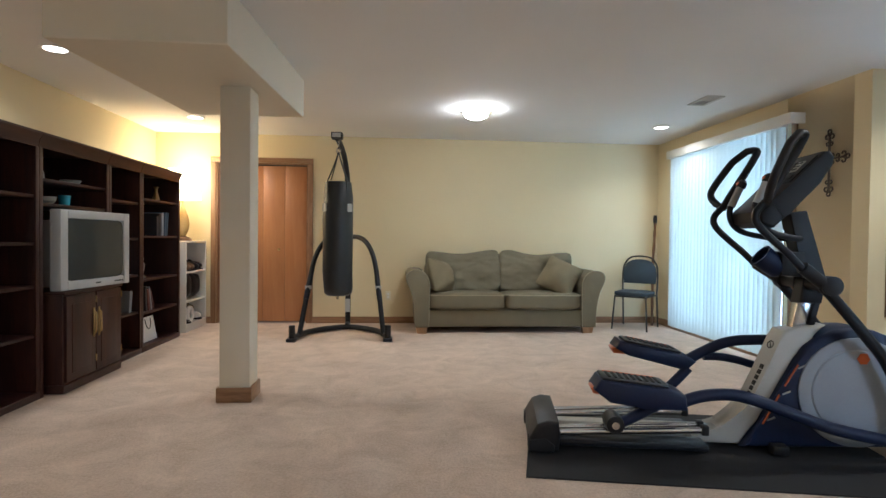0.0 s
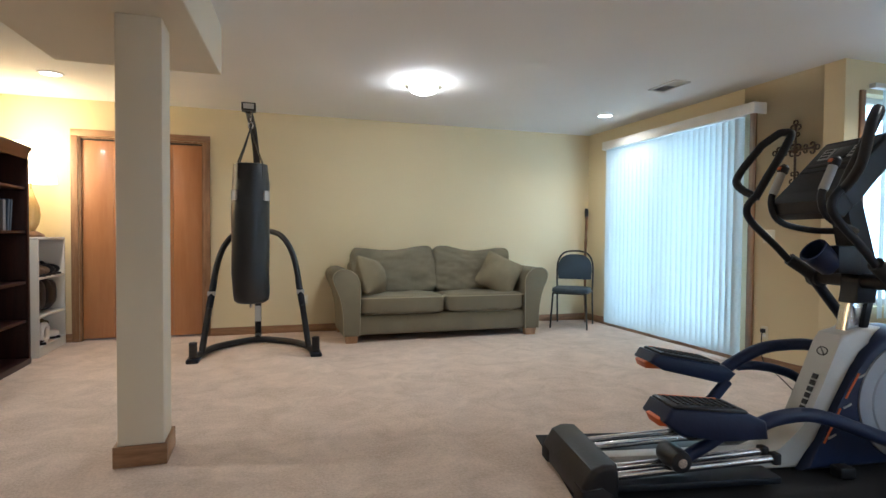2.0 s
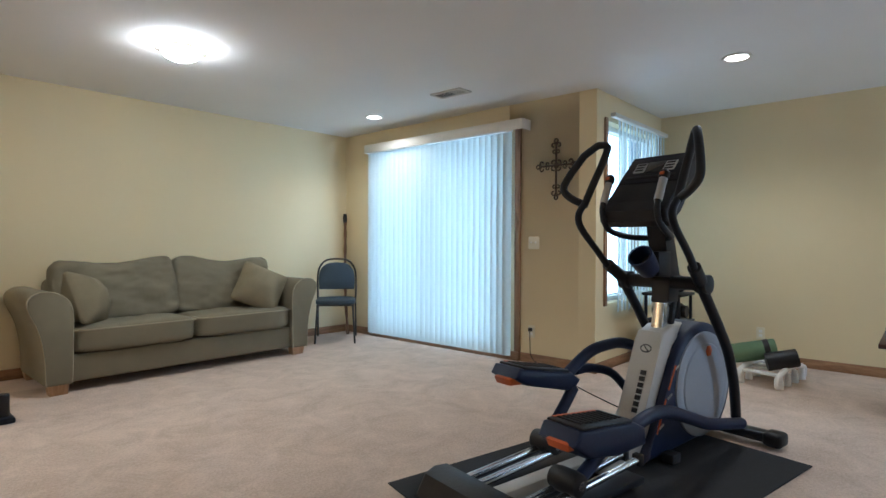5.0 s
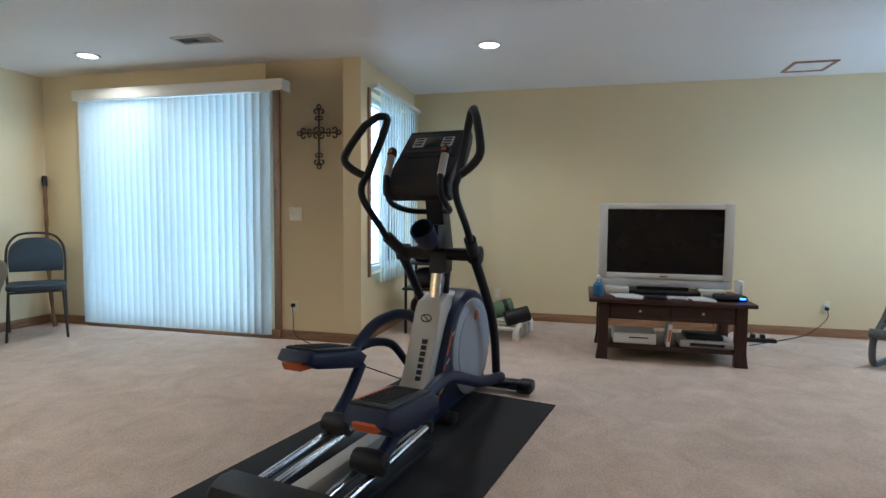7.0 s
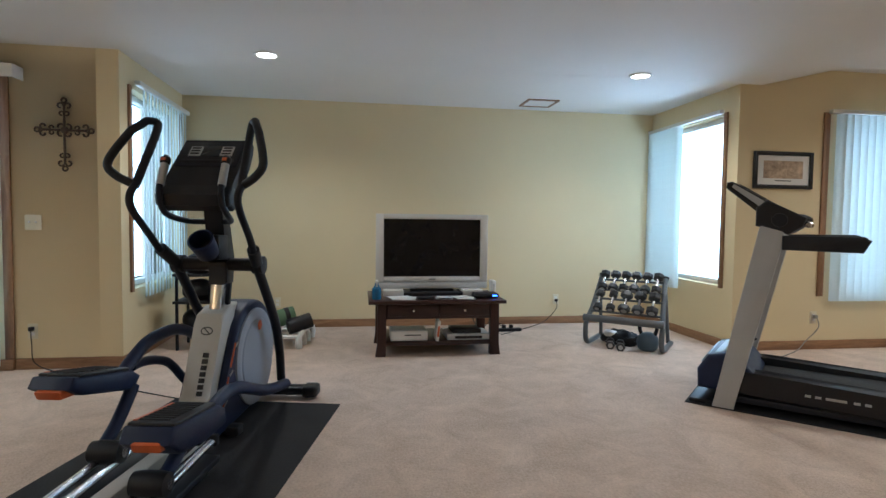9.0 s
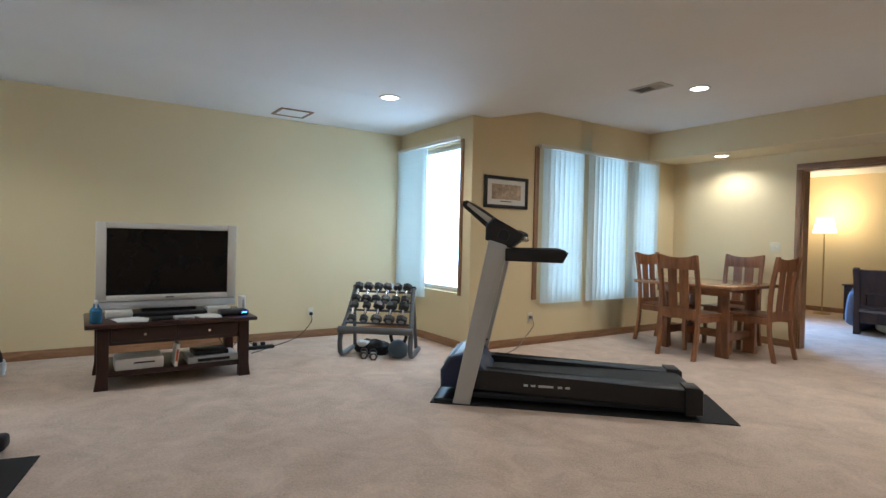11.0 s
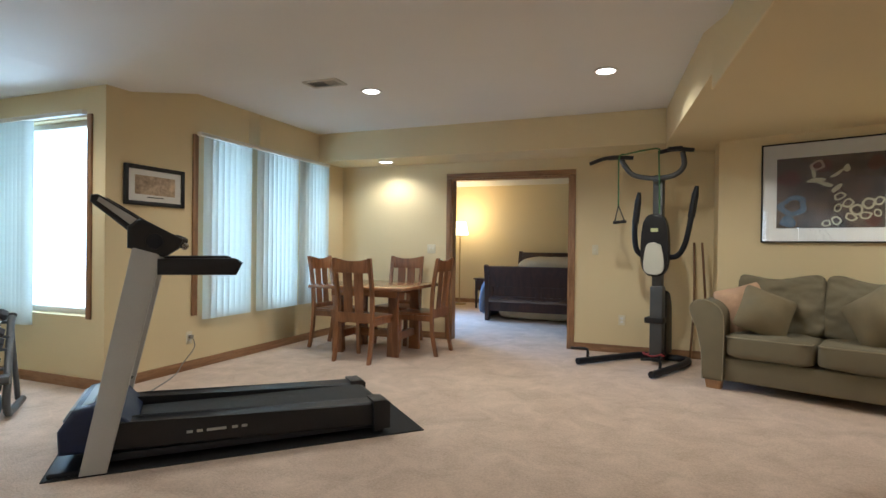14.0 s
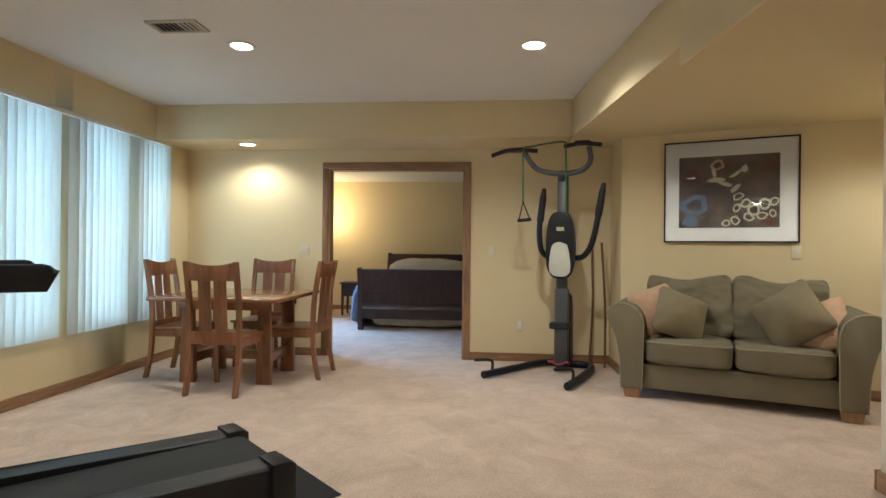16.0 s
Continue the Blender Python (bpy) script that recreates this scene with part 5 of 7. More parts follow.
def punching_bag(m):
    s = thing("punching_bag_stand", "black steel punching bag stand with two bent front legs", "stand", m=m)
    # local: x across, y towards the wall, z up; hook over the origin
    tube_part("mast", curve([(0.05, 0.72, 0.03), (0.05, 0.70, 0.9), (0.045, 0.66, 1.7), (0.02, 0.50, 2.05), (-0.01, 0.20, 2.19), (-0.02, 0.0, 2.21)], 8), 0.032, BLACK, s, seg=12)
    box_part("hook_plate", (-0.075, -0.08, 2.195), (0.045, 0.05, 2.262), BLACK, s, 0.006)
    box_part("logo_plate", (-0.06, -0.084, 2.205), (0.03, -0.078, 2.25), SILVER, s)
    base = curve([(-0.46, -0.20, 0.035), (-0.33, 0.25, 0.035), (-0.05, 0.52, 0.035), (0.05, 0.55, 0.035), (0.17, 0.52, 0.035), (0.44, 0.25, 0.035), (0.56, -0.20, 0.035)], 6)
    tube_part("base_frame", base, 0.030, BLACK, s)
    tube_part("brace", [(0.05, 0.54, 0.05), (0.05, 0.72, 0.05)], 0.03, BLACK, s)
    for sx, foot in ((-1, (-0.41, -0.02)), (1, (0.51, -0.02))):
        cx = 0.05
        tube_part("leg", curve([(foot[0], foot[1], 0.04), (cx + sx * 0.40, 0.14, 0.50), (cx + sx * 0.34, 0.24, 0.86), (cx + sx * 0.25, 0.34, 1.05), (cx + sx * 0.14, 0.50, 1.12), (cx, 0.69, 1.12)], 7), 0.028, BLACK, s, seg=12)
        tube_part("leg_collar", [(cx + sx * 0.41, 0.10, 0.42), (cx + sx * 0.375, 0.185, 0.66)], 0.031, GUN, s)
        box_part("label_band", (cx + sx * 0.393 - 0.034, 0.115, 0.53), (cx + sx * 0.393 + 0.034, 0.18, 0.57), SILVER, s, 0.004)
        bm = bmesh.new()
        lathe(bm, [(0.034, 0), (0.034, 0.135), (0.030, 0.14)], 14, pose(foot[0] + sx * 0.05, foot[1] - 0.16, 0.03))
        part("weight_peg", bm, BLACK, s)
        box_part("foot", (foot[0] + sx * 0.05 - 0.05, foot[1] - 0.24, 0.0), (foot[0] + sx * 0.05 + 0.05, foot[1] - 0.06, 0.035), GUN, s, 0.01)
    box_part("mast_label", (0.02, 0.66, 0.20), (0.08, 0.668, 0.36), SILVER, s)
    b = thing("punching_bag", "hanging black vinyl punching bag with straps", "punching bag", m=m)
    prof = [(0.05, 0.47), (0.115, 0.475), (0.148, 0.50), (0.157, 0.56), (0.160, 0.75), (0.163, 1.0), (0.165, 1.3), (0.160, 1.55), (0.150, 1.66), (0.145, 1.72), (0.13, 1.725)]
    bm = bmesh.new()
    lathe(bm, prof, 32)
    for v in bm.verts:
        v.co += Vector((v.co.x, v.co.y, 0)) * 0.10 * noise.noise(Vector((v.co.x * 6, v.co.y * 6, v.co.z * 3)))
    part("bag_body", bm, LEATHER, b, smooth=60)
    for i in range(4):
        a = radians(45 + 90 * i)
        x, y = 0.142 * math.cos(a), 0.142 * math.sin(a)
        bm = bmesh.new()
        tube(bm, [(x * 1.03, y * 1.03, 1.58), (x * 1.02, y * 1.02, 1.73), (x * 0.5, y * 0.5, 1.88), (0, 0, 2.05)], 0.024, 8, 0.25)
        part("strap", bm, BLACK, b)
    for sx in (-1, 1):
        bm = bmesh.new()
        obox(bm, (-0.035, -0.003, -0.045), (0.035, 0.003, 0.045), 0.01, 1, pose(sx * 0.135, -0.098, 1.44, 0, 0, sx * 52))
        part("logo_patch", bm, SILVER, b)
    bm = bmesh.new()
    tube(bm, [(0.02 * math.cos(a), 0, 2.07 + 0.03 * math.sin(a)) for a in [2 * math.pi * i / 16 for i in range(16)]], 0.007, 6, closed=True)
    tube(bm, [(0, 0.02 * math.cos(a), 2.12 + 0.03 * math.sin(a)) for a in [2 * math.pi * i / 16 for i in range(16)]], 0.007, 6, closed=True)
    tube(bm, curve([(0, 0, 2.20), (0, 0.02, 2.165), (0, 0, 2.135), (0, -0.02, 2.15)], 4), 0.007, 6)
    part("hook", bm, CHROME, b)
    tube_part("bottom_ring", [(0, 0, 0.43), (0, 0, 0.475)], 0.012, CHROME, b)


punching_bag(pose(-0.31, 6.68, 0))

# ---- dumbbell rack ----
RACKGREY = material("grey_rack_paint", (0.12, 0.13, 0.14), 0.4, 0.4, vary=0.1)
HEX = material("dark_hex_iron", (0.03, 0.032, 0.036), 0.3, vary=0.2, bump=0.2)


def dumbbell(m, k):
    d = thing("dumbbell", "black hex dumbbell with steel handle on the rack", "dumbbell", "dumbbells on the rack", m)
    tube_part("handle", [(0, -0.055, 0), (0, 0.055, 0)], 0.014, CHROME, d, seg=10)
    for sy in (-1, 1):
        bm = bmesh.new()
        r = 0.036 * k
        lathe(bm, [(r * 0.8, 0), (r, 0.008), (r, 0.047), (r * 0.8, 0.056)], 6, pose(0, sy * 0.048, 0, -90 * sy))
        h = part("hex_head", bm, HEX, d, smooth=0)
        bm = bmesh.new()
        lathe(bm, [(r * 0.5, 0), (r * 0.5, 0.002)], 12, pose(0, sy * 0.1045, 0, -90 * sy))
        part("number_disc", bm, SILVER, h)


def rack(m):
    r = thing("dumbbell_rack", "grey steel tilted dumbbell rack holding two tiers", "rack", m=m)
    # local: x across, y back, z up
    for sx in (-1, 1):
        tube_part("side_tube", curve([(sx * 0.34, 0.46, 0.02), (sx * 0.34, 0.10, 0.02), (sx * 0.34, 0.0, 0.05), (sx * 0.34, -0.03, 0.13), (sx * 0.34, 0.0, 0.23), (sx * 0.32, 0.12, 0.36), (sx * 0.30, 0.29, 0.585), (sx * 0.30, 0.335, 0.645)], 6), 0.024, RACKGREY, r)
        tube_part("back_strut", [(sx * 0.32, 0.42, 0.03), (sx * 0.30, 0.295, 0.57)], 0.018, RACKGREY, r)
        bm = bmesh.new()
        lathe(bm, [(0.024, 0), (0.026, 0.004), (0.026, 0.02), (0.018, 0.026)], 14, pose(sx * 0.30, 0.33, 0.638, -42, 0, 0))
        part("tube_cap", bm, BLACK, r)
    tube_part("front_rail", [(-0.36, -0.03, 0.268), (0.36, -0.03, 0.268)], 0.034, RACKGREY, r)
    for y, z in ((0.045, 0.325), (0.155, 0.435), (0.215, 0.515), (0.305, 0.605)):
        tube_part("shelf_bar", [(-0.31, y, z), (0.31, y, z)], 0.011, RACKGREY, r)
    tilt = math.degrees(math.atan2(0.375, 0.335))
    for y, z, n, ks in ((0.062, 0.432, 5, (1.2, 1.2, 1.55, 1.55, 1.6)), (0.222, 0.604, 6, (1.35,) * 6)):
        for i in range(n):
            x = -0.245 + 0.49 * i / (n - 1)
            dumbbell(m @ pose(-x, y, z, tilt, 0, 0) @ pose(0, 0, 0, 0, 7 * ((i * 2) % 5 - 2), 0), ks[n - 1 - i])


RK = pose(4.03, 0.19, 0, 0, 0, -130.7)
rack(RK)


def kettlebell(m):
    k = thing("kettlebell", "blue-grey vinyl kettlebell on the carpet under the rack", "kettlebell", m=m)
    bm = bmesh.new()
    lathe(bm, [(0.06, 0), (0.085, 0.02), (0.10, 0.075), (0.085, 0.13), (0.05, 0.16), (0.02, 0.168)], 24)
    part("ball", bm, material("blue_grey_vinyl", (0.06, 0.10, 0.14), 0.45, vary=0.1), k)
    tube_part("handle", curve([(-0.055, 0, 0.14), (-0.075, 0, 0.20), (-0.055, 0, 0.245), (0, 0, 0.255), (0.055, 0, 0.245), (0.075, 0, 0.20), (0.055, 0, 0.14)], 5), 0.017, GUN, k)


kettlebell(RK @ pose(0.20, 0.10, 0))
for x, y in ((-0.02, 0.0), (-0.12, 0.03)):
    dumbbell(RK @ pose(x, y, 0.036, 0, 0, 15), 1.15)
sg = thing("workout_gloves", "crumpled black workout gloves and straps on the carpet", "gloves", m=RK @ pose(-0.08, 0.22, 0))
bm = bmesh.new()
cushion(bm, (0.36, 0.20, 0.10), pose(0, 0, 0.055), 0.5, 12, 0.03, 21, 3)
part("fabric", bm, BLACK, sg)
bm = bmesh.new()
cushion(bm, (0.16, 0.07, 0.05), pose(-0.06, -0.06, 0.10, 10, 15, 30), 0.4, 8, 0.008, 22, 4)
part("white_cuff", bm, WHITE, sg)

# ---- wall unit of dark bookcases with the old television ----
CHERRY_Y = wood("dark_cherry_long", (0.020, 0.0055, 0.0045), (0.046, 0.0135, 0.009), 0.42, "Y", 12, 0.06)
XB, XF = -2.62, -2.07


def bookcase(y0, y1, shelves, label, foot=True, bottom=0.0):
    b = thing("bookcase", label, "bookcase", "wall unit of bookcases")
    t = 0.024
    box_part("side_panel", (XB, y0, bottom), (XF, y0 + t, 1.74), CHERRY, b, 0.002)
    box_part("side_panel", (XB, y1 - t, bottom), (XF, y1, 1.74), CHERRY, b, 0.002)
    box_part("back_panel", (XB, y0 + t, bottom), (XB + 0.012, y1 - t, 1.74), CHERRY, b)
    box_part("top_panel", (XB, y0, 1.741), (XF, y1, 1.765), CHERRY_Y, b)
    bm = bmesh.new()
    prism(bm, [(XF, 1.70), (XF + 0.012, 1.70), (XF + 0.018, 1.75), (XF + 0.045, 1.785), (XF + 0.045, 1.80), (XB, 1.80), (XB, 1.766), (XF, 1.766)], y0, y1, "y", 0.0)
    part("crown", bm, CHERRY_Y, b)
    for yy in (y0, y1 - 0.035):
        box_part("face_stile", (XF + 0.001, yy, bottom), (XF + 0.016, yy + 0.035, 1.70), CHERRY, b, 0.002)
    if foot:
        box_part("plinth", (XB, y0, 0), (XF + 0.02, y1, 0.05), CHERRY_Y, b, 0.003)
    for z in shelves:
        box_part("shelf", (XB + 0.013, y0 + t, z - 0.022), (XF - 0.004, y1 - t, z), CHERRY_Y, b, 0.002)
    return b


bookcase(3.56, 4.455, [0.44, 0.77, 1.06, 1.38], "dark cherry bookcase with a few small objects")
bookcase(4.46, 5.345, [1.33, 1.50], "dark cherry bridge shelf above the old television", foot=False)
bookcase(5.35, 5.925, [0.40, 0.75, 1.09, 1.42], "narrow dark cherry bookcase, nearly empty")
bookcase(5.93, 6.83, [0.37, 0.69, 1.11, 1.47], "dark cherry bookcase half filled with books and trinkets")


def tv_cabinet():
    c = thing("tv_cabinet", "dark cherry two-door cabinet under the television", "cabinet")
    box_part("body", (XB + 0.02, 4.56, 0.06), (-1.97, 5.34, 0.69), CHERRY, c, 0.004)
    box_part("top", (XB + 0.02, 4.545, 0.691), (-1.945, 5.343, 0.715), CHERRY_Y, c, 0.005)
    box_part("plinth", (XB + 0.02, 4.55, 0), (-1.955, 5.342, 0.06), CHERRY_Y, c, 0.004)
    for y0, y1, h in ((4.575, 4.945, 4.915), (4.955, 5.325, 4.985)):
        d = box_part("door", (-1.969, y0, 0.075), (-1.948, y1, 0.68), CHERRY, c, 0.004)
        box_part("door_panel", (-1.9475, y0 + 0.06, 0.13), (-1.944, y1 - 0.06, 0.62), CHERRY, d, 0.003)
        bm = bmesh.new()
        tube(bm, [(-1.946, h, 0.36), (-1.93, h, 0.38), (-1.928, h, 0.45), (-1.93, h, 0.52), (-1.946, h, 0.54)], 0.007, 8)
        obox(bm, (-1.948, h - 0.012, 0.34), (-1.943, h + 0.012, 0.56), 0.001, 1)
        part("handle", bm, BRASS, d, "brass pull handle")
        for z in (0.15, 0.60):
            box_part("hinge", (-1.95, (y0 if h > 4.95 - 0.0 and y0 < 4.9 else y1) - 0.006, z), (-1.943, (y0 if h > 4.95 - 0.0 and y0 < 4.9 else y1) + 0.006, z + 0.05), BRASS, d)


tv_cabinet()
TVGREY = material("silver_tv_case", (0.50, 0.51, 0.52), 0.4, vary=0.04, bump=0.05)


def crt_tv():
    t = thing("old_television", "silver tube television, switched off, with grey glass screen", "television", m=pose(-2.0, 4.97, 0.716, 0, 0, 84))
    # local: x across the screen, y back into the cabinet is +y, front at y = -0.06
    bm = bmesh.new()
    prism(bm, [(-0.36, 0.02), (0.36, 0.02), (0.24, 0.40), (-0.24, 0.40)], 0.02, 0.50, "z", 0.02, 2)
    part("rear_case", bm, TVGREY, t)
    bm = bmesh.new()
    for lo, hi in (((-0.40, 0.0), (-0.325, 0.575)), ((0.325, 0.0), (0.40, 0.575)), ((-0.325, 0.515), (0.325, 0.575)), ((-0.325, 0.0), (0.325, 0.065))):
        obox(bm, (lo[0], -0.06, lo[1]), (hi[0], 0.02, hi[1]), 0.006, 2)
    part("bezel", bm, TVGREY, t)
    bm = bmesh.new()
    cushion(bm, (0.66, 0.46, 0.03), pose(0, -0.036, 0.29, 90), 0.5, 10, 0, 1, 10)
    part("screen", bm, material("grey_tube_glass", (0.05, 0.055, 0.055), 0.12, vary=0.05, bump=0.0), t, "grey curved glass screen")
    box_part("maker_mark", (-0.03, -0.063, 0.028), (0.03, -0.059, 0.038), BLACK, t)
    for i in range(4):
        box_part("button", (0.20 + 0.03 * i, -0.064, 0.026), (0.218 + 0.03 * i, -0.059, 0.036), GUN, t)


crt_tv()


def book(y, z, w, h, col, lean=0.0, d=0.2):
    b = thing("book", f"{col[0]} hardback book on the bookcase shelf", "book", "books on the shelves", pose(XF - 0.03 - d / 2, y, z, lean, 0, 0))
    mt = BOOKM.setdefault(col[0], material("book_" + col[0], col[1], 0.6, vary=0.1))
    bm = bmesh.new()
    obox(bm, (-d / 2, -w / 2, 0), (d / 2, -w / 2 + 0.004, h), 0.001, 1)
    obox(bm, (-d / 2, w / 2 - 0.004, 0), (d / 2, w / 2, h), 0.001, 1)
    obox(bm, (d / 2 - 0.004, -w / 2 + 0.004, 0), (d / 2, w / 2 - 0.004, h), 0.001, 1)
    part("cover", bm, mt, b)
    box_part("pages", (-d / 2 + 0.005, -w / 2 + 0.0045, 0.004), (d / 2 - 0.0045, w / 2 - 0.0045, h - 0.004), IVORY, b)


BOOKM = {}
BLU, RED, DRK, GRY = ("navy", (0.05, 0.09, 0.14)), ("maroon", (0.10, 0.03, 0.03)), ("black", (0.02, 0.02, 0.025)), ("grey", (0.22, 0.24, 0.27))
for y, z, w, h, c, ln in ((6.56, 1.11, 0.035, 0.25, BLU, -6), (6.60, 1.11, 0.03, 0.25, BLU, -8), (6.50, 1.11, 0.05, 0.24, GRY, 0), (6.44, 1.11, 0.045, 0.23, DRK, 0), (6.38, 1.11, 0.05, 0.2, DRK, 0),
                          (6.25, 0.69 - 0.32, 0.03, 0.24, GRY, 14), (6.20, 0.37, 0.04, 0.22, RED, 10), (6.14, 0.37, 0.035, 0.25, DRK, 6), (6.30, 0.37, 0.02, 0.2, RED, 20),
                          (3.80, 0.77, 0.04, 0.24, DRK, 0), (3.86, 0.77, 0.05, 0.22, BLU, 0), (3.75, 0.44, 0.05, 0.25, GRY, 0), (3.82, 0.44, 0.04, 0.23, DRK, 4), (5.80, 0.40, 0.05, 0.2, GRY, -8)):
    book(y, z, w, h, c, ln)


def trinket(nm, label, cat, profile, m, mat, extra=None):
    t = thing(nm, label, cat, m=m)
    bm = bmesh.new()
    lathe(bm, profile, 18)
    part("body", bm, mat, t)
    if extra:
        bm = bmesh.new()
        extra(bm)
        part("top", bm, mat, t)


TEAL = material("teal_glaze", (0.04, 0.28, 0.38), 0.25, vary=0.1)
CERAM = material("grey_ceramic", (0.30, 0.30, 0.27), 0.3, vary=0.15)
xs = XF - 0.15
trinket("teal_cup", "small teal glazed cup on the shelf", "cup", [(0.03, 0), (0.036, 0.01), (0.042, 0.085), (0.038, 0.085), (0.033, 0.012)], pose(xs, 5.02, 1.33), TEAL)
trinket("glass_jar", "small grey glass jar on the shelf", "jar", [(0.03, 0), (0.034, 0.02), (0.032, 0.06), (0.02, 0.075), (0.024, 0.09)], pose(xs, 4.72, 1.50), CERAM)
trinket("glass_dish", "low pale glass dish on the shelf", "dish", [(0.03, 0), (0.06, 0.015), (0.075, 0.04), (0.07, 0.04), (0.05, 0.018)], pose(xs, 5.10, 1.50), CERAM)
trinket("clay_pot", "small brown clay pot on the shelf", "pot", [(0.03, 0), (0.05, 0.03), (0.045, 0.07), (0.03, 0.085)], pose(xs, 4.62, 1.33), STICKW)
trinket("clay_pot", "small brown clay bowl on the shelf", "bowl", [(0.03, 0), (0.06, 0.03), (0.065, 0.06), (0.055, 0.06)], pose(xs, 4.80, 1.33), CERAM)
trinket("figurine", "small dark and white figurine on the shelf", "figurine", [(0.045, 0), (0.045, 0.015), (0.02, 0.03), (0.03, 0.08), (0.038, 0.13), (0.02, 0.16), (0.027, 0.19), (0.012, 0.215)], pose(xs, 6.28, 0.69), CERAM)
trinket("brass_vase", "slim brass vase on the top shelf", "vase", [(0.03, 0), (0.035, 0.04), (0.018, 0.10), (0.016, 0.14), (0.03, 0.16)], pose(xs, 6.62, 1.47), BRASS)
trinket("wooden_bowl", "shallow wooden bowl on the shelf", "bowl", [(0.03, 0), (0.07, 0.03), (0.08, 0.05), (0.07, 0.05)], pose(xs, 6.10, 1.11), STICKW)
trinket("wooden_dish", "dark wooden dish on the shelf", "bowl", [(0.03, 0), (0.06, 0.02), (0.07, 0.04), (0.06, 0.04)], pose(xs, 6.12, 1.47), STICKW)
trinket("white_ornament", "small white ornament on the shelf", "ornament", [(0.04, 0), (0.04, 0.02), (0.02, 0.05), (0.03, 0.08), (0.01, 0.10)], pose(xs, 4.05, 0.77), WHITE)
trinket("grey_jar", "grey lidded jar on the shelf", "jar", [(0.04, 0), (0.05, 0.05), (0.045, 0.12), (0.03, 0.14)], pose(xs, 5.62, 0.40), CERAM)
sn = thing("picture_card", "white card with a dark loop leaning in the shelf", "card", m=pose(XF - 0.07, 6.30, 0.052, 0, -10, 0))
box_part("card", (-0.006, -0.15, 0), (0.006, 0.15, 0.24), WHITE, sn, 0.002)
tube_part("loop", curve([(0.008, -0.05, 0.22), (0.008, -0.03, 0.14), (0.008, 0.02, 0.12), (0.008, 0.06, 0.17), (0.008, 0.07, 0.22)], 5), 0.004, GUN, sn)
bx = thing("magazine_pile", "pile of dark magazines on the bottom shelf", "magazines", m=pose(xs - 0.05, 3.90, 0.051))
for i in range(5):
    bm = bmesh.new()
    obox(bm, (-0.14, -0.11, 0.012 * i), (0.14, 0.11, 0.012 * i + 0.011), 0.002, 1, pose(0, 0, 0, 0, 0, 7 * math.sin(i * 2.3)))
    part("magazine", bm, (BLACK, GUN, ORANGE, NAVY, BLACK)[i], bx)

# ---- white shelf with table lamp ----
LAM = material("white_melamine", (0.74, 0.72, 0.66), 0.45, vary=0.04)


def white_shelf():
    s = thing("white_shelf", "low white open bookshelf crowded with shoes and bags", "shelf")
    x0, x1, y0, y1 = -2.40, -2.06, 7.02, 7.68
    box_part("side_panel", (x0, y0, 0), (x1, y0 + 0.02, 1.03), LAM, s, 0.002)
    box_part("side_panel", (x0, y1 - 0.02, 0), (x1, y1, 1.03), LAM, s, 0.002)
    box_part("top_panel", (x0, y0, 1.031), (x1, y1, 1.052), LAM, s, 0.002)
    box_part("back_panel", (x0, y0 + 0.02, 0), (x0 + 0.008, y1 - 0.02, 1.03), LAM, s)
    for z in (0.09, 0.36, 0.70):
        box_part("shelf", (x0 + 0.009, y0 + 0.021, z - 0.02), (x1 - 0.002, y1 - 0.021, z), LAM, s, 0.001)
    box_part("kick_board", (x1 - 0.02, y0 + 0.021, 0), (x1 - 0.004, y1 - 0.021, 0.068), LAM, s)


white_shelf()
TAN = material("tan_suede", (0.20, 0.13, 0.08), 0.85, vary=0.15, bump=0.3)


def shoe(m, mat):
    s = thing("shoe", "worn low shoe on the white shelf", "shoe", "shoes on the white shelf", m)
    bm = bmesh.new()
    cushion(bm, (0.25, 0.085, 0.07), pose(0, 0, 0.05), 0.5, 8, 0.003, 4, 3)
    for v in bm.verts:
        if v.co.x < 0:
            v.co.z *= 1.25
    part("upper", bm, mat, s)
    bm = bmesh.new()
    prism(bm, [(p.x, p.y) for p in curve([(-0.125, -0.03, 0), (-0.125, 0.03, 0), (-0.02, 0.038, 0), (0.08, 0.045, 0), (0.13, 0.015, 0), (0.125, -0.02, 0), (0.06, -0.042, 0), (-0.03, -0.034, 0)], 3)], 0, 0.02, "z")
    part("sole", bm, RUBBER, s)


for y, z, mt in ((7.16, 0.70, TAN), (7.28, 0.70, TAN), (7.42, 0.70, GUN), (7.54, 0.70, GUN), (7.15, 0.09, GUN), (7.50, 0.09, WHITE)):
    shoe(pose(-2.19, y, z, 0, 0, 12), mt)
for y, z, sx, sy, sz, mt, lb in ((7.20, 0.36, 0.24, 0.2, 0.26, BLACK, "black bag slumped on the white shelf"), (7.48, 0.36, 0.22, 0.26, 0.24, BLACK, "dark soft bag on the white shelf"), (7.36, 0.09, 0.2, 0.15, 0.16, FABRIC, "grey cloth bundle on the white shelf")):
    bm = bmesh.new()
    cushion(bm, (sx, sy, sz), None, 0.25, 10, 0.025, int(y * 10), 3.5)
    lowest = min(v.co.z for v in bm.verts)
    for v in bm.verts:
        v.co.z -= lowest
    o = part("soft_bag", bm, mt)
    o.matrix_world = pose(-2.20, y, z)
    tagged(o, lb, "bag")
rg = thing("ring_toy", "white hoop standing on the bottom shelf", "hoop", m=pose(-2.09, 7.22, 0.19))
tube_part("hoop", [(0, 0.075 * math.cos(a), 0.075 * math.sin(a)) for a in [2 * math.pi * i / 24 for i in range(24)]], 0.025, WHITE, rg, closed=True)


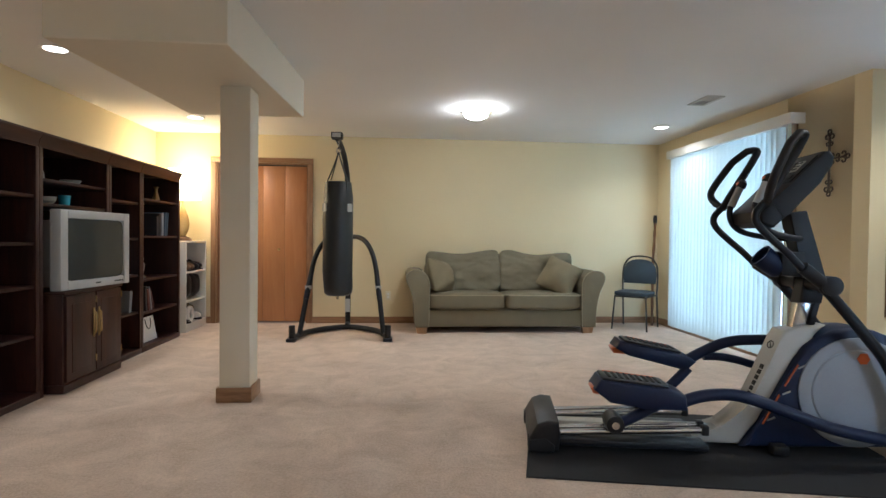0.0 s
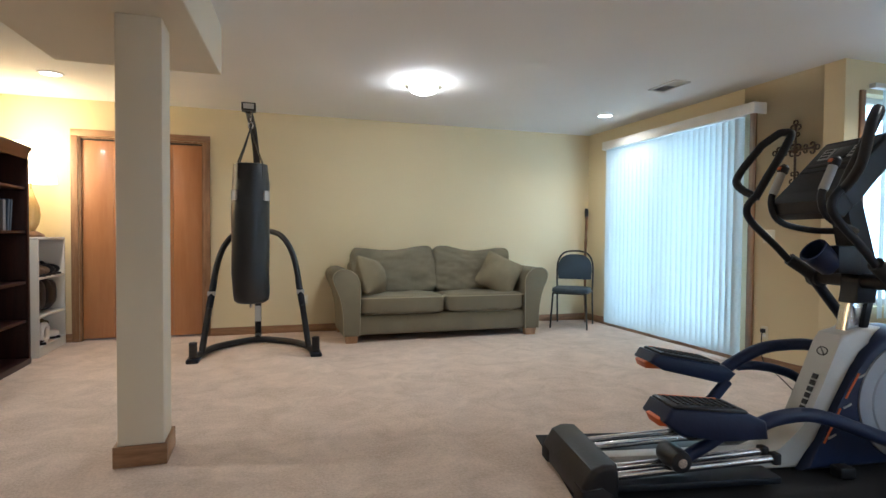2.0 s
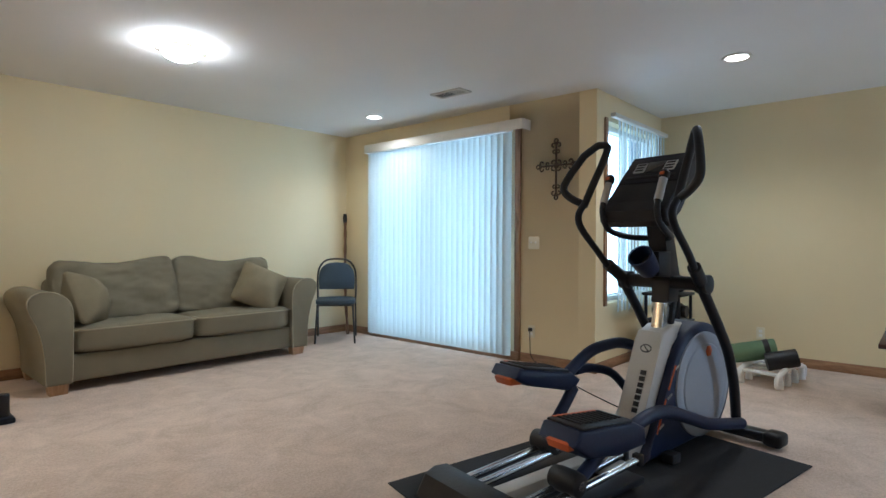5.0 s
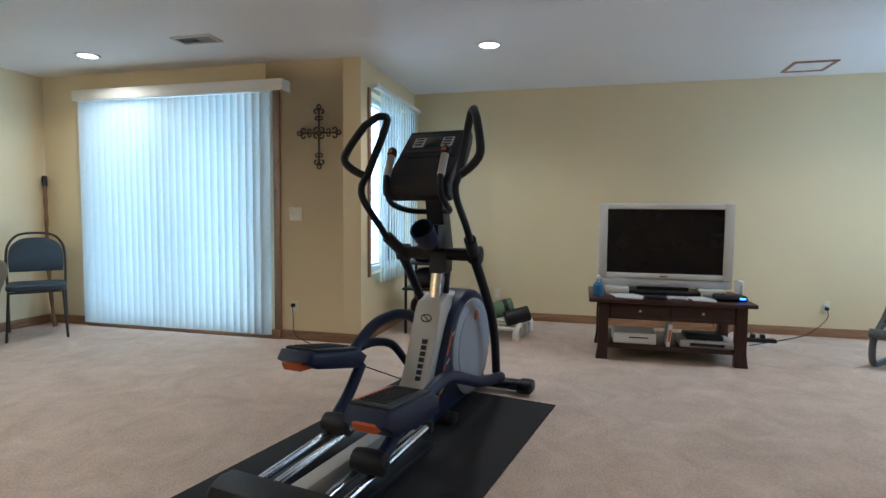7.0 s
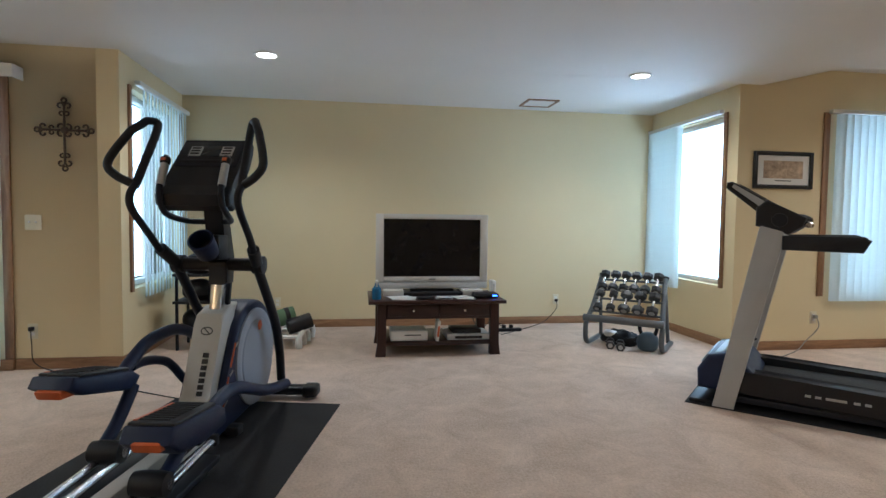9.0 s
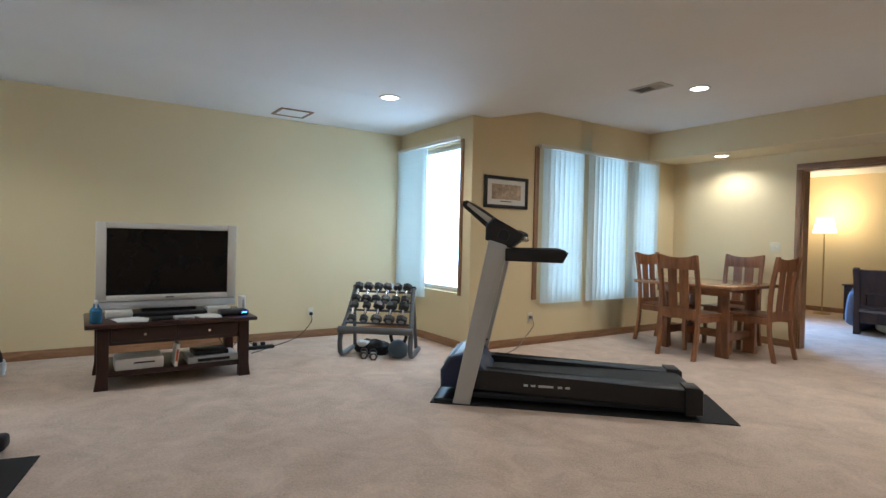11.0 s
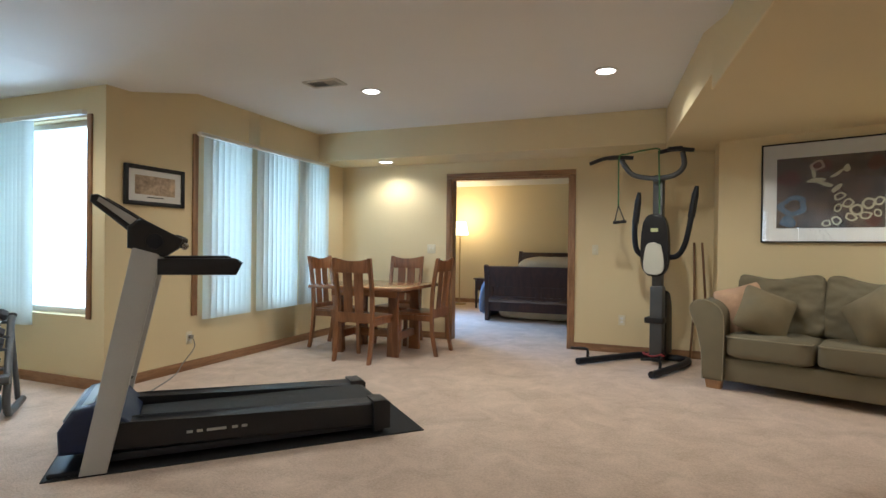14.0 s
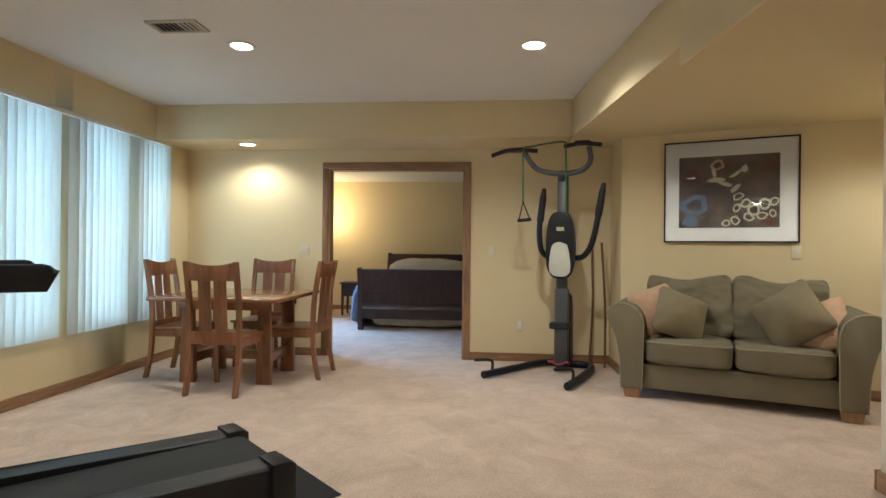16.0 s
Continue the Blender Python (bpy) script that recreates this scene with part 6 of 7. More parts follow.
def table_lamp(m):
    l = thing("table_lamp", "table lamp with glowing cream shade and amber glass body", "lamp", m=m)
    bm = bmesh.new()
    lathe(bm, [(0.10, 0), (0.10, 0.02), (0.07, 0.04), (0.03, 0.06)], 24)
    part("base", bm, STICKW, l)
    bm = bmesh.new()
    lathe(bm, [(0.03, 0.06), (0.06, 0.12), (0.075, 0.20), (0.065, 0.28), (0.03, 0.38), (0.015, 0.44)], 24)
    part("glass_body", bm, material("amber_glass", (0.55, 0.36, 0.14), 0.15, vary=0.1, bump=0.0), l, "amber glass lamp body")
    tube_part("stem", [(0, 0, 0.44), (0, 0, 0.60)], 0.008, BRASS, l)
    bm = bmesh.new()
    lathe(bm, [(0.20, 0.50), (0.202, 0.50), (0.15, 0.86), (0.148, 0.86)], 32)
    part("shade", bm, glowing("lit_shade", (1.0, 0.76, 0.42), 9), l, "glowing cream fabric shade")


table_lamp(pose(-2.24, 7.40, 1.053))
lamp("table_lamp_bulb", "POINT", pose(-2.24, 7.40, 2.0), 16, (1.0, 0.75, 0.42), 0.08)

# ---- television corner ----
LCDWHITE = material("off_white_tv_case", (0.62, 0.60, 0.56), 0.35, vary=0.03, bump=0.03)


def tv_stand():
    s = thing("tv_stand", "dark cherry coffee table used as a television stand", "table")
    x0, x1, y0, y1 = 3.93, 4.62, 1.36, 2.46
    box_part("tabletop", (x0 - 0.03, y0 - 0.03, 0.455), (x1, y1 + 0.05, 0.485), CHERRY_Y, s, 0.006)
    for x in (x0 + 0.03, x1 - 0.12):
        for y, fl in ((y0 + 0.02, -1), (y1 - 0.10, 1)):
            bm = bmesh.new()
            a, b = (y, y + 0.075)
            prism(bm, [(a, 0.454), (b, 0.454), (b, 0.10), (b + (0.015 if fl > 0 else 0), 0.0), (a - (0.015 if fl < 0 else 0), 0.0), (a, 0.10)], x, x + 0.075, "x", 0.003)
            part("leg", bm, CHERRY, s)
    box_part("apron", (x0 + 0.045, y0 + 0.096, 0.32), (x0 + 0.07, y1 - 0.101, 0.454), CHERRY_Y, s, 0.002)
    box_part("apron", (x1 - 0.09, y0 + 0.096, 0.32), (x1 - 0.065, y1 - 0.101, 0.454), CHERRY_Y, s, 0.002)
    box_part("side_apron", (x0 + 0.106, y0 + 0.035, 0.32), (x1 - 0.121, y0 + 0.06, 0.454), CHERRY, s)
    box_part("side_apron", (x0 + 0.106, y1 - 0.065, 0.32), (x1 - 0.121, y1 - 0.04, 0.454), CHERRY, s)
    box_part("lower_shelf", (x0 + 0.05, y0 + 0.03, 0.09), (x1 - 0.06, y1 - 0.04, 0.125), CHERRY_Y, s, 0.003)
    ym = (y0 + y1) / 2
    for a, b in ((y0 + 0.11, ym - 0.006), (ym + 0.006, y1 - 0.115)):
        d = box_part("drawer", (x0 + 0.033, a, 0.345), (x0 + 0.046, b, 0.445), CHERRY_Y, s, 0.003)
        bm = bmesh.new()
        lathe(bm, [(0.005, 0), (0.005, 0.012), (0.012, 0.018), (0.010, 0.026)], 12, pose(x0 + 0.033, (a + b) / 2, 0.395, 0, -90, 0))
        part("knob", bm, CHROME, d)


tv_stand()


def flat_tv():
    t = thing("flat_television", "off-white flat television, switched off, with speaker bar below", "television", m=pose(4.34, 1.925, 0.485, 0, 0, -90))
    # local x across, -y to the room
    bm = bmesh.new()
    for lo, hi in (((-0.515, 0.12), (-0.445, 0.735)), ((0.445, 0.12), (0.515, 0.735)), ((-0.445, 0.69), (0.445, 0.735)), ((-0.445, 0.12), (0.445, 0.165))):
        obox(bm, (lo[0], -0.035, lo[1]), (hi[0], 0.03, hi[1]), 0.006, 2)
    part("bezel", bm, LCDWHITE, t)
    bm = bmesh.new()
    prism(bm, [(-0.46, 0.03), (0.46, 0.03), (0.30, 0.20), (-0.30, 0.20)], 0.14, 0.70, "z", 0.02, 2)
    part("rear_case", bm, LCDWHITE, t)
    box_part("screen", (-0.446, -0.022, 0.164), (0.446, 0.02, 0.691), material("black_screen", (0.006, 0.006, 0.008), 0.10, vary=0.05, bump=0.0), t)
    box_part("speaker_bar", (-0.515, -0.03, 0.055), (0.515, 0.03, 0.119), TVGREY, t, 0.008)
    box_part("maker_mark", (-0.03, -0.037, 0.138), (0.03, -0.034, 0.147), GUN, t)
    box_part("stand_foot", (-0.32, -0.12, 0.0), (0.32, 0.16, 0.03), BLACK, t, 0.008)
    box_part("stand_neck", (-0.2, -0.02, 0.03), (0.2, 0.06, 0.056), BLACK, t, 0.004)
    for x in (-0.36, 0.36):
        box_part("stand_pad", (x - 0.09, -0.14, 0.0), (x + 0.09, 0.06, 0.054), LCDWHITE, t, 0.006)


flat_tv()
bpy.data.materials["black_screen"].node_tree.nodes["Principled BSDF"].inputs["Specular IOR Level"].default_value = 0.25
it = thing("spray_bottle", "blue spray bottle on the television stand", "bottle", m=pose(4.02, 2.44, 0.486))
bm = bmesh.new()
lathe(bm, [(0.035, 0), (0.04, 0.01), (0.04, 0.09), (0.018, 0.12), (0.015, 0.14)], 16)
part("body", bm, material("blue_liquid_plastic", (0.03, 0.16, 0.32), 0.25), it)
bm = bmesh.new()
obox(bm, (-0.05, -0.012, 0.14), (0.025, 0.012, 0.165), 0.006)
obox(bm, (-0.03, -0.006, 0.11), (-0.02, 0.006, 0.14))
part("trigger", bm, WHITE, it)
it = thing("black_modem", "low black modem with a glowing blue light", "modem", m=pose(4.08, 1.48, 0.486))
bm = bmesh.new()
obox(bm, (-0.08, -0.11, 0.0), (0.08, 0.11, 0.045), 0.02, 3)
part("case", bm, BLACK, it)
box_part("blue_light", (-0.082, -0.09, 0.02), (-0.079, -0.05, 0.032), glowing("blue_led", (0.05, 0.15, 1.0), 10), it, label="glowing blue light")
for y, nm, lb, sz in ((2.2, "paper_pile", "loose white papers on the television stand", (0.10, 0.10)), (1.66, "paper_pile", "small white papers beside the modem", (0.09, 0.08))):
    it = thing(nm, lb, "papers", m=pose(4.05, y, 0.486))
    for i in range(3):
        bm = bmesh.new()
        obox(bm, (-sz[0], -sz[1], 0.003 * i), (sz[0], sz[1], 0.003 * i + 0.002), m=pose(0.01 * i, 0.015 * i, 0, 0, 0, 11 * i - 8))
        part("sheet", bm, WHITE, it)
for y, lb, c in ((2.02, "slim black remote and player on the stand", BLACK), (1.86, "slim grey player on the stand", TVGREY)):
    it = thing("media_box", lb, "player", m=pose(4.02, y, 0.486))
    bm = bmesh.new()
    obox(bm, (-0.06, -0.07, 0), (0.06, 0.07, 0.018), 0.005)
    part("case", bm, c, it)
    box_part("front_strip", (-0.0615, -0.05, 0.006), (-0.0595, 0.05, 0.011), GUN, it)
it = thing("white_tower_box", "slim upright white box beside the television", "router", m=pose(4.22, 1.38, 0.486))
bm = bmesh.new()
obox(bm, (-0.05, -0.022, 0), (0.05, 0.022, 0.14), 0.01, 3)
part("case", bm, WHITE, it)
box_part("port_strip", (-0.052, -0.008, 0.03), (-0.049, 0.008, 0.11), TVGREY, it)
it = thing("game_console", "white game console lying on the lower shelf", "game console", m=pose(4.12, 2.16, 0.126))
box_part("case", (-0.12, -0.16, 0), (0.14, 0.16, 0.085), WHITE, it, 0.008)
box_part("disc_slot", (-0.1225, -0.10, 0.045), (-0.119, 0.04, 0.055), BLACK, it)
it = thing("dvd_player", "silver disc player on the lower shelf", "player", m=pose(4.14, 1.64, 0.126))
box_part("case", (-0.14, -0.19, 0), (0.14, 0.19, 0.05), TVGREY, it, 0.005)
box_part("front_panel", (-0.1425, -0.12, 0.012), (-0.139, 0.12, 0.035), BLACK, it)
box_part("top_box", (-0.10, -0.12, 0.051), (0.12, 0.14, 0.085), BLACK, it, 0.006)
it = thing("white_book", "white paperback upright on the lower shelf", "book", m=pose(4.05, 1.92, 0.126, 6, 0, 0))
box_part("cover", (-0.08, -0.012, 0), (0.08, 0.012, 0.17), WHITE, it, 0.002)
box_part("spine_label", (-0.0825, -0.008, 0.04), (-0.0795, 0.008, 0.13), ORANGE, it)
it = thing("power_strip", "black power strip with plugs on the carpet", "power strip", m=pose(4.95, 1.05, 0))
box_part("strip", (-0.03, -0.17, 0), (0.03, 0.17, 0.035), BLACK, it, 0.008)
for y in (-0.06, 0.02, 0.1):
    box_part("plug", (-0.02, y - 0.02, 0.035), (0.02, y + 0.02, 0.07), BLACK if y < 0.05 else GUN, it, 0.006)
cord([(4.95, 1.1, 0.06), (4.95, 1.2, 0.14), (4.7, 1.32, 0.20), (4.55, 1.5, 0.22)], 0.004)
cord([(4.95, 1.05, 0.06), (5.0, 1.2, 0.10), (4.85, 1.35, 0.04), (4.6, 1.5, 0.25)], 0.004)

# aerobic step with rolled mats by the bay window
it = thing("white_step_frame", "white plastic aerobic frame on the carpet by the wall", "step", m=pose(4.62, 3.22, 0, 0, 0, -8))
for y in (-0.14, 0.14):
    bm = bmesh.new()
    tube(bm, curve([(-0.30, y, 0.02), (-0.28, y, 0.10), (0, y, 0.135), (0.28, y, 0.10), (0.30, y, 0.02)], 5), 0.022, 8)
    part("side_rail", bm, WHITE, it)
for x in (-0.25, -0.08, 0.08, 0.25):
    box_part("cross_slat", (x - 0.03, -0.14, 0.095), (x + 0.03, 0.14, 0.115), WHITE, it, 0.006)
    for y in (-0.14, 0.14):
        bm = bmesh.new()
        lathe(bm, [(0.028, 0), (0.028, 0.02), (0.02, 0.10)], 12, pose(x, y, 0))
        part("foot", bm, WHITE, it)
rm = thing("rolled_mat", "green exercise mat rolled up on the white frame", "exercise mat", m=pose(4.52, 3.34, 0.24, -12, 0, 20))
bm = bmesh.new()
lathe(bm, [(0.02, -0.17), (0.075, -0.168), (0.078, -0.15), (0.078, 0.15), (0.075, 0.168), (0.02, 0.17)], 28, pose(0, 0, 0, 90))
part("roll", bm, material("green_foam", (0.12, 0.20, 0.11), 0.8, vary=0.1, bump=0.3), rm)
bm = bmesh.new()
lathe(bm, [(0.079, -0.02), (0.081, -0.02), (0.081, 0.02), (0.079, 0.02)], 28, pose(0, -0.10, 0, 90))
part("strap", bm, BLACK, rm)
bm = bmesh.new()
lathe(bm, [(0.03, -0.11), (0.068, -0.11), (0.07, -0.10), (0.07, 0.10), (0.068, 0.11), (0.03, 0.11)], 22, pose(4.50, 3.13, 0.20, 76, 0, 20))
tagged(part("foam_roller", bm, BLACK), "black foam roller lying on the white frame", "roller")
# black storage cube with gear behind the elliptical
it = thing("gear_stand", "black stand with boxing gear beside the bay window", "stand", m=pose(4.55, 4.02, 0))
for x in (-0.16, 0.16):
    for y in (-0.14, 0.14):
        tube_part("leg", [(x, y, 0), (x, y, 0.66)], 0.014, GUN, it)
for z in (0.16, 0.42, 0.66):
    box_part("tray", (-0.19, -0.17, z - 0.012), (0.19, 0.17, z + 0.012), BLACK, it, 0.006)
for x, y, z, mt, lb in ((-0.08, -0.02, 0.75, BLACK, "black boxing glove on the gear stand"), (0.10, 0.0, 0.74, NAVY, "dark blue boxing glove on the gear stand"), (0.0, 0.0, 0.51, BLACK, "black padded headgear on the gear stand"), (0.0, 0.0, 0.25, GUN, "dark gym bag on the gear stand")):
    g = thing("boxing_glove" if z > 0.7 else "gym_gear", lb, "boxing glove" if z > 0.7 else "gym gear", m=pose(4.55 + x, 4.02 + y, z, 0, 0, 40 * x * 10))
    bm = bmesh.new()
    cushion(bm, (0.17, 0.24, 0.15) if z > 0.6 else (0.30, 0.26, 0.15), None, 0.4, 10, 0.01, int(z * 10), 2.6)
    part("padding", bm, mt, g, smooth=60)
    bm = bmesh.new()
    lathe(bm, [(0.05, 0), (0.055, 0.01), (0.055, 0.06), (0.045, 0.06)], 16, pose(0, -0.10, 0, 90))
    part("cuff", bm, mt, g)

# ---- pictures ----


def small_picture():
    p = thing("framed_print", "small sepia print in a black frame with white mat", "picture", m=pose(XE - 0.002, -1.234, 1.66, 0, 0, -90))
    w, h, f = 0.30, 0.168, 0.035
    bm = bmesh.new()
    for lo, hi in (((-w, -h), (-w + f, h)), ((w - f, -h), (w, h)), ((-w + f, h - f), (w - f, h)), ((-w + f, -h), (w - f, -h + f))):
        obox(bm, (lo[0], -0.028, lo[1]), (hi[0], 0, hi[1]), 0.005, 2)
    part("frame", bm, BLACK, p)
    box_part("mat_board", (-w + f, -0.012, -h + f), (w - f, -0.002, h - f), WHITE, p)
    box_part("print", (-0.20, -0.0145, -0.075), (0.20, -0.0125, 0.085), material("sepia_print", (0.50, 0.38, 0.26), 0.6, vary=0.35, scale=9, fine=40, bump=0, wear=(0.22, 0.15, 0.10)), p)
    box_part("caption_bar", (-0.08, -0.0145, -0.10), (0.08, -0.0125, -0.092), GUN, p)


small_picture()


def large_art():
    a = thing("framed_artwork", "large dark abstract artwork with white mat and thin black frame", "picture", m=pose(-1.560, -3.436, 1.70, 0, 0, 180 - 20.93))
    w, h = 0.525, 0.45
    bm = bmesh.new()
    for lo, hi in (((-w, -h), (-w + 0.012, h)), ((w - 0.012, -h), (w, h)), ((-w + 0.012, h - 0.012), (w - 0.012, h)), ((-w + 0.012, -h), (w - 0.012, -h + 0.012))):
        obox(bm, (lo[0], -0.03, lo[1]), (hi[0], -0.001, hi[1]), 0.002, 1)
    part("frame", bm, BLACK, a)
    box_part("mat_board", (-w + 0.012, -0.014, -h + 0.012), (w - 0.012, -0.003, h - 0.012), WHITE, a)
    art = box_part("painting", (-0.40, -0.017, -0.32), (0.38, -0.0145, 0.31), material("dark_painting", (0.09, 0.06, 0.05), 0.5, vary=0.8, scale=7, fine=22, bump=0.05, wear=(0.012, 0.012, 0.014)), a)
    CREAM, BLUE = material("cream_paint", (0.55, 0.52, 0.36), 0.5, vary=0.15), material("blue_grey_paint", (0.09, 0.14, 0.21), 0.5, vary=0.25, scale=20)
    MAROON = material("maroon_paint", (0.10, 0.025, 0.02), 0.5, vary=0.4, scale=14)
    rnd = random.Random(4)
    y = -0.0185

    def blot(nm, cx, cz, rx, rz, mat, hole=0.0, turn=0.0):
        n = 22
        bm = bmesh.new()
        o = [(cx + (rx * (1 + 0.16 * math.sin(3 * t + cx * 30)) * math.cos(t)) * math.cos(turn) - rz * math.sin(t) * math.sin(turn), cz + rx * math.cos(t) * math.sin(turn) + rz * (1 + 0.16 * math.cos(2 * t + cz * 20)) * math.sin(t) * math.cos(turn)) for t in [2 * math.pi * i / n for i in range(n)]]
        if hole:
            k = [(cx + (p - cx) * hole, cz + (q - cz) * hole) for p, q in o]
            A, C = [bm.verts.new((p, y, q)) for p, q in o], [bm.verts.new((p, y, q)) for p, q in k]
            D, E = [bm.verts.new((p, y + 0.0012, q)) for p, q in o], [bm.verts.new((p, y + 0.0012, q)) for p, q in k]
            for i in range(n):
                j = (i + 1) % n
                for f in ([A[i], A[j], C[j], C[i]], [D[i], E[i], E[j], D[j]], [A[i], D[i], D[j], A[j]], [C[i], C[j], E[j], E[i]]):
                    bm.faces.new(f)
        else:
            prism(bm, o, y, y + 0.0012, "y")
        part(nm, bm, mat, art)

    blot("ring_shape", -0.27, -0.12, 0.115, 0.085, BLUE, 0.55)
    blot("stem_shape", -0.31, -0.26, 0.06, 0.055, BLUE)
    for x, z, rx, rz in ((-0.30, 0.13, 0.09, 0.07), (-0.05, 0.22, 0.07, 0.05), (0.32, 0.22, 0.06, 0.06), (0.30, -0.25, 0.05, 0.06)):
        blot("maroon_shape", x, z, rx, rz, MAROON)
    y = -0.0200
    for x, z, r in ((0.07, -0.05, 0.045), (0.13, -0.11, 0.045), (0.06, -0.15, 0.04), (0.19, -0.17, 0.05), (0.27, -0.12, 0.05), (0.34, -0.10, 0.04), (0.25, -0.22, 0.045), (0.15, -0.23, 0.045), (0.05, -0.26, 0.04), (-0.02, -0.28, 0.035), (0.33, -0.20, 0.035)):
        blot("cream_ring", x, z, r, r * rnd.uniform(0.65, 0.95), CREAM, 0.62, rnd.uniform(0, 3))
    for x, z, rx, rz, t in ((-0.10, 0.10, 0.07, 0.02, 0.1), (-0.03, 0.06, 0.06, 0.018, -0.3), (0.05, 0.02, 0.05, 0.02, 0.8), (0.06, 0.15, 0.05, 0.012, 0.7), (0.12, 0.19, 0.025, 0.03, 0), (0.03, 0.13, 0.03, 0.01, 0.4), (-0.12, 0.17, 0.015, 0.05, 0.2)):
        blot("cream_stroke", x, z, rx, rz, CREAM, 0, t)
    blot("cream_ring", -0.09, 0.23, 0.055, 0.045, material("pinkish_paint", (0.40, 0.28, 0.22), 0.5, vary=0.2), 0.6)
    g = box_part("glass", (-w + 0.012, -0.0265, -h + 0.012), (w - 0.012, -0.0245, h - 0.012), GLASS, a)
    g.visible_shadow = False


large_art()

# ---- dining set ----
DINE = wood("warm_cherry_dining_wood", (0.17, 0.065, 0.025), (0.31, 0.135, 0.055), 0.35, "Z", 10, 0.3)
DINE_X = wood("warm_cherry_table_top", (0.20, 0.08, 0.03), (0.36, 0.165, 0.07), 0.22, "X", 8, 0.4)


def dining_chair(m):
    c = thing("dining_chair", "warm cherry wood dining chair with two broad back slats", "chair", "chairs round the dining table", m)
    for sx in (-1, 1):
        bm = bmesh.new()
        back = curve([(-0.045, 0, 0.0), (0.0, 0, 0.22), (0.012, 0, 0.45), (0.0, 0, 0.72), (-0.055, 0, 1.05)], 5)
        front = [(p.x + 0.036, p.z) for p in back]
        prism(bm, [(p.x, p.z) for p in back] + front[::-1], sx * 0.205 - 0.018, sx * 0.205 + 0.018, "x", 0.004)
        part("back_post", bm, DINE, c)
        bm = bmesh.new()
        prism(bm, [(0.395, 0.43), (0.435, 0.43), (0.43, 0.20), (0.445, 0.0), (0.415, 0.0), (0.40, 0.20)], sx * 0.20 - 0.02, sx * 0.20 + 0.02, "x", 0.004)
        part("front_leg", bm, DINE, c)
        box_part("side_rail", (sx * 0.20 - 0.011, 0.05, 0.37), (sx * 0.20 + 0.011, 0.40, 0.43), DINE, c)
        bm = bmesh.new()
        obox(bm, (sx * 0.065 - 0.052, -0.006, -0.21), (sx * 0.065 + 0.052, 0.006, 0.21), 0.003, 1, pose(0, 0.0, 0.71, 4.5, 0, 0))
        part("back_slat", bm, DINE, c)
    box_part("front_rail", (-0.18, 0.405, 0.37), (0.18, 0.427, 0.43), DINE, c)
    box_part("rear_rail", (-0.187, 0.014, 0.40), (0.187, 0.034, 0.50), DINE, c)
    bm = bmesh.new()
    prof = curve([(-0.187, 0, 1.045), (-0.09, 0, 1.025), (0.0, 0, 1.02), (0.09, 0, 1.025), (0.187, 0, 1.045)], 4)
    prism(bm, [(p.x, p.z) for p in prof] + [(0.187, 0.90), (-0.187, 0.90)], -0.032, -0.008, "y", 0.004)
    part("crest_rail", bm, DINE, c)
    bm = bmesh.new()
    prism(bm, [(-0.20, 0.04), (0.20, 0.04), (0.235, 0.46), (-0.235, 0.46)], 0.432, 0.458, "z", 0.008, 2)
    part("seat", bm, DINE, c)
    return c


ch = dining_chair(pose(2.66, -2.53, 0, 0, 0, 178))
for m in (pose(3.52, -3.25, 0, 0, 0, 90), pose(2.03, -3.36, 0, 0, 0, -92), pose(2.78, -4.0, 0, 0, 0, 0)):
    copy_thing(ch, m)


def dining_table(m):
    t = thing("dining_table", "square warm cherry wood dining table with paired slab legs", "table", m=m)
    bm = bmesh.new()
    obox(bm, (-0.56, -0.53, 0.715), (0.56, 0.53, 0.75), 0.008, 2)
    part("tabletop", bm, DINE_X, t, "polished reddish table top")
    box_part("apron", (-0.40, -0.32, 0.63), (0.40, -0.295, 0.714), DINE_X, t, 0.002)
    box_part("apron", (-0.40, 0.295, 0.63), (0.40, 0.32, 0.714), DINE_X, t, 0.002)
    for x in (-0.34, 0.34):
        for y in (-0.27, 0.27):
            bm = bmesh.new()
            prism(bm, [(x - 0.065, 0.0), (x + 0.065, 0.0), (x + 0.05, 0.714), (x - 0.05, 0.714)], y - 0.024, y + 0.024, "y", 0.004)
            part("leg", bm, DINE, t)
    box_part("stretcher", (-0.28, -0.03, 0.16), (0.28, 0.03, 0.24), DINE_X, t, 0.004)
    for x in (-0.32, 0.32):
        box_part("foot_rail", (x - 0.03, -0.245, 0.16), (x + 0.03, 0.245, 0.24), DINE, t, 0.004)


dining_table(pose(2.76, -3.22, 0))

# ---- bedroom ----
SHEET = material("cream_bedspread", (0.50, 0.42, 0.28), 0.9, vary=0.1, scale=4, fine=120, bump=0.4)
BLUEQ = material("blue_grey_blanket", (0.16, 0.19, 0.28), 0.9, vary=0.15, bump=0.4)


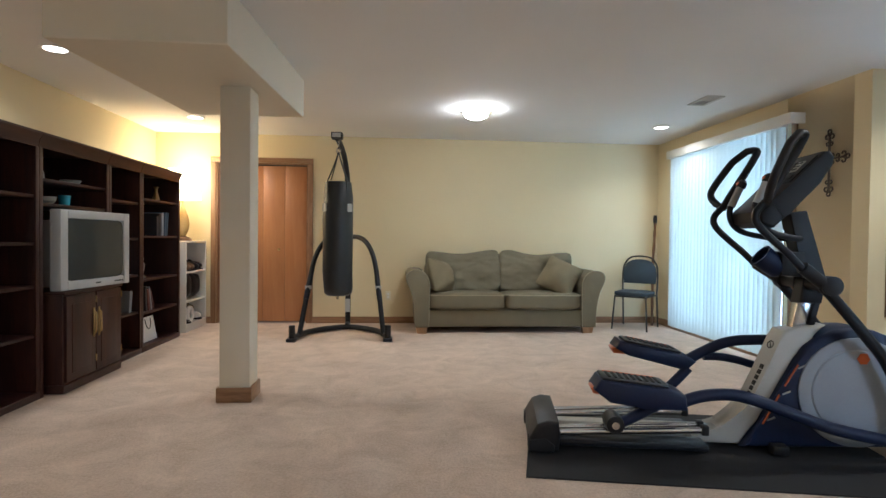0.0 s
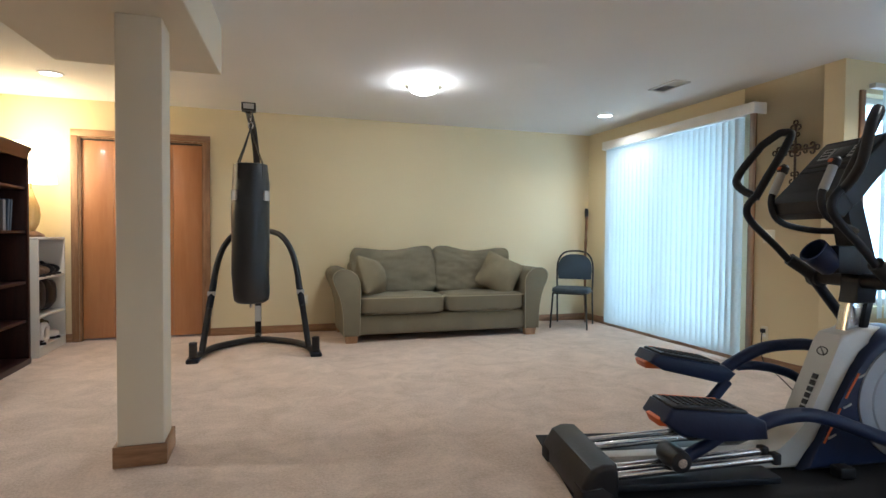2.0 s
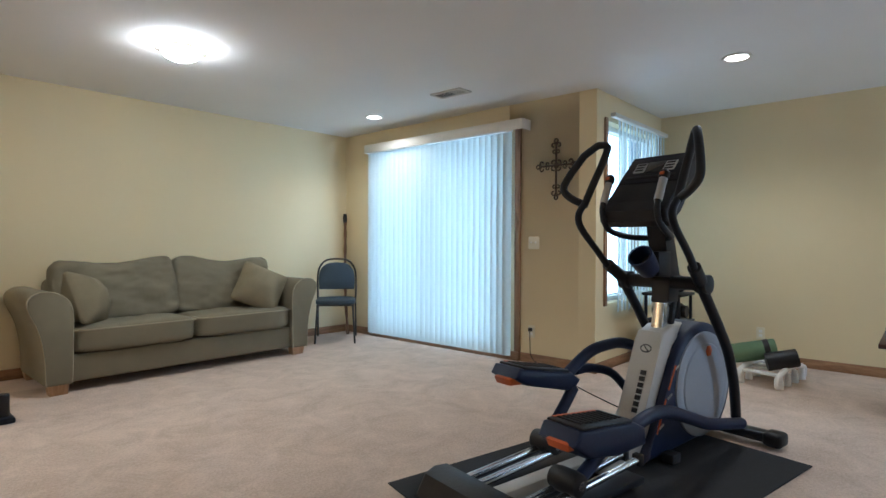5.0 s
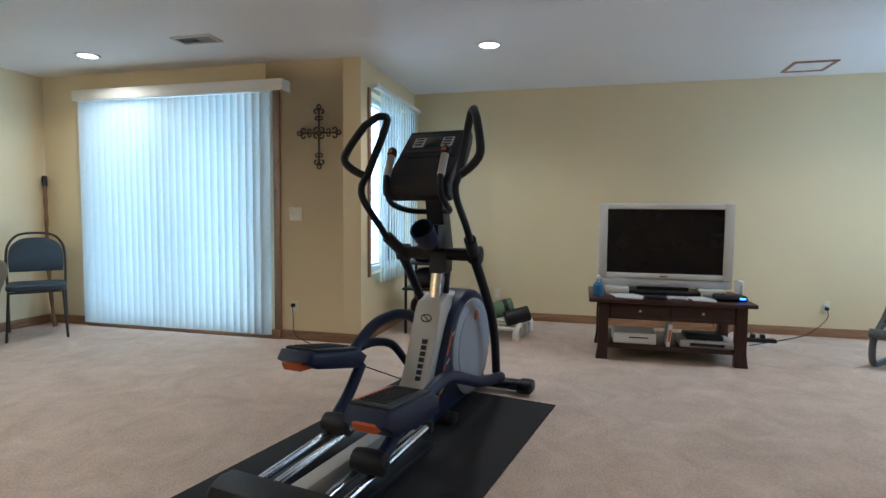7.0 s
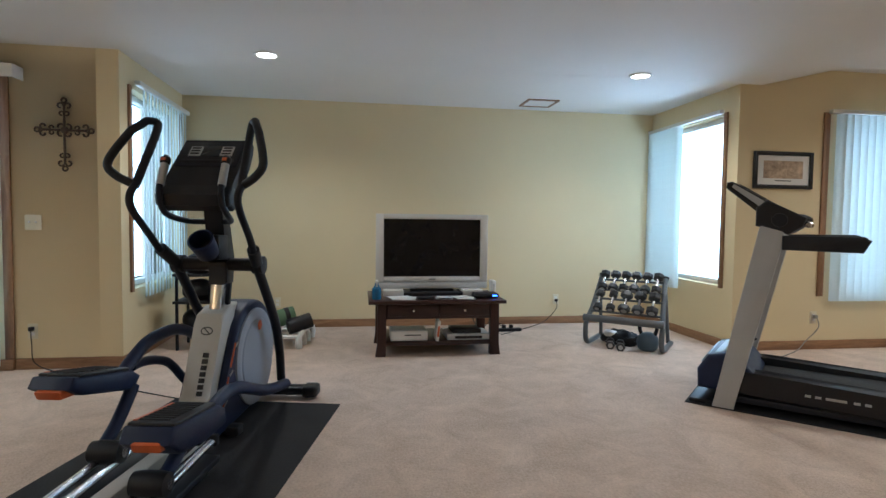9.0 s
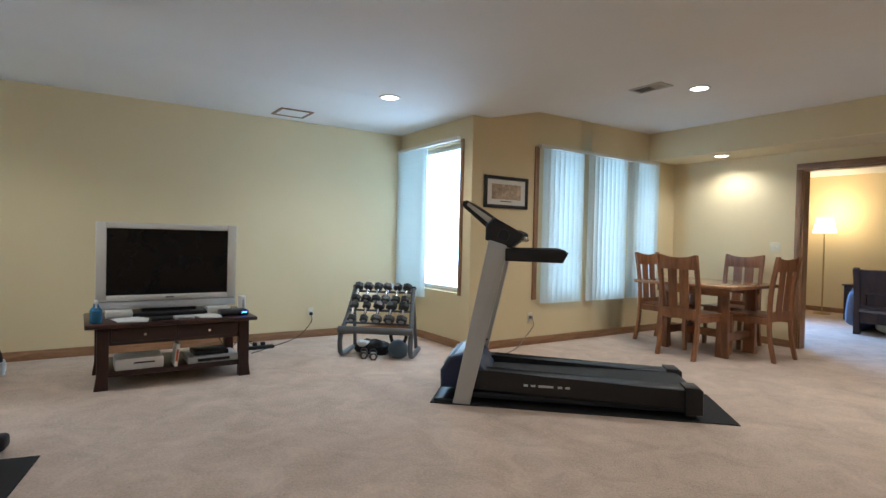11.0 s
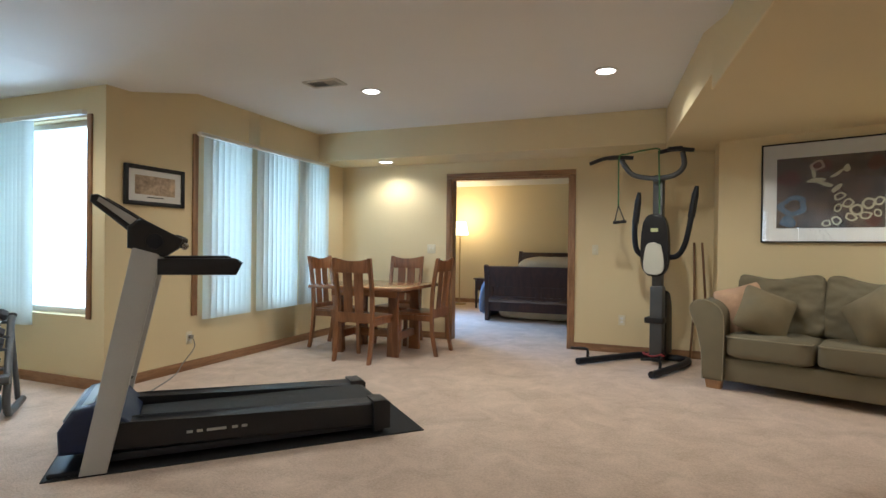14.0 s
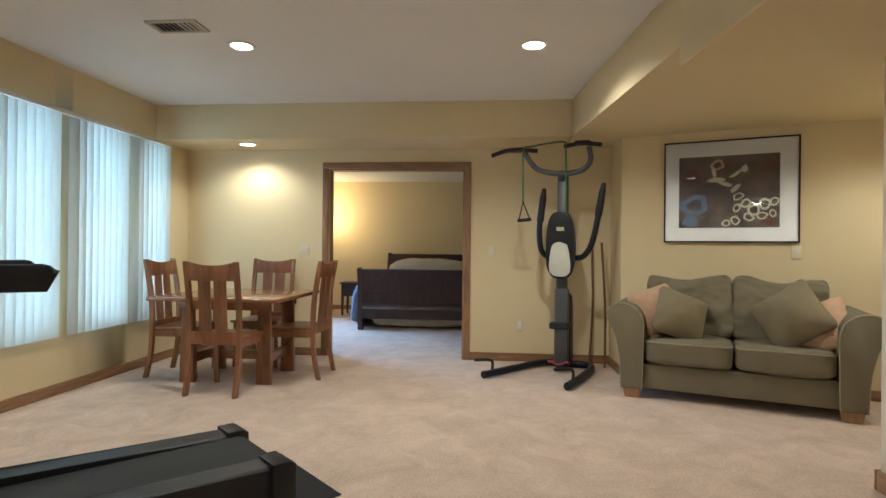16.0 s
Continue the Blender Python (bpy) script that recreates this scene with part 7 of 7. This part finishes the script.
def sleigh_bed():
    b = thing("sleigh_bed", "dark cherry sleigh bed with cream bedspread", "bed", m=pose(1.55, -6.2, 0))
    for y, h, nm, s in ((0.0, 0.88, "footboard", 1), (-2.15, 1.08, "headboard", -1)):
        bm = bmesh.new()
        prism(bm, [(y - 0.03 * s, 0.16), (y - 0.03 * s, h * 0.55), (y + 0.02 * s, h * 0.85), (y + 0.08 * s, h), (y + 0.11 * s, h - 0.01), (y + 0.06 * s, h * 0.83), (y + 0.015 * s, h * 0.55), (y + 0.015 * s, 0.16)], -0.80, 0.80, "x", 0.006)
        p = part(nm, bm, CHERRY, b)
        y0, y1 = sorted((y + 0.012 * s, y + 0.034 * s))
        for x in (-0.765, 0.0, 0.765):
            box_part("stile", (x - 0.04, y0, 0.37), (x + 0.04, y1, h * 0.66), CHERRY, p, 0.005)
        for za, zb in ((0.35, 0.40), (h * 0.63, h * 0.70)):
            box_part("cross_rail", (-0.80, y0, za), (0.80, y1 + 0.002, zb), CHERRY, p, 0.005)
        for x in (-0.83, 0.83):
            bm = bmesh.new()
            prism(bm, [(y - 0.045 * s, 0.0), (y - 0.05 * s, h * 0.55), (y + 0.01 * s, h * 0.85), (y + 0.07 * s, h + 0.02), (y + 0.12 * s, h), (y + 0.07 * s, h * 0.83), (y + 0.04 * s, h * 0.55), (y + 0.035 * s, 0.0)], x - 0.035, x + 0.035, "x", 0.006)
            part("post", bm, CHERRY, p)
    # moulding strip; the light it reflects is put into its paler colour
    bm = bmesh.new()
    prism(bm, [(0.015, 0.30), (0.05, 0.305), (0.055, 0.325), (0.034, 0.349), (0.015, 0.349)], -0.80, 0.80, "x", 0.004)
    part("moulding", bm, wood("sheen_moulding", (0.10, 0.07, 0.06), (0.20, 0.15, 0.13), 0.22, "X"), b)
    for x in (-0.80, 0.78):
        box_part("side_rail", (x, -2.1, 0.24), (x + 0.025, -0.04, 0.42), CHERRY_Y, b, 0.004)
    bm = bmesh.new()
    cushion(bm, (1.54, 2.0, 0.42), pose(0, -1.08, 0.54), 0.15, 14, 0.02, 31, 7)
    part("mattress", bm, SHEET, b, smooth=60)
    bm = bmesh.new()
    cushion(bm, (1.50, 1.9, 0.30), pose(0, -1.10, 0.17), 0.05, 14, 0.03, 36, 8)
    part("bed_skirt", bm, SHEET, b, "pale bed skirt under the frame", smooth=60)


sleigh_bed()
bm = bmesh.new()
cushion(bm, (1.40, 0.62, 0.26), pose(1.55, -7.75, 0.84), 0.3, 14, 0.03, 33, 3)
tagged(part("bolster_pillow", bm, SHEET, smooth=60), "long cream bolster pillow lying on the bed", "pillow")
bm = bmesh.new()
cushion(bm, (0.16, 1.7, 0.55), pose(2.46, -7.0, 0.36, 0, -6, 0), 0.3, 14, 0.05, 34, 4)
tagged(part("hanging_blanket", bm, BLUEQ, smooth=60), "blue-grey blanket hanging over the bed side", "blanket")
ns = thing("nightstand", "dark cherry nightstand beside the bed", "nightstand", m=pose(2.90, -7.95, 0))
box_part("top", (-0.24, -0.21, 0.55), (0.24, 0.21, 0.575), CHERRY, ns, 0.005)
box_part("drawer_box", (-0.21, -0.19, 0.34), (0.21, 0.19, 0.549), CHERRY, ns, 0.003)
box_part("drawer_front", (-0.19, 0.19, 0.36), (0.19, 0.203, 0.53), CHERRY, ns, 0.003)
for x in (-0.19, 0.19):
    for y in (-0.17, 0.17):
        bm = bmesh.new()
        prism(bm, [(x - 0.022, 0.34), (x + 0.022, 0.34), (x + 0.013, 0), (x - 0.013, 0)], y - 0.018, y + 0.018, "y")
        part("leg", bm, CHERRY, ns)
fl = thing("floor_lamp", "slim floor lamp with glowing shade in the bedroom corner", "floor lamp", m=pose(3.62, -8.28, 0))
bm = bmesh.new()
lathe(bm, [(0.13, 0), (0.13, 0.02), (0.02, 0.04)], 24)
part("base", bm, BRASS, fl)
tube_part("pole", [(0, 0, 0.03), (0, 0, 1.62)], 0.012, BRASS, fl)
bm = bmesh.new()
lathe(bm, [(0.17, 1.42), (0.172, 1.42), (0.12, 1.68), (0.118, 1.68)], 28)
part("shade", bm, glowing("lit_bedroom_shade", (1.0, 0.78, 0.42), 8), fl, "glowing cream shade")
lamp("bedroom_lamp_bulb", "POINT", pose(3.62, -8.28, 1.80), 34, (1.0, 0.70, 0.36), 0.08)
